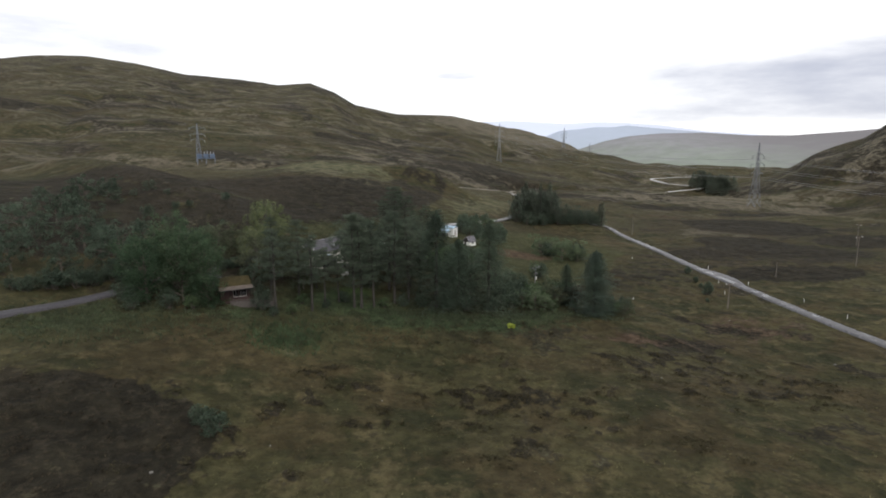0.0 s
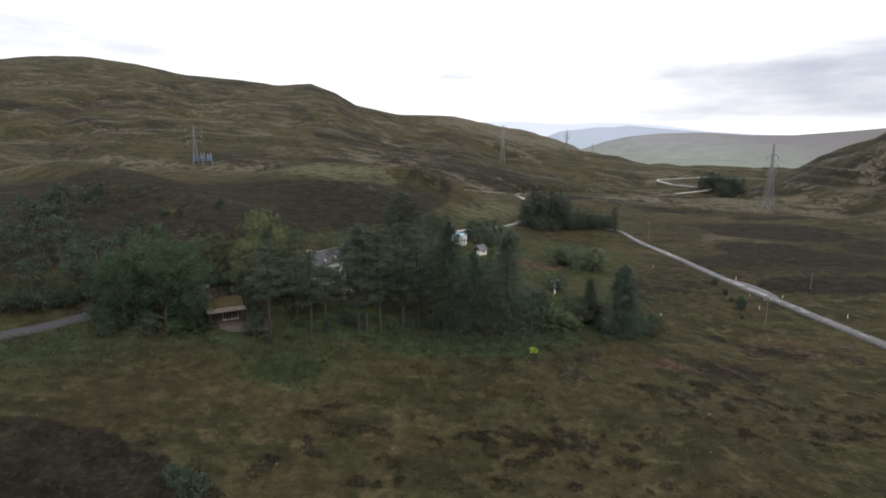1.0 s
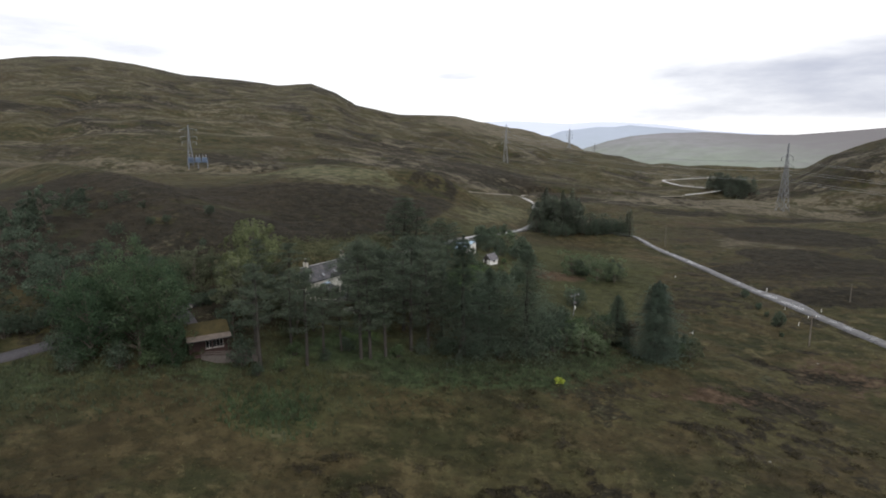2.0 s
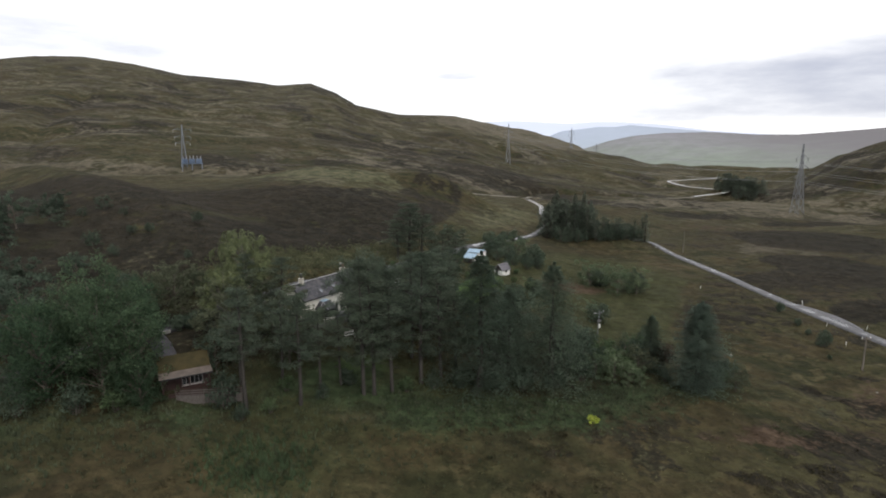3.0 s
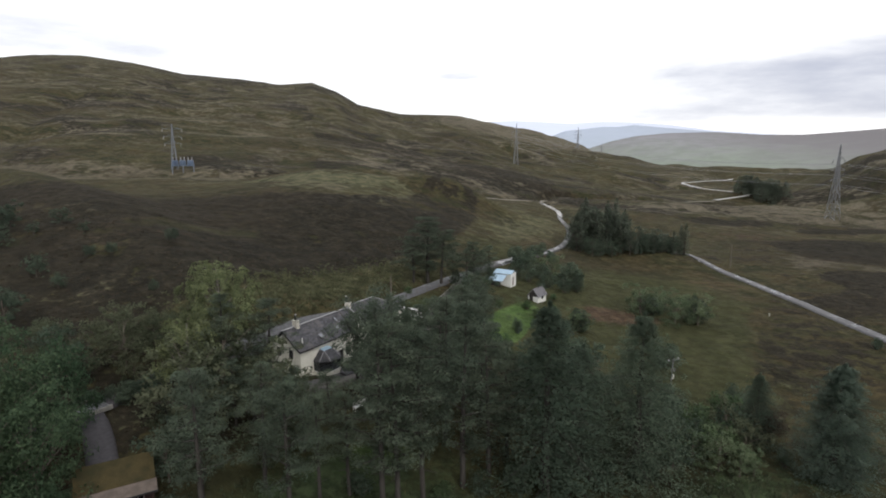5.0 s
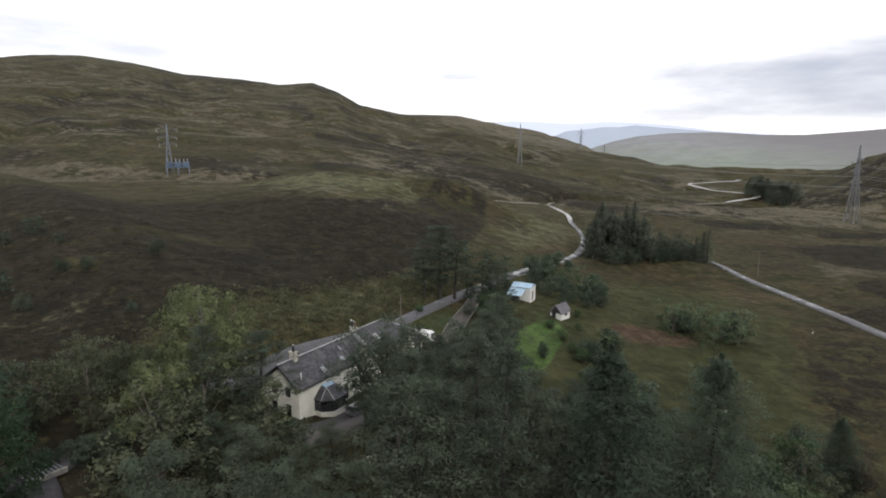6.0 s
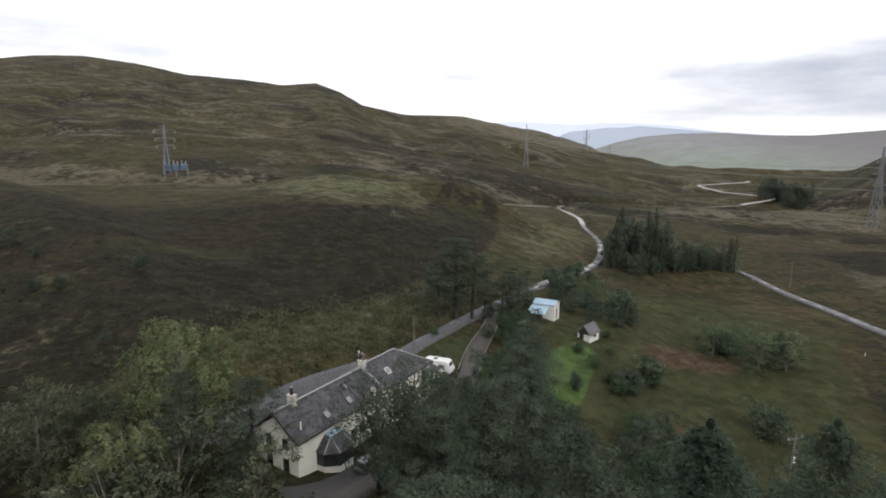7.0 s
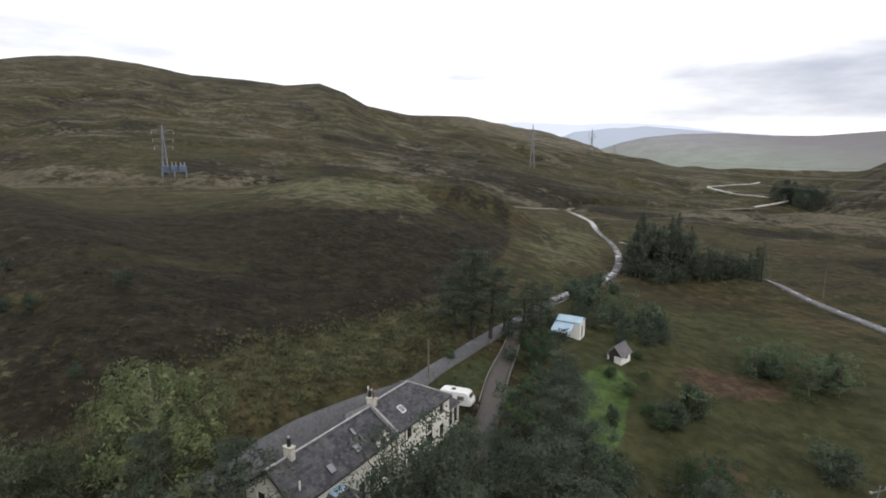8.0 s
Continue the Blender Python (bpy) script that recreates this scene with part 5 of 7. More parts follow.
for k, (x, y, h) in enumerate([(-34, 114, 6.5), (-37.5, 112.5, 9), (-38, 106, 9.5), (-34, 107, 8), (-31.5, 111, 7.5), (-29, 104, 7.2), (-40.5, 106, 4.5), (-36.8, 118.5, 6)]):
    plant((PINE[0], SALLOW[0], SALLOW[1])[k % 3], (18, 8, 8)[k % 3], x, y, h, wide=1.15)
for k, (x, y, h) in enumerate([(-33.2, 92.6, 5.0), (-30.5, 90.5, 2.2), (-28, 92.5, 2.6), (-47, 87.5, 4), (-52.5, 86.5, 3.6), (-43.8, 89, 3.5), (-56, 90, 4.5)]):
    plant((SHRUB[0], FRESH)[k % 3 == 2], 4, x, y, h)
for k in range(9):
    plant(GORSE, 3, -52.5 + 1.0 * k + rng.uniform(-0.3, 0.3), 104.5 + 1.35 * k, rng.uniform(1.6, 2.2), wide=1.2)
# plantations
for k in range(70):
    s = rng.random()
    x, y = 27 + 40 * s + rng.uniform(-2, 2), 228 + 18 * s + rng.uniform(0, 14)
    h = np.interp(s, [0, 0.1, 0.4, 0.48, 0.6, 1], [14, 16.5, 16.5, 11.5, 8, 7]) * rng.uniform(0.72, 1.04)
    if way_distance(np.array([x]), np.array([y]))[0] > 2.2:
        pick = int(k % 3 > 0 or s > 0.6)
        plant((FIR, DARK)[pick], (16, 15)[pick], x, y, h * (1, 0.85)[pick], wide=(1.15, 0.8)[pick])
for k in range(12):
    plant(WILLOW[k % 2], 9, 31 + 2.8 * k + rng.uniform(-1, 1), 227 + 1.3 * k + rng.uniform(-1.5, 1.5), rng.uniform(3.5, 6.5), wide=0.9)
for x, y, h in ((27.5, 234.5, 10), (33, 231.5, 6)):
    plant(WILLOW[0], 9, x, y, h, wide=0.72)
for x, y, h in ((65.0, 240.5, 11.0), (64.2, 242.0, 10.0), (60.2, 238, 8.0)):
    plant(FIR, 16, x, y, h, wide=1.1)
for k in range(14):
    plant((DARK, WILLOW[0])[k % 2], (15, 9)[k % 2], 45 + 1.3 * k + rng.uniform(-0.8, 0.8), 234.5 + 0.45 * k + rng.uniform(-2.5, 3.5), rng.uniform(4.0, 9.8) - 0.12 * k, wide=1.0)
for k in range(52):
    a, q = rng.uniform(0, 6.28), math.sqrt(rng.random())
    x, y = 243 + 20 * q * math.cos(a), 525 + 21 * q * math.sin(a)
    plant((FIR, DARK)[k % 2], (16, 15)[k % 2], x, y, rng.uniform(8.5, 17.5) * (1.05 - 0.25 * q), wide=1.35)
# scattered trees on the slope behind the lane
for k in range(20):
    x, y = rng.uniform(-105, -58), rng.uniform(98, 150)
    if x + 0.55 * (y - 98) < -62:
        plant(SCRUB, 6, x, y, rng.uniform(4.0, 8.5))
for k in range(16):
    x, y = rng.uniform(-108, -62), rng.uniform(112, 172)
    if x + 0.45 * (y - 112) < -60:
        plant(SCRUB, 6, x, y, rng.uniform(2.2, 5.5))
for k in range(15):
    plant(SHRUB[k % 2], 4, -74 + 1.2 * k + rng.uniform(-0.6, 0.6), 89 + 0.85 * k + rng.uniform(-0.7, 0.7), rng.uniform(2.8, 4.4), wide=1.15)
for k in range(6):
    x, y = rng.uniform(-80, -56), rng.uniform(128, 160)
    plant(SHRUB[k % 2], 4, x, y, rng.uniform(1.6, 3.6))
for x, y, h in ((-46.8, 109.4, 2.0), (-45.7, 110.6, 2.2), (-44.9, 111.6, 1.8)):
    plant(GORSE, 3, x, y, h, wide=1.2)
plant(LONE, 13.5, 29.6, 112.4, 13.8, wide=1.75)
for k, (x, y, h) in enumerate([(15.0, 114.2, 5.0), (17.6, 113.0, 5.6), (19.4, 112.0, 4.4), (12.4, 113.0, 4.2), (21.2, 112.6, 3.2)]):
    plant(SAPLING[k % 2], 6, x, y, h)
for x, y, h in ((27.0, 121.5, 6.2), (24.0, 121.0, 5.4), (28.5, 124.0, 5.0)):
    plant(RUSSET, 4, x, y, h, wide=0.95)
for x, y, h in ((11.1, 154.2, 4.6), (16.4, 126.4, 3.6), (5.7, 193.0, 5.5), (4.0, 198.5, 5.0), (12.0, 211.5, 4.5), (8.0, 203.5, 4.6), (14.5, 206, 3.6)):
    plant(GORSE, 3, x, y, h)
drop_model(ROUND, RUSSET, LONE, *SAPLING, AIRY, *SALLOW, *ALDER, *WILLOW, SCRUB, *BIRCH, *PINE, *SPRUCE, FIR, DARK, *SHRUB, GORSE, FRESH)


def lime_bush():
    top = bush("shrub", 1.4, 2.0, 181, M_LIME, "small bright lime-green shrub alone in the meadow", "bush", 16, 50, 0.14)
    top.matrix_basis = pose(11.1, 99.9, floor_at(11.1, 99.9) - 0.05)


lime_bush()


def tufts(name, count, area, want, blades, high, wide, material, label, category, seed, spread=0.35):
    """Tufts of narrow blades or sprigs, over the parts of an area where they grow."""
    g = np.random.default_rng(seed)
    x, y = g.uniform(area[0], area[1], count), g.uniform(area[2], area[3], count)
    keep = g.uniform(0, 1, count) < want(x, y)
    keep &= way_distance(x, y) > 0.6
    x, y = x[keep], y[keep]
    z = land(x, y) + relief(x, y)
    k = len(x)
    size = g.uniform(0.5, 1.3, (k, 1, 1))
    a = g.uniform(0, 2 * math.pi, (k, blades))
    tilt = g.uniform(0.2, 1.0, (k, blades)) * spread
    lean = np.stack([np.cos(a) * tilt, np.sin(a) * tilt, np.ones_like(a)], -1)
    side = np.stack([-np.sin(a), np.cos(a), np.zeros_like(a)], -1)
    root = np.stack([x, y, z - 0.05], -1)[:, None, :] + np.stack([np.cos(a), np.sin(a), np.zeros_like(a)], -1) * size * wide * g.uniform(0.2, 1.4, (k, blades, 1))
    tip = root + lean * size * high * g.uniform(0.6, 1.1, (k, blades, 1))
    v = np.stack([root - side * size * wide * 0.5, root + side * size * wide * 0.5, tip], 2).reshape(-1, 3)
    n = len(v) // 3
    me = bpy.data.meshes.new(name)
    me.vertices.add(len(v))
    me.vertices.foreach_set("co", v.ravel())
    me.loops.add(len(v))
    me.loops.foreach_set("vertex_index", np.arange(len(v), dtype=np.int32))
    me.polygons.add(n)
    me.polygons.foreach_set("loop_start", (np.arange(n) * 3).astype(np.int32))
    me.update(calc_edges=True)
    me.materials.append(material)
    return tagged(new(name, me), label, category, kind="stuff")


NEAR = (-100, 110, 40, 260)


def thinning(x, y, start, end):
    return 1 - sstep(start, end, np.hypot(x + 8, y - 25))


tufts("grass", 30000, NEAR, lambda x, y: 0.8 * (1 - cover(x, y)[0]) * (1 - np.clip(2 * cover(x, y)[3], 0, 1)) * thinning(x, y, 50, 170), 5, 0.20, 0.16, M_TUFT, "olive and straw-coloured rough moor grass", "grass", 201, 1.2)
tufts("grass", 26000, (-64, -12, 122, 196), lambda x, y: np.clip(swell(x, y, -34.5, 152, 9, 34, -32, 1.5) - 0.25, 0, 1), 9, 0.40, 0.15, M_TUSSOCK, "pale olive grass tussocks on the bank above the lane", "grass", 204, 0.9)
tufts("heather", 70000, NEAR, lambda x, y: np.clip(1.8 * cover(x, y)[0] - 0.6, 0, 1) * thinning(x, y, 70, 230), 6, 0.18, 0.18, M_HEATH, "dark brown low heather on the moor", "heather", 202, 1.3)
tufts("heather", 60000, (-35, 62, 46, 104), lambda x, y: np.clip(tummocks(x, y), 0, 1), 6, 0.22, 0.15, M_HUMMOCK, "dark heather hummocks on the rough grass", "heather", 205, 1.0)
tufts("rushes", 1500, (-33, -21, 79, 91), lambda x, y: np.clip(swell(x, y, -26.5, 84.5, 4.2, 3.3, 10, 1.2), 0, 1), 9, 0.6, 0.11, M_GREENRUSH, "tall fresh green rushes in a wet hollow", "rushes", 206, 0.35)
tufts("rushes", 42000, (-75, 45, 68, 122), lambda x, y: np.clip(1.5 * cover(x, y)[1] - 0.4, 0, 1) * (1 - np.clip(swell(x, y, -22, 105, 13, 9, 30, 1.6), 0, 1)), 6, 0.5, 0.12, M_RUSH, "green rushes at the meadow's wet edge", "rushes", 203, 0.3)


# ---- the cottage ----
def wall_panel(length, height, holes, thick=0.4, gable=0.0, low=1.2):
    """An upright wall along +x from 0, its outer face at y = 0 and its back at y = thick, with holes (x, z, w, h) through it."""
    bm = bmesh.new()
    xs = sorted({0.0, length, *(v for x, z, w, h in holes for v in (x, x + w))})
    zs = sorted({-low, height, *(v for x, z, w, h in holes for v in (z, z + h))})
    grid = {(x, z): bm.verts.new((x, 0, z)) for x in xs for z in zs}
    for x0, x1 in zip(xs, xs[1:]):
        for z0, z1 in zip(zs, zs[1:]):
            cx, cz = (x0 + x1) / 2, (z0 + z1) / 2
            if not any(x < cx < x + w and z < cz < z + h for x, z, w, h in holes):
                bm.faces.new([grid[k] for k in ((x0, z0), (x1, z0), (x1, z1), (x0, z1))])
    if gable:
        bm.faces.new([grid[(x, height)] for x in xs] + [bm.verts.new((length / 2, 0, height + gable))])
    out = bmesh.ops.extrude_face_region(bm, geom=bm.faces[:])
    bmesh.ops.translate(bm, vec=(0, thick, 0), verts=[v for v in out["geom"] if isinstance(v, bmesh.types.BMVert)])
    return bm


def placed(bm, m):
    bmesh.ops.transform(bm, matrix=m, verts=bm.verts)
    return bm


def window_in(parent, m, hole, cols=2, rows=2, paint=None, set_back=0.12, ledge=None):
    x, z, w, h = hole
    b, bm = 0.07, bmesh.new()
    for x0, x1, z0, z1 in ((0, b, 0, h), (w - b, w, 0, h), (b, w - b, 0, b), (b, w - b, h - b, h)):
        add_box(bm, x + x0, x + x1, set_back, set_back + 0.07, z + z0, z + z1)
    for k in range(1, cols):
        add_box(bm, x + w * k / cols - 0.025, x + w * k / cols + 0.025, set_back + 0.01, set_back + 0.06, z + b, z + h - b)
    for k in range(1, rows):
        add_box(bm, x + b, x + w - b, set_back + 0.012, set_back + 0.058, z + h * k / rows - 0.025, z + h * k / rows + 0.025)
    win = part("window", placed(bm, m), paint or M_TRIM, parent)
    part("pane", placed(box(x + b, x + w - b, set_back + 0.03, set_back + 0.036, z + b, z + h - b), m), M_GLASS, win)
    part("sill", placed(box(x - 0.08, x + w + 0.08, -0.07, set_back, z - 0.09, z - 0.004), m), ledge or M_RENDER, win)
    return win


HOUSE = pose(-34.7, 124.4, 8.5, 0, 0, math.degrees(math.atan2(0.87, 0.49)))


def build_cottage():
    top = thing("cottage", HOUSE, "long cream-rendered cottage with grey slate roofs and two chimneys", "house")
    w, eave, ridge = 2.85, 4.62, 6.7
    front, back = pose(0.4, -w, 0), pose(13.0, w, 0, 0, 0, 180)
    holes = [(3.4, 0.1, 2.6, 2.3), (7.4, 0.05, 1.0, 2.1), (8.9, 0.9, 1.0, 1.3), (10.4, 0.9, 1.2, 1.4)]
    part("wall", placed(wall_panel(12.6, eave - 0.15, holes), front), M_RENDER, top)
    window_in(top, front, holes[2])
    window_in(top, front, holes[3])
    door = part("door", placed(box(7.45, 8.35, 0.14, 0.2, 0.06, 2.12), front), M_TRIM, top, "dark panelled front door")
    part("door_handle", placed(box(8.2, 8.26, 0.08, 0.14, 1.0, 1.14), front), M_LEAD, door)
    bholes = [(2.0, 0.9, 1.0, 1.2), (6.0, 0.9, 1.0, 1.2), (9.5, 0.9, 1.0, 1.2)]
    part("wall", placed(wall_panel(12.6, eave - 0.15, bholes), back), M_RENDER, top)
    for hh in bholes:
        window_in(top, back, hh)
    side = pose(0.4, w - 0.41, 0, 0, 0, -90)
    sholes = [(0.9, 0.7, 0.95, 1.5), (3.1, 0.7, 0.95, 1.5), (0.9, 3.0, 0.9, 1.25), (3.1, 3.0, 0.9, 1.25)]
    part("gable_wall", placed(wall_panel(2 * w - 0.82, eave - 0.15, sholes, gable=1.85), side), M_RENDER, top)
    for hh in sholes:
        window_in(top, side, hh)
    part("gable_wall", placed(wall_panel(2 * w - 0.82, eave - 0.15, [], gable=1.95), pose(12.6, w - 0.41, 0, 0, 0, -90)), M_RENDER, top)
    # roofs of the long range
    over = 3.12
    low = ridge - (ridge - eave) * over / w * 1.04
    r1 = part("roof", slab(bmesh.new(), [(0.15, 0, ridge), (13.25, 0, ridge), (13.25, -over, low), (0.15, -over, low)], 0.12), M_SLATE, top, "grey slate front roof slope with rooflights")
    part("roof", slab(bmesh.new(), [(0.15, 0, ridge), (0.15, over, low), (13.25, over, low), (13.25, 0, ridge)], 0.12), M_SLATE, top)
    part("ridge_cap", placed(box(0.1, 13.2, -0.11, 0.11, -0.03, 0.07, 0.02), pose(0, 0, ridge + 0.02)), M_LEAD, r1, "pale lead ridge capping")
    for sx in (-1, 1):
        part("bargeboard", slab(bmesh.new(), [(0.06, 0, ridge + 0.03), (0.14, 0, ridge + 0.03), (0.14, sx * over, low + 0.03), (0.06, sx * over, low + 0.03)], 0.2), M_TRIM, top)
        part("gutter", box(0.1, 13.1, sx * (over + 0.05) - 0.06, sx * (over + 0.05) + 0.06, low - 0.16, low - 0.06, 0.02), M_TRIM, top)
    slope = math.degrees(math.atan2(ridge - low, over))
    for rx, ry, rw, rh in ((5.0, -2.25, 0.75, 0.9), (8.5, -2.1, 0.75, 0.9), (9.6, -1.7, 0.2, 1.1), (9.3, -0.95, 0.42, 0.8)):
        m = pose(rx, ry, ridge + ry * (ridge - low) / over, slope, 0, 0)
        fr = part("rooflight", placed(box(-rw / 2, rw / 2, -rh / 2, rh / 2, 0.0, 0.09, 0.015), m), M_TRIM, r1, "small rooflight, its pane tinted for the sky's reflection")
        part("pane", placed(box(-rw / 2 + 0.06, rw / 2 - 0.06, -rh / 2 + 0.06, rh / 2 - 0.06, 0.092, 0.10), m), M_SKYGLASS, fr)
    part("soil_pipe", beam(bmesh.new(), (1.5, -2.2, 4.9), (1.5, -2.2, 5.75), 0.12, 8), M_WHITE, r1)
    # taller hipped range
    e2, w2, rg, x0, x1, x2 = 5.0, 3.25, 6.95, 13.1, 19.4, 22.9
    f2 = pose(x0, -w2, 0)
    h2 = [(1.6, 0.8, 0.95, 1.35), (5.2, 0.8, 0.95, 1.35), (7.6, 0.8, 0.95, 1.35), (1.6, 3.25, 0.85, 1.15), (7.6, 3.25, 0.85, 1.15), (5.3, 2.3, 0.7, 0.9)]
    part("wall", placed(wall_panel(x2 - 0.2 - x0, e2 - 0.15, h2), f2), M_RENDER, top)
    for hh in h2:
        window_in(top, f2, hh)
    part("wall", placed(wall_panel(x2 - 0.2 - x0, e2 - 0.15, []), pose(x2 - 0.2, w2, 0, 0, 0, 180)), M_RENDER, top)
    hend = [(2.0, 3.1, 0.9, 1.2)]
    part("wall", placed(wall_panel(2 * w2 - 0.82, e2 - 0.15, hend), pose(x2 - 0.2, -w2 + 0.41, 0, 0, 0, 90)), M_RENDER, top)
    window_in(top, pose(x2 - 0.2, -w2 + 0.41, 0, 0, 0, 90), hend[0])
    part("wall", placed(wall_panel(2 * w2 - 0.82, e2 - 0.15, [], gable=1.7), pose(x0 + 0.02, w2 - 0.41, 0, 0, 0, -90)), M_RENDER, top)
    o2, lo2 = 3.5, e2 - 0.14
    r2 = part("roof", slab(bmesh.new(), [(x0 - 0.05, 0, rg), (x1, 0, rg), (x2, -o2, lo2), (x0 - 0.05, -o2, lo2)], 0.12), M_SLATE, top, "grey slate hipped roof slope")
    part("roof", slab(bmesh.new(), [(x0 - 0.05, 0, rg), (x0 - 0.05, o2, lo2), (x2, o2, lo2), (x1, 0, rg)], 0.12), M_SLATE, top)
    part("roof", slab(bmesh.new(), [(x1, 0, rg), (x2, o2, lo2), (x2, -o2, lo2)], 0.12), M_SLATE, top)
    part("ridge_cap", box(x0, x1, -0.11, 0.11, rg, rg + 0.08, 0.02), M_LEAD, r2)
    for sy in (-1, 1):
        part("hip_cap", beam(bmesh.new(), (x1, 0, rg + 0.02), (x2, sy * o2, lo2 + 0.04), 0.16), M_LEAD, r2)
        part("skew", slab(bmesh.new(), [(x0 - 0.14, 0, rg + 0.07), (x0 + 0.06, 0, rg + 0.07), (x0 + 0.06, sy * 3.3, lo2 + 0.12), (x0 - 0.14, sy * 3.3, lo2 + 0.12)], 0.4), M_LEAD, top, "grey skew stones between the roofs")
        part("gutter", box(x0, x2, sy * (o2 + 0.05) - 0.06, sy * (o2 + 0.05) + 0.06, lo2 - 0.14, lo2 - 0.04, 0.02), M_TRIM, top)
    m = pose(15.6, -1.9, rg - 1.9 * (rg - lo2) / o2, math.degrees(math.atan2(rg - lo2, o2)), 0, 0)
    fr = part("rooflight", placed(box(-0.35, 0.35, -0.45, 0.45, 0, 0.09, 0.015), m), M_WHITE, r2, "small pale-framed rooflight")
    part("pane", placed(box(-0.27, 0.27, -0.37, 0.37, 0.092, 0.1), m), M_SKYGLASS, fr)
    for px in (14.2, 19.0):
        part("downpipe", beam(bmesh.new(), (px, -w2 - 0.07, -0.3), (px, -w2 - 0.07, lo2 - 0.1), 0.09, 8), M_TRIM, top)
    # chimneys
    for cx, pots in ((2.6, 1), (13.3, 2)):
        bm = box(cx - 0.26, cx + 0.26, -0.42, 0.42, ridge - 0.9, ridge + 0.72, 0.03)
        add_box(bm, cx - 0.31, cx + 0.31, -0.47, 0.47, ridge + 0.72, ridge + 0.86, 0.03)
        ch = part("chimney", bm, M_STACK, top, "cream-rendered chimney stack")
        for k in range(pots):
            y = (k - (pots - 1) / 2) * 0.5
            bm = bmesh.new()
            bmesh.ops.create_cone(bm, cap_ends=True, segments=12, radius1=0.19, radius2=0.15, depth=0.62, matrix=pose(cx, y, ridge + 1.17))
            bmesh.ops.create_cone(bm, cap_ends=True, segments=12, radius1=0.19, radius2=0.19, depth=0.07, matrix=pose(cx, y, ridge + 1.50))
            part("chimney_pot", bm, M_TRIM if pots == 1 or k else M_POT, ch)
        part("cowl", placed(box(cx - 0.1, cx + 0.1, -0.1, 0.1, 0, 0.14, 0.03), pose(0, 0, ridge + 1.55)), M_LEAD, ch)
    # wall-head dormer
    dx, dw, dz = 11.3, 1.7, 4.0
    part("dormer_wall", placed(wall_panel(dw, 1.25, [(0.3, 0.15, 0.9, 1.0)], 0.25, gable=0.75, low=0.4), pose(dx - dw / 2, -w - 0.12, dz)), M_RENDER, top)
    window_in(top, pose(dx - dw / 2, -w - 0.12, dz), (0.3, 0.15, 0.9, 1.0), set_back=0.08)
    for s in (-1, 1):
        pts = [(dx, -w - 0.3, dz + 2.12), (dx, -0.85, dz + 2.12), (dx + s * 0.95, -2.1, dz + 1.15), (dx + s * 0.95, -w - 0.3, dz + 1.15)]
        part("dormer_roof", slab(bmesh.new(), pts, 0.09), M_SLATE, top)
        part("dormer_verge", beam(bmesh.new(), (dx, -w - 0.3, dz + 2.1), (dx + s * 0.98, -w - 0.3, dz + 1.1), 0.10), M_LEAD, top, "grey dormer verge board")
    # bay window
    bx, bd = 4.7, 2.1
    plan = [(bx - 1.9, -w), (bx - 1.9, -w - 0.95), (bx - 0.95, -w - bd), (bx + 0.95, -w - bd), (bx + 1.9, -w - 0.95), (bx + 1.9, -w)]

    def prism(pts, z0, z1):
        bm = bmesh.new()
        a, b = [bm.verts.new((x, y, z0)) for x, y in pts], [bm.verts.new((x, y, z1)) for x, y in pts]
        for i in range(len(pts)):
            j = (i + 1) % len(pts)
            bm.faces.new((a[i], a[j], b[j], b[i]))
        bm.faces.new(list(reversed(a)))
        bm.faces.new(b)
        return bm

    bay = part("bay_window", prism(plan, -1.0, 0.85), M_RENDER, top, "five-sided glazed bay on a cream plinth wall")
    part("bay_sill", prism([(x + (x - bx) * 0.03, y - 0.06) for x, y in plan], 0.85, 0.93), M_WHITE, bay)
    part("bay_head", prism([(x + (x - bx) * 0.02, y - 0.03) for x, y in plan], 2.15, 2.32), M_TRIM, bay)
    for (ax, ay), (cx, cy) in zip(plan, plan[1:]):
        run = math.hypot(cx - ax, cy - ay)
        n = 2 if run > 1.5 else 1
        for k in range(n + 1):
            q = k / n
            px, py = ax + (cx - ax) * q, ay + (cy - ay) * q
            part("bay_post", beam(bmesh.new(), (px, py, 0.93), (px, py, 2.15), 0.09), M_TRIM, bay)
        for k in range(n):
            q0, q1 = k / n + 0.04, (k + 1) / n - 0.04
            p0, p1 = (ax + (cx - ax) * q0, ay + (cy - ay) * q0), (ax + (cx - ax) * q1, ay + (cy - ay) * q1)
            bm = bmesh.new()
            vs = [bm.verts.new(v) for v in ((*p0, 0.93), (*p1, 0.93), (*p1, 2.15), (*p0, 2.15))]
            bm.faces.new(vs)
            out = bmesh.ops.extrude_face_region(bm, geom=bm.faces[:])
            nx, ny = (cy - ay) / run * 0.012, -(cx - ax) / run * 0.012
            bmesh.ops.translate(bm, vec=(nx, ny, 0), verts=[v for v in out["geom"] if isinstance(v, bmesh.types.BMVert)])
            part("pane", bm, M_GLASS, bay)
    apex = [(bx - 0.75, -w, 3.55), (bx + 0.75, -w, 3.55), (bx - 0.75, -w - 0.75, 3.45), (bx + 0.75, -w - 0.75, 3.45)]
    eaves = [(x + (x - bx) * 0.1, y - 0.16 * (y < -w), 2.33) for x, y in plan]
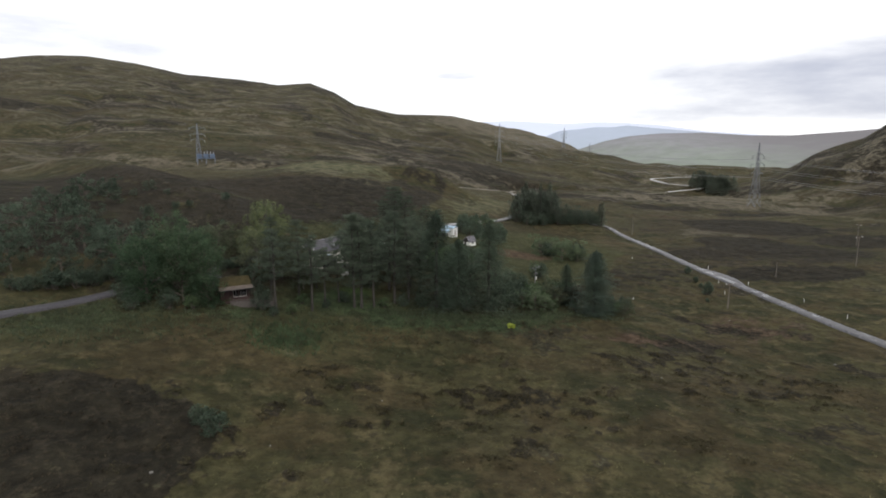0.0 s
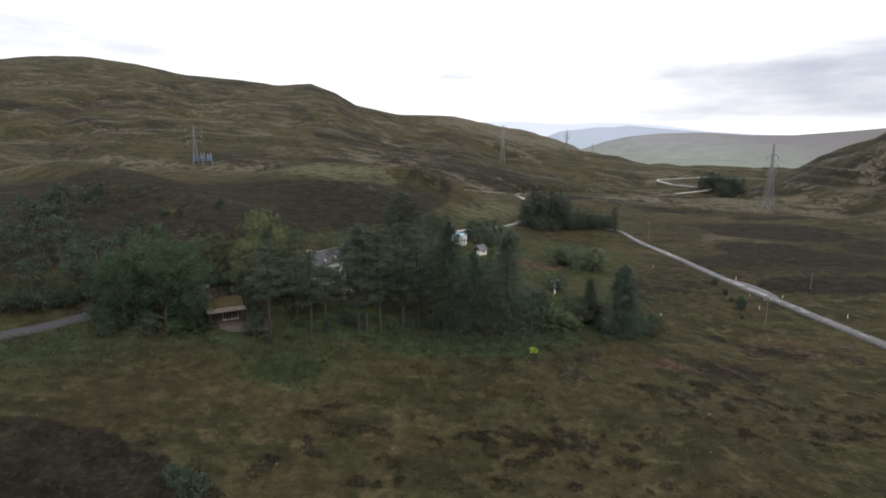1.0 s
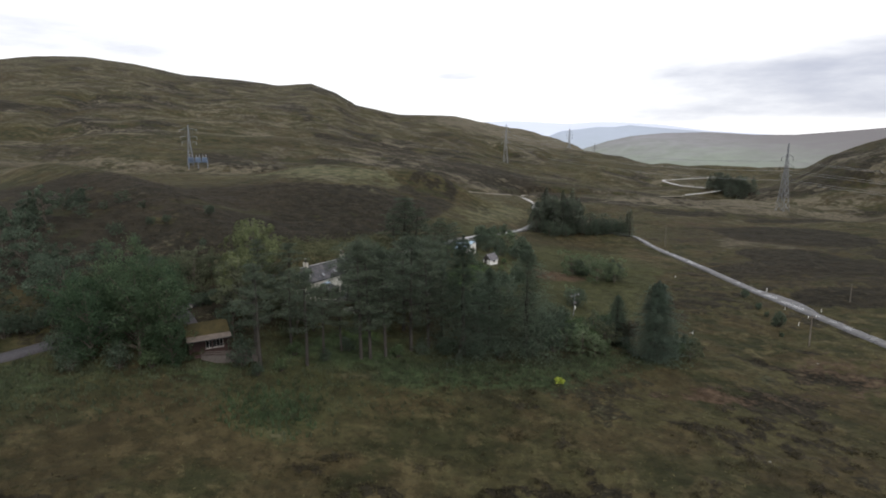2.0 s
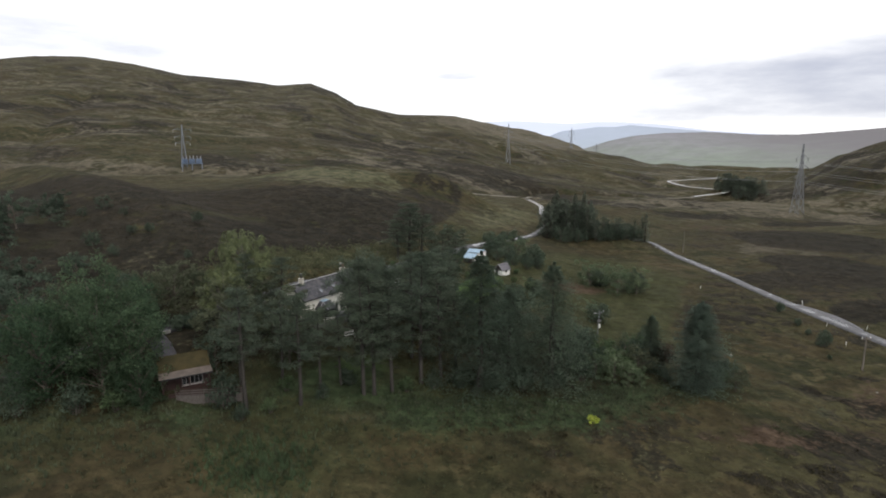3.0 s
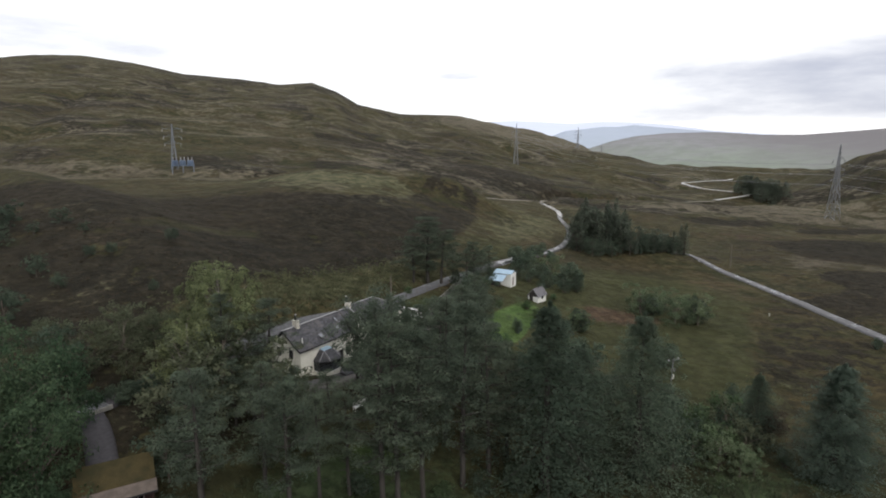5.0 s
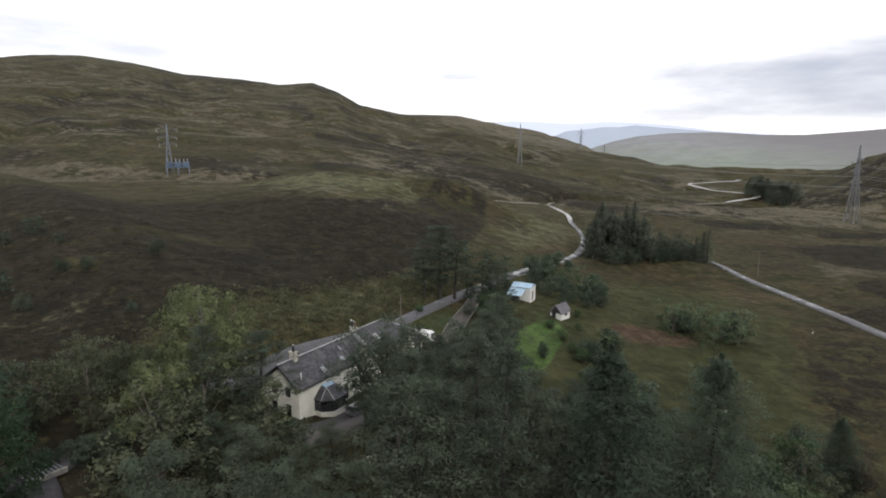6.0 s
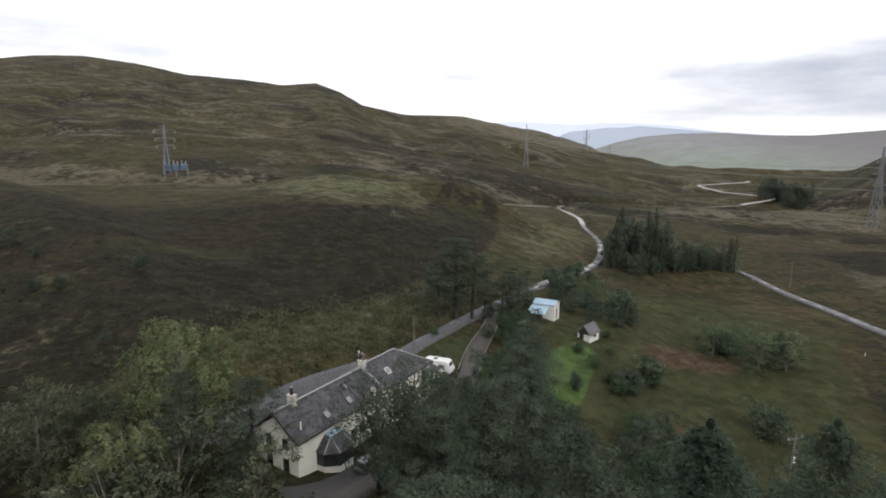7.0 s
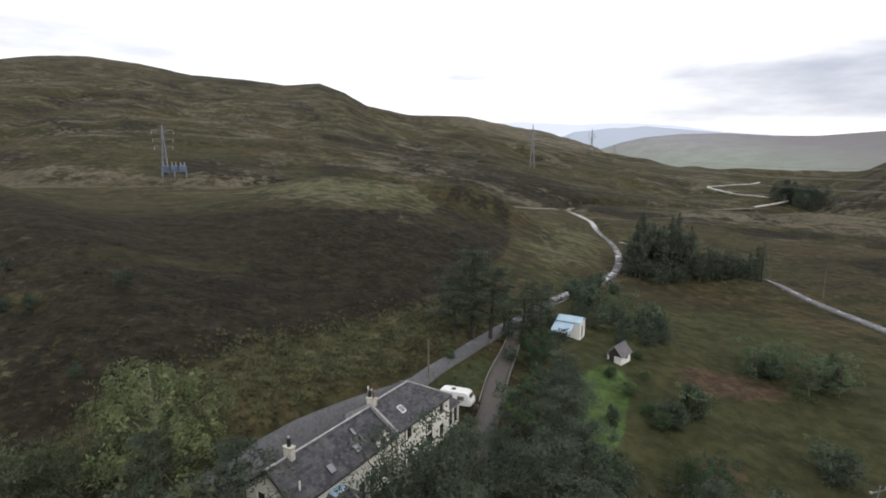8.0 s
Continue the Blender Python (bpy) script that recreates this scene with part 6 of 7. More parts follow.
    quads = [([apex[0], apex[2], eaves[1], eaves[0]], M_SLATE), ([apex[2], eaves[2], eaves[1]], M_SLATE), ([apex[2], apex[3], eaves[3], eaves[2]], M_SLATE),
             ([apex[3], eaves[4], eaves[3]], M_SLATE), ([apex[1], eaves[5], eaves[4], apex[3]], M_SLATE)]
    for pts, mm in quads:
        part("bay_roof", slab(bmesh.new(), pts, 0.06), mm, bay)
    part("bay_rooflight", slab(bmesh.new(), [(bx - 0.8, -w, 3.62), (bx + 0.8, -w, 3.62), (bx + 0.8, -w - 0.8, 3.5), (bx - 0.8, -w - 0.8, 3.5)], 0.05), M_TIN, bay, "pale glazed top of the bay roof")
    for p, q in ((apex[2], eaves[1]), (apex[2], eaves[2]), (apex[3], eaves[3]), (apex[3], eaves[4])):
        part("hip_cap", beam(bmesh.new(), Vector(p) + Vector((0, 0, 0.03)), Vector(q) + Vector((0, 0, 0.03)), 0.1), M_LEAD, bay)
    # sun porch at the far end
    px0, px1, py0, py1, pe = x2 - 0.2, x2 + 2.2, -3.1, -0.2, 3.0
    for m, ln, hs in ((pose(px0, py0, 0), px1 - px0, [(0.25, 0.9, 0.8, 1.8), (1.3, 0.9, 0.8, 1.8)]), (pose(px1, py0, 0, 0, 0, 90), py1 - py0, [(0.3, 0.9, 1.0, 1.8), (1.6, 0.9, 1.0, 1.8)])):
        part("porch_wall", placed(wall_panel(ln, pe, hs, 0.25), m), M_RENDER, top)
        for hh in hs:
            window_in(top, m, hh, 1, 2, set_back=0.08)
    part("porch_wall", placed(wall_panel(px1 - px0, pe, [], 0.25), pose(px1, py1, 0, 0, 0, 180)), M_RENDER, top)
    a, b = (px0, py0 - 0.2, pe), (px1 + 0.2, py0 - 0.2, pe)
    c, d = (px1 + 0.2, py1 + 0.2, pe), (px0, py1 + 0.2, pe)
    e, f = (px0, -1.65, pe + 1.2), (px1 - 0.9, -1.65, pe + 1.2)
    for pts in ([e, f, b, a], [f, c, b], [e, d, c, f]):
        part("porch_roof", slab(bmesh.new(), pts, 0.08), M_SLATE, top)
    part("aerial", beam(bmesh.new(), (13.9, 0.9, rg - 0.3), (13.9, 0.9, rg + 1.3), 0.12), M_WHITE, top)


build_cottage()


# ---- wooden cabin with its deck ----
def build_cabin():
    gx, gy = -39.6, 96.2
    top = thing("wooden_cabin", pose(gx, gy, floor_at(gx, gy) - 0.1, 0, 0, 32), "small dark red wooden cabin with a mossy roof and a deck", "cabin")
    L, D, H = 5.0, 4.0, 2.3
    front = pose(-L / 2, -D / 2, 0.35)
    holes = [(0.6, 0.0, 0.9, 1.95), (2.1, 0.2, 2.3, 1.75)]
    part("wall", placed(wall_panel(L, H, holes, 0.12, low=0.6), front), M_CABIN, top)
    window_in(top, front, holes[1], 5, 1, M_GREYPAINT, 0.04, M_GREYPAINT)
    part("door", placed(box(0.63, 1.47, 0.05, 0.09, 0.02, 1.93), front), M_CABIN, top, "dark red boarded cabin door")
    part("wall", placed(wall_panel(L, H, [], 0.12, low=0.6), pose(L / 2, D / 2, 0.35, 0, 0, 180)), M_CABIN, top)
    for s, rz in ((-1, -90), (1, 90)):
        part("gable_wall", placed(wall_panel(D - 0.26, H, [], 0.12, gable=1.1, low=0.6), pose(s * L / 2, -s * (D / 2 - 0.13), 0.35, 0, 0, rz)), M_CABIN, top)
    for k in range(12):
        z = 0.42 + k * 0.19
        part("board", placed(box(0, 0.58, -0.025, -0.004, z, z + 0.165), pose(-L / 2, -D / 2, 0)), M_CABIN, top)
    zr, ze = 3.85, 2.62
    for s in (-1, 1):
        part("roof", slab(bmesh.new(), [(-L / 2 - 0.3, 0, zr), (L / 2 + 0.3, 0, zr), (L / 2 + 0.3, s * (D / 2 + 0.25), ze), (-L / 2 - 0.3, s * (D / 2 + 0.25), ze)], 0.1), M_MOSS, top, "roof slope thick with yellow-green moss")
    part("porch_roof", slab(bmesh.new(), [(-L / 2 - 0.35, -D / 2 - 0.1, ze + 0.02), (L / 2 + 0.35, -D / 2 - 0.1, ze + 0.02), (L / 2 + 0.35, -D / 2 - 1.5, ze - 0.38), (-L / 2 - 0.35, -D / 2 - 1.5, ze - 0.38)], 0.09), M_FELT, top, "pale brown felt porch roof")
    part("fascia", box(-L / 2 - 0.36, L / 2 + 0.36, -D / 2 - 1.56, -D / 2 - 1.5, ze - 0.52, ze - 0.36), M_TRIM, top)
    for px in (-L / 2, 0.3, L / 2):
        part("porch_post", box(px - 0.06, px + 0.06, -D / 2 - 1.42, -D / 2 - 1.3, 0.4, ze - 0.42), M_CABIN, top)
    dm = pose(0.4, -D / 2 - 0.6, 0, 0, 0, -24)
    y0, y1, dl = -2.2, -0.3, 6.4
    deck = part("deck", placed(box(-0.9, dl, y0, y1, 0.24, 0.30), dm), M_DECK, top, "grey timber deck with a low dark rail")
    for k in range(11):
        y = y0 + 0.005 + k * 0.172
        part("plank", placed(box(-0.92, dl + 0.02, y, y + 0.155, 0.304, 0.335), dm), M_DECK, deck)
    for k in range(6):
        px = -0.85 + k * (dl + 0.8) / 5
        part("rail_post", placed(box(px - 0.05, px + 0.05, y0 - 0.02, y0 + 0.08, -0.9, 1.1), dm), M_DECK, deck)
    for z in (0.5, 0.78, 1.05):
        part("rail", placed(box(-0.95, dl + 0.05, y0 - 0.05, y0 - 0.022, z, z + 0.09), dm), M_CABIN, deck)
    part("skirt", placed(box(-0.9, dl, y0, y0 + 0.04, -0.7, 0.235), dm), M_DECK, deck, "pale grey boards below the deck")
    y0, y1 = -D / 2 - 2.3, -D / 2
    part("step", box(-L / 2 + 0.5, -L / 2 + 1.55, y0 + 0.6, y1 - 0.02, -0.2, 0.18, 0.02), M_CABIN, top)


build_cabin()


# ---- garden sheds ----
def build_blue_shed():
    gx, gy = -0.9, 176.0
    top = thing("garden_shed", pose(gx, gy, floor_at(gx, gy) - 0.1, 0, 0, -28), "white shed with a pale blue sheet roof and a lean-to", "shed")
    L, D = 3.9, 3.0
    for m, ln, hs in ((pose(-L / 2, -D / 2, 0), L, []), (pose(L / 2, D / 2, 0, 0, 0, 180), L, []), (pose(L / 2, -D / 2 + 0.11, 0, 0, 0, 90), D - 0.22, [(0.9, 0.0, 0.9, 1.9)])):
        part("wall", placed(wall_panel(ln, 2.7, hs, 0.1, low=0.8), m), M_WHITE, top)
    part("wall", placed(wall_panel(D - 0.22, 2.7, [], 0.1, low=0.8), pose(-L / 2, D / 2 - 0.11, 0, 0, 0, -90)), M_WHITE, top)
    part("door", box(L / 2 - 0.06, L / 2 - 0.02, -0.75, 0.15, 0.02, 1.88), M_RUST, top, "rust-brown shed door")
    for s, z1 in ((-1, 2.72), (1, 2.72)):
        part("roof", slab(bmesh.new(), [(-L / 2 - 0.2, 0, 3.35), (L / 2 + 0.2, 0, 3.35), (L / 2 + 0.2, s * (D / 2 + 0.2), z1), (-L / 2 - 0.2, s * (D / 2 + 0.2), z1)], 0.05), M_TIN, top, "pale blue corrugated roof sheet")
    for k in range(18):
        x = -L / 2 - 0.15 + k * (L + 0.3) / 17
        part("roof_rib", beam(bmesh.new(), (x, -0.02, 3.37), (x, -D / 2 - 0.18, 2.74), 0.035), M_TIN, top)
    lean = part("lean_to", slab(bmesh.new(), [(-L / 2 - 0.3, -D / 2 - 0.05, 2.5), (L / 2 - 0.9, -D / 2 - 0.05, 2.5), (L / 2 - 0.9, -D / 2 - 2.6, 1.55), (-L / 2 - 0.3, -D / 2 - 2.6, 1.55)], 0.05), M_TIN, top, "pale blue lean-to roof")
    for px in (-L / 2 + 0.1, 0.0, L / 2 - 1.5):
        part("post", box(px - 0.05, px + 0.05, -D / 2 - 2.2, -D / 2 - 2.1, -0.6, 1.62), M_POLE, lean)
    # dark panel added for the shade inside the open lean-to
    part("side_panel", box(-L / 2 + 0.2, L / 2 - 1.6, -D / 2 - 2.08, -D / 2 - 2.04, 0.0, 1.3), M_TRIM, lean, "dark panel standing in for the lean-to's shaded opening")


def build_hut():
    gx, gy = 5.2, 168.6
    top = thing("garden_hut", pose(gx, gy, floor_at(gx, gy) - 0.05, 0, 0, 50), "small white garden hut with a steep striped grey roof", "shed")
    L, D, H = 3.3, 2.3, 1.25
    for m, ln, hs, g in ((pose(-L / 2, -D / 2, 0), L, [(1.4, 0.45, 0.9, 0.6)], 0), (pose(L / 2, D / 2, 0, 0, 0, 180), L, [], 0),
                         (pose(L / 2, -D / 2 + 0.09, 0, 0, 0, 90), D - 0.18, [], 1.3), (pose(-L / 2, D / 2 - 0.09, 0, 0, 0, -90), D - 0.18, [(0.2, 0.0, 0.85, 1.22)], 1.3)):
        part("wall", placed(wall_panel(ln, H, hs, 0.08, gable=g, low=0.5), m), M_WHITE, top)
    window_in(top, pose(-L / 2, -D / 2, 0), (1.4, 0.45, 0.9, 0.6), 2, 1, set_back=0.02)
    part("door", box(-L / 2 + 0.02, -L / 2 + 0.06, 0.0, 0.82, 0.02, 1.2), M_TRIM, top, "dark hut door")
    for x in (-L / 2 - 0.035, L / 2 + 0.01):
        bm = bmesh.new()
        f = bm.faces.new([bm.verts.new(v) for v in ((x, -D / 2 + 0.1, H - 0.1), (x, D / 2 - 0.1, H - 0.1), (x, D / 2 - 0.1, H), (x, 0, 2.5), (x, -D / 2 + 0.1, H))])
        out = bmesh.ops.extrude_face_region(bm, geom=[f])
        bmesh.ops.translate(bm, vec=(0.025, 0, 0), verts=[v for v in out["geom"] if isinstance(v, bmesh.types.BMVert)])
        part("gable_boarding", bm, M_DARKBOARD, top, "dark boarding in the gable")
    for s in (-1, 1):
        rf = part("roof", slab(bmesh.new(), [(-L / 2 - 0.2, 0, 2.68), (L / 2 + 0.2, 0, 2.68), (L / 2 + 0.2, s * 1.4, 1.1), (-L / 2 - 0.2, s * 1.4, 1.1)], 0.06), M_FELTGREY, top, "grey felt roof with pale battens")
        for k in range(6):
            x = -L / 2 - 0.1 + k * (L + 0.2) / 5
            part("batten", beam(bmesh.new(), (x, s * 0.02, 2.71), (x, s * 1.39, 1.14), 0.1), M_LEAD, rf)


build_blue_shed()
build_hut()


# ---- vehicles ----
def wheel(parent, x, y, r, w):
    bm = bmesh.new()
    bmesh.ops.create_cone(bm, cap_ends=True, segments=18, radius1=r, radius2=r, depth=w, matrix=pose(x, y, r, 90, 0, 0))
    bmesh.ops.bevel(bm, geom=[e for e in bm.edges if len(e.link_faces) == 2 and any(len(f.verts) > 4 for f in e.link_faces)], offset=0.03, segments=2, affect="EDGES")
    wh = part("wheel", bm, M_TYRE, parent)
    bm = bmesh.new()
    bmesh.ops.create_cone(bm, cap_ends=True, segments=14, radius1=r * 0.6, radius2=r * 0.55, depth=w + 0.03, matrix=pose(x, y, r, 90, 0, 0))
    part("rim", bm, M_LEAD, wh)


def loft(rows, half):
    """A closed body from a side outline: rows of (x, z low, z high, half-width low, half-width high)."""
    bm = bmesh.new()
    rings = []
    for x, z0, z1, a, b in rows:
        zm = z0 + (z1 - z0) * 0.55
        rings.append([bm.verts.new(v) for v in ((x, -a, z0), (x, -half(a, b), zm), (x, -b, z1 - 0.04), (x, -b * 0.86, z1), (x, b * 0.86, z1), (x, b, z1 - 0.04), (x, half(a, b), zm), (x, a, z0))])
    for r, q in zip(rings, rings[1:]):
        for i in range(8):
            j = (i + 1) % 8
            bm.faces.new((r[i], r[j], q[j], q[i]))
    bm.faces.new(rings[0])
    bm.faces.new(list(reversed(rings[-1])))
    return bm


def build_car():
    gx, gy = -25.5, 125.2
    top = thing("parked_car", pose(gx, gy, floor_at(gx, gy) + 0.02, 0, 0, 52) @ Matrix.Scale(0.92, 4), "small silver-grey hatchback parked on the cottage drive", "car")
    body = [(-1.95, 0.45, 0.80, 0.68, 0.66), (-1.85, 0.28, 0.92, 0.80, 0.78), (-1.2, 0.22, 0.95, 0.84, 0.82), (0.6, 0.22, 0.93, 0.84, 0.82), (1.5, 0.24, 0.85, 0.82, 0.76), (1.95, 0.40, 0.66, 0.66, 0.62)]
    part("body", loft(body, lambda a, b: max(a, b) + 0.02), M_CARPAINT, top)
    cabin = [(-1.78, 0.90, 1.02, 0.74, 0.66), (-1.5, 0.9, 1.40, 0.76, 0.60), (-1.1, 0.9, 1.47, 0.77, 0.60), (0.0, 0.9, 1.46, 0.77, 0.60), (0.35, 0.9, 1.36, 0.76, 0.60), (1.0, 0.88, 0.94, 0.74, 0.68)]
    part("glasshouse", loft(cabin, lambda a, b: (a + b) / 2 + 0.01), M_GLASS, top, "dark car windows")
    part("roof_panel", loft([(-1.5, 1.405, 1.43, 0.6, 0.55), (-1.1, 1.475, 1.50, 0.61, 0.56), (0.0, 1.465, 1.49, 0.61, 0.56), (0.3, 1.38, 1.40, 0.6, 0.54)], lambda a, b: a), M_CARPAINT, top)
    for s in (-1, 1):
        for xa, xb, za, zb in ((-1.74, -1.48, 0.95, 1.42), (-0.55, -0.5, 0.95, 1.46), (0.34, 0.95, 1.38, 0.93)):
            part("pillar", beam(bmesh.new(), (xa, s * 0.775, za), (xb, s * 0.61, zb), 0.07), M_CARPAINT, top)
        for x in (-1.2, 1.22):
            wheel(top, x, s * 0.76, 0.31, 0.19)
        part("headlight", box(1.72, 1.9, s * 0.62 - 0.12, s * 0.62 + 0.12, 0.62, 0.74, 0.02), M_WHITE, top)
        part("tail_light", box(-1.93, -1.84, s * 0.64 - 0.07, s * 0.64 + 0.07, 0.70, 0.95, 0.02), M_RUST, top, "red tail light")
        part("door_mirror", box(0.55, 0.67, s * 0.92 - 0.08, s * 0.92 + 0.08, 0.93, 1.05, 0.02), M_CARPAINT, top)
    part("bumper", box(-2.0, -1.88, -0.72, 0.72, 0.36, 0.56, 0.04), M_TRIM, top)


def build_caravan():
    gx, gy = -19.9, 148.4
    top = thing("caravan", pose(gx, gy, floor_at(gx, gy) - 0.2, 0, 0, -20) @ Matrix.Scale(0.76, 4), "white touring caravan parked beside the drive", "caravan")
    rows = [(-2.7, 0.75, 1.9, 1.0, 0.95), (-2.55, 0.55, 2.45, 1.08, 1.0), (-2.0, 0.5, 2.58, 1.1, 1.02), (1.6, 0.5, 2.58, 1.1, 1.02), (2.1, 0.5, 2.4, 1.08, 1.0), (2.55, 0.55, 1.6, 1.04, 0.96), (2.75, 0.7, 1.2, 0.95, 0.9)]
    part("shell", loft(rows, lambda a, b: (a + b) / 2 + 0.02), M_VAN, top)
    for s in (-1, 1):
        for x0, x1 in ((-1.9, -0.8), (0.4, 1.5)):
            part("window", box(x0, x1, s * 1.085 - 0.02, s * 1.085 + 0.02, 1.3, 1.95, 0.01), M_GLASS, top, "dark tinted caravan window")
        wheel(top, -0.1, s * 0.98, 0.32, 0.18)
    m = pose(2.37, 0, 1.98, 0, 61, 0)
    part("window", placed(box(-0.28, 0.28, -0.75, 0.75, 0.0, 0.03, 0.01), m), M_TRIM, top, "dark front window of the caravan")
    part("roof_hatch", box(-0.9, -0.2, -0.35, 0.35, 2.58, 2.66, 0.03), M_TRIM, top, "dark roof hatch")
    part("roof_hatch", box(0.9, 1.3, -0.25, 0.25, 2.58, 2.64, 0.03), M_VAN, top)
    part("tow_bar", beam(bmesh.new(), (2.6, 0, 0.5), (3.7, 0, 0.42), 0.09), M_STEEL, top)
    part("jockey_wheel", beam(bmesh.new(), (3.5, 0.06, 0.02), (3.5, 0.06, 0.75), 0.07, 8), M_STEEL, top)


build_car()
build_caravan()


# ---- pylons, poles and wires ----
def pylon(x, y, h, turn, base, arms, metal, label, thick=0.3, name="electricity_pylon", glass=None):
    top = thing(name, pose(x, y, floor_at(x, y) - 0.4, 0, 0, turn), label, "pylon")
    waist = 0.62

    def half(s):
        if s < waist:
            return base + (base * 0.30 - base) * s / waist
        return base * 0.30 + (base * 0.06 - base * 0.30) * (s - waist) / (1 - waist)

    levels = [0, 0.17, 0.31, 0.43, 0.53, waist, 0.70, 0.78, 0.86, 0.93, 1.0]
    corner = ((-1, -1), (1, -1), (1, 1), (-1, 1))
    for cx, cy in corner:
        vs, fs = [], []
        tube(vs, fs, [(cx * half(a), cy * half(a), a * h) for a in levels], [thick * 0.55] * len(levels), 4)
        link_mesh("leg", vs, fs, metal, top)
    for k in range(4):
        (ax, ay), (bx, by) = corner[k], corner[(k + 1) % 4]
        bm = bmesh.new()
        for a, b in zip(levels, levels[1:]):
            p, q = half(a), half(b)
            beam(bm, (ax * p, ay * p, a * h), (bx * q, by * q, b * h), thick * 0.55)
            beam(bm, (bx * p, by * p, a * h), (ax * q, ay * q, b * h), thick * 0.55)
            beam(bm, (ax * q, ay * q, b * h), (bx * q, by * q, b * h), thick * 0.5)
        tagged(part("bracing", bm, metal, top), kind="stuff")
    tips = []
    for s, reach in arms:
        for side in (-1, 1):
            bm, w = bmesh.new(), half(s)
            for cy in (-1, 1):
                beam(bm, (side * w, cy * w, s * h), (side * reach, 0, s * h + 0.2), thick * 0.6)
                beam(bm, (side * half(s + 0.05), cy * half(s + 0.05), (s + 0.05) * h), (side * reach, 0, s * h + 0.2), thick * 0.5)
            arm = tagged(part("crossarm", bm, metal, top), kind="stuff")
            part("insulator", beam(bmesh.new(), (side * reach, 0, s * h + 0.1), (side * reach, 0, s * h - 0.055 * h), thick * 0.8, 6), glass or M_TRIM, arm)
            tips.append(top.matrix_basis @ Vector((side * reach, 0, s * h - 0.055 * h)))
    return tips


def wire(a, b, sag, r=0.05):
    vs, fs = [], []
    pts = [a.lerp(b, t) - Vector((0, 0, sag * 4 * t * (1 - t))) for t in [k / 16 for k in range(17)]]
    tube(vs, fs, pts, [r] * 17, 4)
    return tagged(link_mesh("power_line", vs, fs, M_WIRE), "thin aluminium power line between pylons", "power line", "power lines")


BIG = ((0.52, 5.6), (0.66, 6.4), (0.80, 5.2))
LINE = [(356, 60), (199, 368.5), (58, 709), (236, 1206), (387, 1600), (520, 1960)]
tips = []
for k, (x, y) in enumerate(LINE):
    n = LINE[min(k + 1, len(LINE) - 1)]
    p = LINE[max(k - 1, 0)]
    turn = math.degrees(math.atan2(n[1] - p[1], n[0] - p[0])) - 90
    hgt = 47 if k == 2 else 41.5
    tips.append(pylon(x, y, hgt, turn, 2.7, BIG, M_STEEL, "tall grey lattice steel electricity pylon on the moor", (0.26, 0.26, 0.42, 0.55, 0.55, 0.55)[k]))
for a, b in zip(tips[:3], tips[1:3]):
    for p, q in zip(a, b):
        wire(p, q, 9.0)
for p, q in zip(tips[2], tips[3]):
    wire(p, q, 12.0, 0.07)
SMALL = ((0.57, 3.5), (0.71, 3.9), (0.88, 4.2))
pylon(-146.5, 320, 21.5, 22, 1.5, SMALL, M_PALESTEEL, "pale grey lattice pylon with short crossarms on the moor", 0.21, glass=M_LEAD)


def build_switchgear():
    gx, gy = -141.3, 317.5
    top = thing("switchgear", pose(gx, gy, floor_at(gx, gy) - 0.2, 0, 0, 22), "blue-grey steel switchgear frame at the pylon foot", "switchgear")
    for y in (-1.5, 1.5):
        part("beam", box(-5.0, 5.0, y - 0.16, y + 0.16, 3.0, 3.35, 0.04), M_BLUESTEEL, top)
    for x in (-4.6, 0.0, 4.6):
        part("beam", box(x - 0.16, x + 0.16, -1.34, 1.34, 3.02, 3.33, 0.04), M_BLUESTEEL, top)
        for y in (-1.5, 1.5):
            part("leg", box(x - 0.16, x + 0.16, y - 0.16, y + 0.16, -0.6, 3.0, 0.03), M_PALESTEEL, top)
        bm = bmesh.new()
        for z0, z1, y0, y1 in ((0.2, 2.8, -1.5, 1.5), (2.8, 0.2, -1.5, 1.5)):
            beam(bm, (x, y0, z0), (x, y1, z1), 0.12)
        part("brace", bm, M_PALESTEEL, top)
    for k in range(3):
        x = -3.3 + 3.3 * k
        tank = part("tank", box(x - 1.35, x + 1.35, -1.15, 1.15, 3.36, 5.6, 0.25), M_BLUESTEEL, top, "blue-grey transformer tank")
        for q in range(5):
            part("cooling_fin", box(x - 1.1 + q * 0.5, x - 0.98 + q * 0.5, -1.5, -1.16, 3.6, 5.2, 0.02), M_BLUESTEEL, tank)
        for q in (-0.7, 0.7):
            part("insulator", beam(bmesh.new(), (x + q, 0, 5.6), (x + q + 0.15 * q, -0.25, 7.0), 0.34, 8), M_LEAD, tank)
    part("conservator", placed(beam(bmesh.new(), (-4.4, 0.4, 6.4), (-2.2, 0.4, 6.4), 0.9, 10), Matrix()), M_TRIM, top, "dark oil conservator on top of the tanks")


build_switchgear()


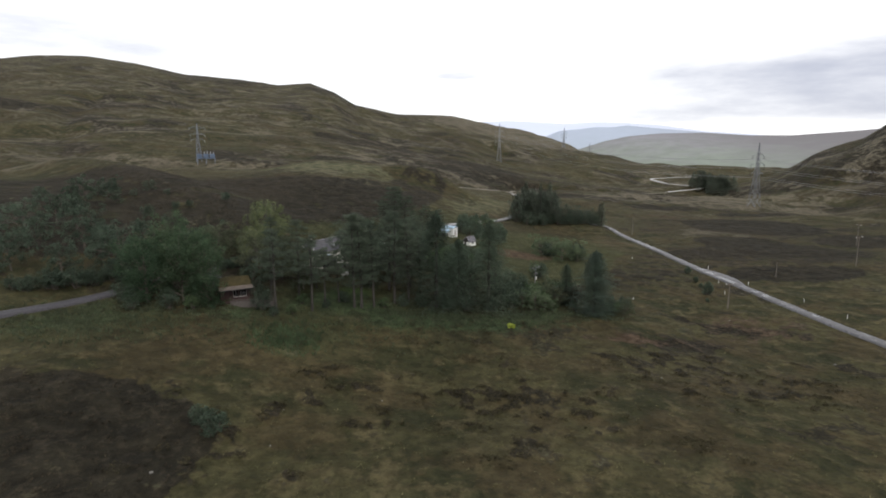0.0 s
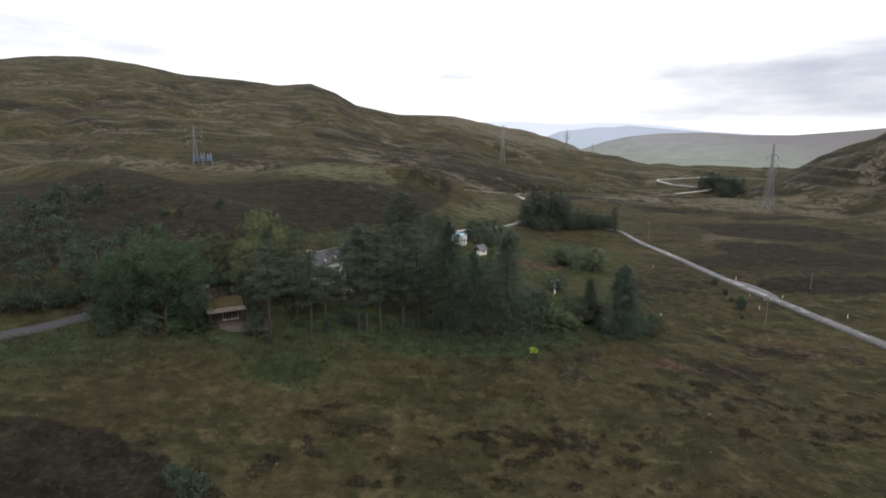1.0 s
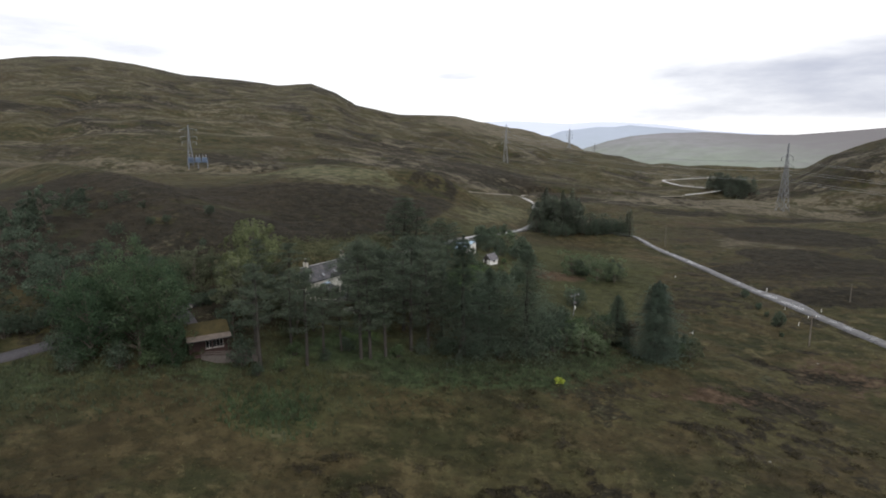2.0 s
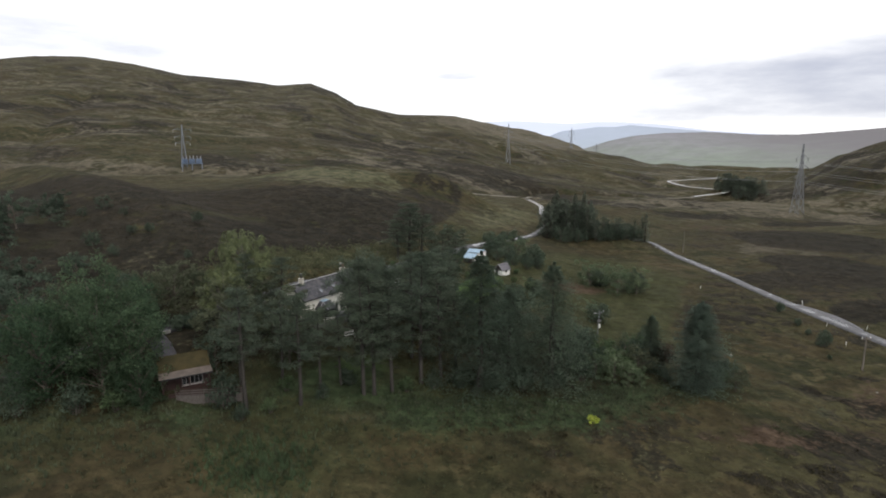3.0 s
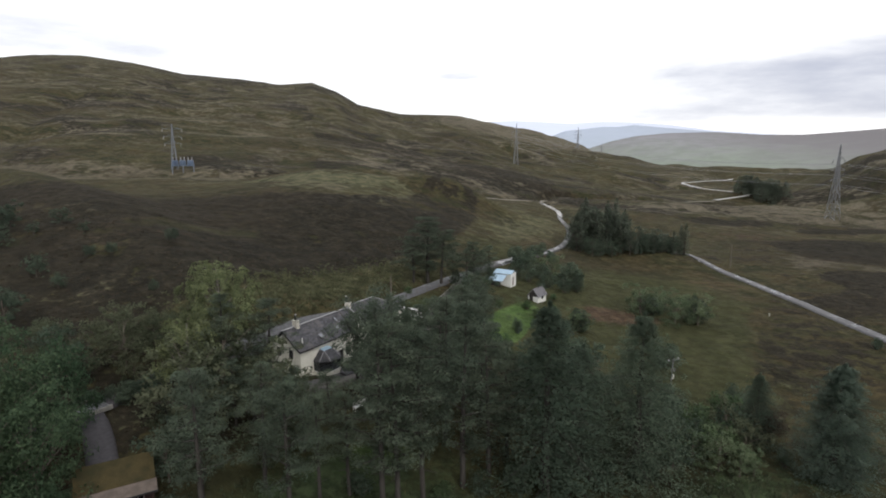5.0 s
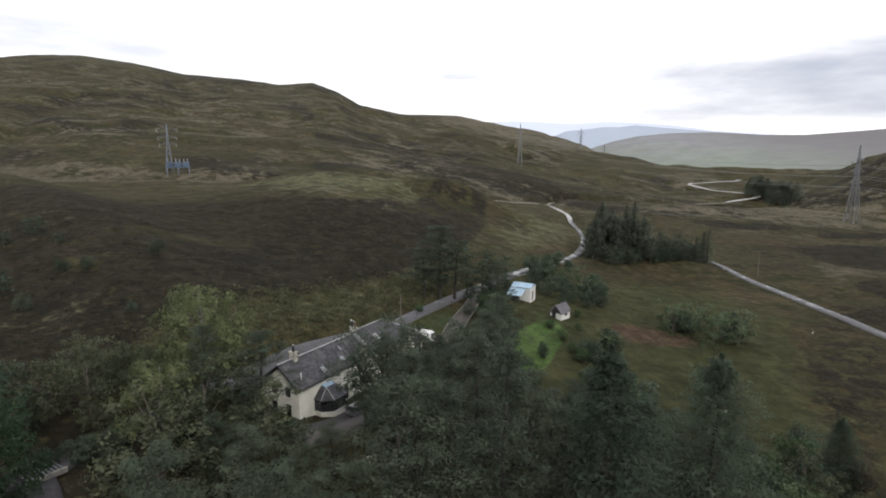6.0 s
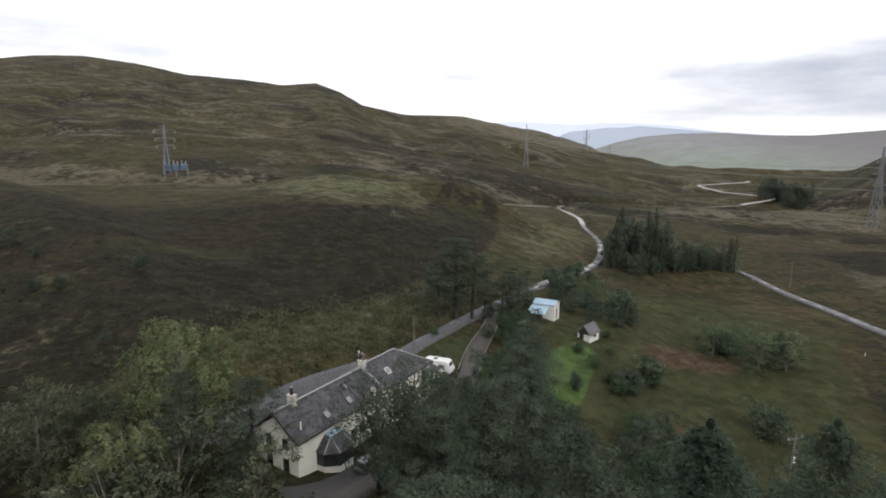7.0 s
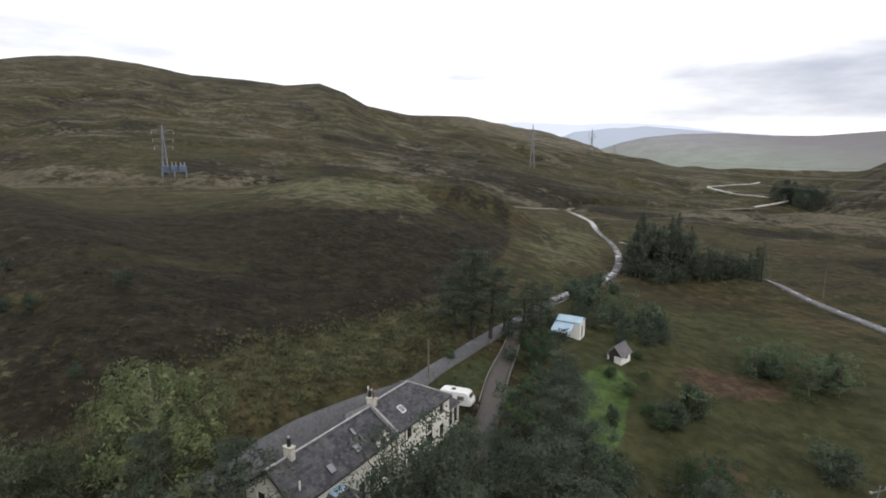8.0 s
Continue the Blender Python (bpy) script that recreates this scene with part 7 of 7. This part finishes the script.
def pole(x, y, h, label, tee=0.0, r=0.14, material=None, name="utility_pole", lean=0.0):
    top = thing(name, pose(x, y, floor_at(x, y) - 0.3, lean, lean * 0.6, 15), label, "pole")
    bm = bmesh.new()
    bmesh.ops.create_cone(bm, cap_ends=True, segments=10, radius1=r, radius2=r * 0.7, depth=h + 0.3, matrix=pose(0, 0, (h + 0.3) / 2))
    part("shaft", bm, material or M_POLE, top)
    if tee:
        part("crossarm", box(-tee, tee, -0.07, 0.07, h - 0.25, h - 0.1, 0.02), M_POLE, top)
        for s in (-1, 0, 1):
            part("insulator", beam(bmesh.new(), (s * tee * 0.9, 0, h - 0.1), (s * tee * 0.9, 0, h + 0.15), 0.1, 8), M_WHITE, top)
    return top


pole(121.7, 165.5, 9.2, "grey timber pole with a crossarm on the moor", 1.3)
pole(64.6, 126.4, 6.2, "pale timber pole with a crossarm beside the single-track road", 1.0)
pole(-23.6, 152.4, 5.4, "grey timber pole beside the lane")
pole(90.5, 152.6, 4.2, "short pale timber pole on the moor", 0, 0.1)
pole(74.4, 228, 7.5, "grey timber pole beside the single-track road")
pole(150, 205, 8.0, "grey timber pole with a crossarm on the moor", 1.1)
box_pole = pole(20.65, 135.4, 5.2, "thin steel mast carrying weather instruments on the rough grass", 0, 0.09, M_STEEL, name="weather_mast", lean=2.0)
part("crossarm", beam(bmesh.new(), (-0.75, 0.1, 4.75), (0.75, -0.1, 5.05), 0.07), M_STEEL, box_pole)
part("instrument", box(-0.95, -0.7, 0.0, 0.2, 4.7, 4.95, 0.04), M_LEAD, box_pole)
part("instrument", box(0.65, 0.85, -0.2, 0.0, 5.0, 5.35, 0.04), M_LEAD, box_pole)
part("equipment_box", box(0.05, 0.38, -0.17, 0.17, 1.9, 2.6, 0.04), M_WHITE, box_pole)
part("solar_panel", placed(box(-0.4, 0.4, -0.02, 0.02, -0.25, 0.25, 0.01), pose(0, -0.2, 3.4, -35)), M_TRIM, box_pole, "dark tilted solar panel")


def marker(x, y, h=1.1, material=None, label="short white marker post beside the road", name="marker_post"):
    ob = part(name, box(-0.045, 0.045, -0.04, 0.04, -0.3, h * 0.85, 0.012), material or M_WHITE, None)
    ob.matrix_basis = pose(x, y, floor_at(x, y), rng.uniform(-3, 3), rng.uniform(-3, 3), rng.uniform(0, 90))
    return tagged(ob, label, "post", "marker posts" if name == "marker_post" else "fence posts")


for x, y, h in ((76.5, 163, 1.4), (79.5, 146, 1.1), (84.5, 130, 1.2), (72.5, 148, 0.9), (69, 137, 0.9), (86.5, 118, 1.1), (66.3, 232, 1.0), (58, 176, 0.7), (44, 131, 0.6)):
    marker(x, y, h)
fence_line = spline([(-33, 143), (-27.5, 151.5), (-20.5, 163), (-14, 174), (-6.5, 187)], 3.2)
for x, y in fence_line:
    marker(x + 2.9, y - 1.4, 1.15, M_POLE, "weathered timber fence post beside the lane", "fence_post")

def edging(offset):
    """Low pale stone edging along the driveway."""
    line = DRIVE[2:13]
    t = np.gradient(line, axis=0)
    t /= np.linalg.norm(t, axis=1)[:, None]
    p = line + np.column_stack([-t[:, 1], t[:, 0]]) * (offset * np.linspace(0.95, 1.35, len(line)))[:, None]
    bm = bmesh.new()
    for a, b in zip(p, p[1:]):
        beam(bm, (*a, float(land(a[0], a[1])) + 0.16), (*b, float(land(b[0], b[1])) + 0.14), 0.12)
    return tagged(part("kerb", bm, M_STONE, None), "pale stone edging of the driveway", "kerb", kind="structure")


edging(1.1)
edging(-1.1)


def build_bench():
    gx, gy = -22.5, 113.0
    top = thing("garden_bench", pose(gx, gy, floor_at(gx, gy), 0, 0, 40), "white painted garden bench on the grass", "bench")
    for k in range(3):
        part("slat", box(-0.8, 0.8, -0.25 + 0.17 * k, -0.11 + 0.17 * k, 0.42, 0.46), M_WHITE, top)
        part("backrest_slat", box(-0.8, 0.8, 0.27, 0.30, 0.55 + 0.14 * k, 0.65 + 0.14 * k), M_WHITE, top)
    for x in (-0.75, 0.75):
        for y, z in ((-0.22, 0.42), (0.25, 0.95)):
            part("leg", box(x - 0.04, x + 0.04, y - 0.03, y + 0.03, -0.1, z), M_WHITE, top)


build_bench()


def build_cattle_grid():
    gx, gy = -49.3, 107.6
    top = thing("cattle_grid", pose(gx, gy, float(land(gx, gy)) + 0.16, 0, 0, 59), "steel cattle grid set in the narrow lane", "cattle grid")
    # solid near-black block paints the shade between the bars
    part("pit", box(-1.35, 1.35, -1.5, 1.5, -0.4, -0.02), M_TRIM, top, "dark block standing in for the shaded hollow below the bars")
    for y in (-1.56, 1.56):
        part("curb", box(-1.5, 1.5, y - 0.12, y + 0.12, -0.4, 0.06, 0.02), M_STONE, top)
    for k in range(9):
        x = -1.2 + 0.3 * k
        part("bar", beam(bmesh.new(), (x, -1.44, 0.03), (x, 1.44, 0.03), 0.13, 8), M_STEEL, top)


build_cattle_grid()


def stone(x, y, size, seed):
    """A weathered boulder, part sunk in the turf."""
    g = np.random.default_rng(seed)
    bm = bmesh.new()
    bmesh.ops.create_icosphere(bm, subdivisions=2, radius=size)
    for v in bm.verts:
        v.co *= 1 + g.uniform(-0.16, 0.16)
        v.co.z *= 0.62
    ob = part("boulder", bm, M_PALESTONE, None)
    ob.matrix_basis = pose(x, y, floor_at(x, y) + size * 0.22, 0, 0, g.uniform(0, 360))
    return tagged(ob, "small pale boulder lying in the rough grass", "boulder", "boulders on the moor")


M_PALESTONE = weathered("pale_lichened_stone", (0.22, 0.21, 0.19), (0.13, 0.125, 0.115), 3.0, 0.9, 0.2, 0.02)
for k, (x, y, size) in enumerate([(-30.3, 50.4, 0.30), (-21.2, 64.5, 0.20), (67.5, 93.5, 0.30), (-20.6, 57.5, 0.16), (43.9, 131.6, 0.35), (61.0, 118.0, 0.25), (-9.5, 70.2, 0.18), (33.5, 84.0, 0.22)]):
    stone(x, y, 0.7 * size, 300 + k)
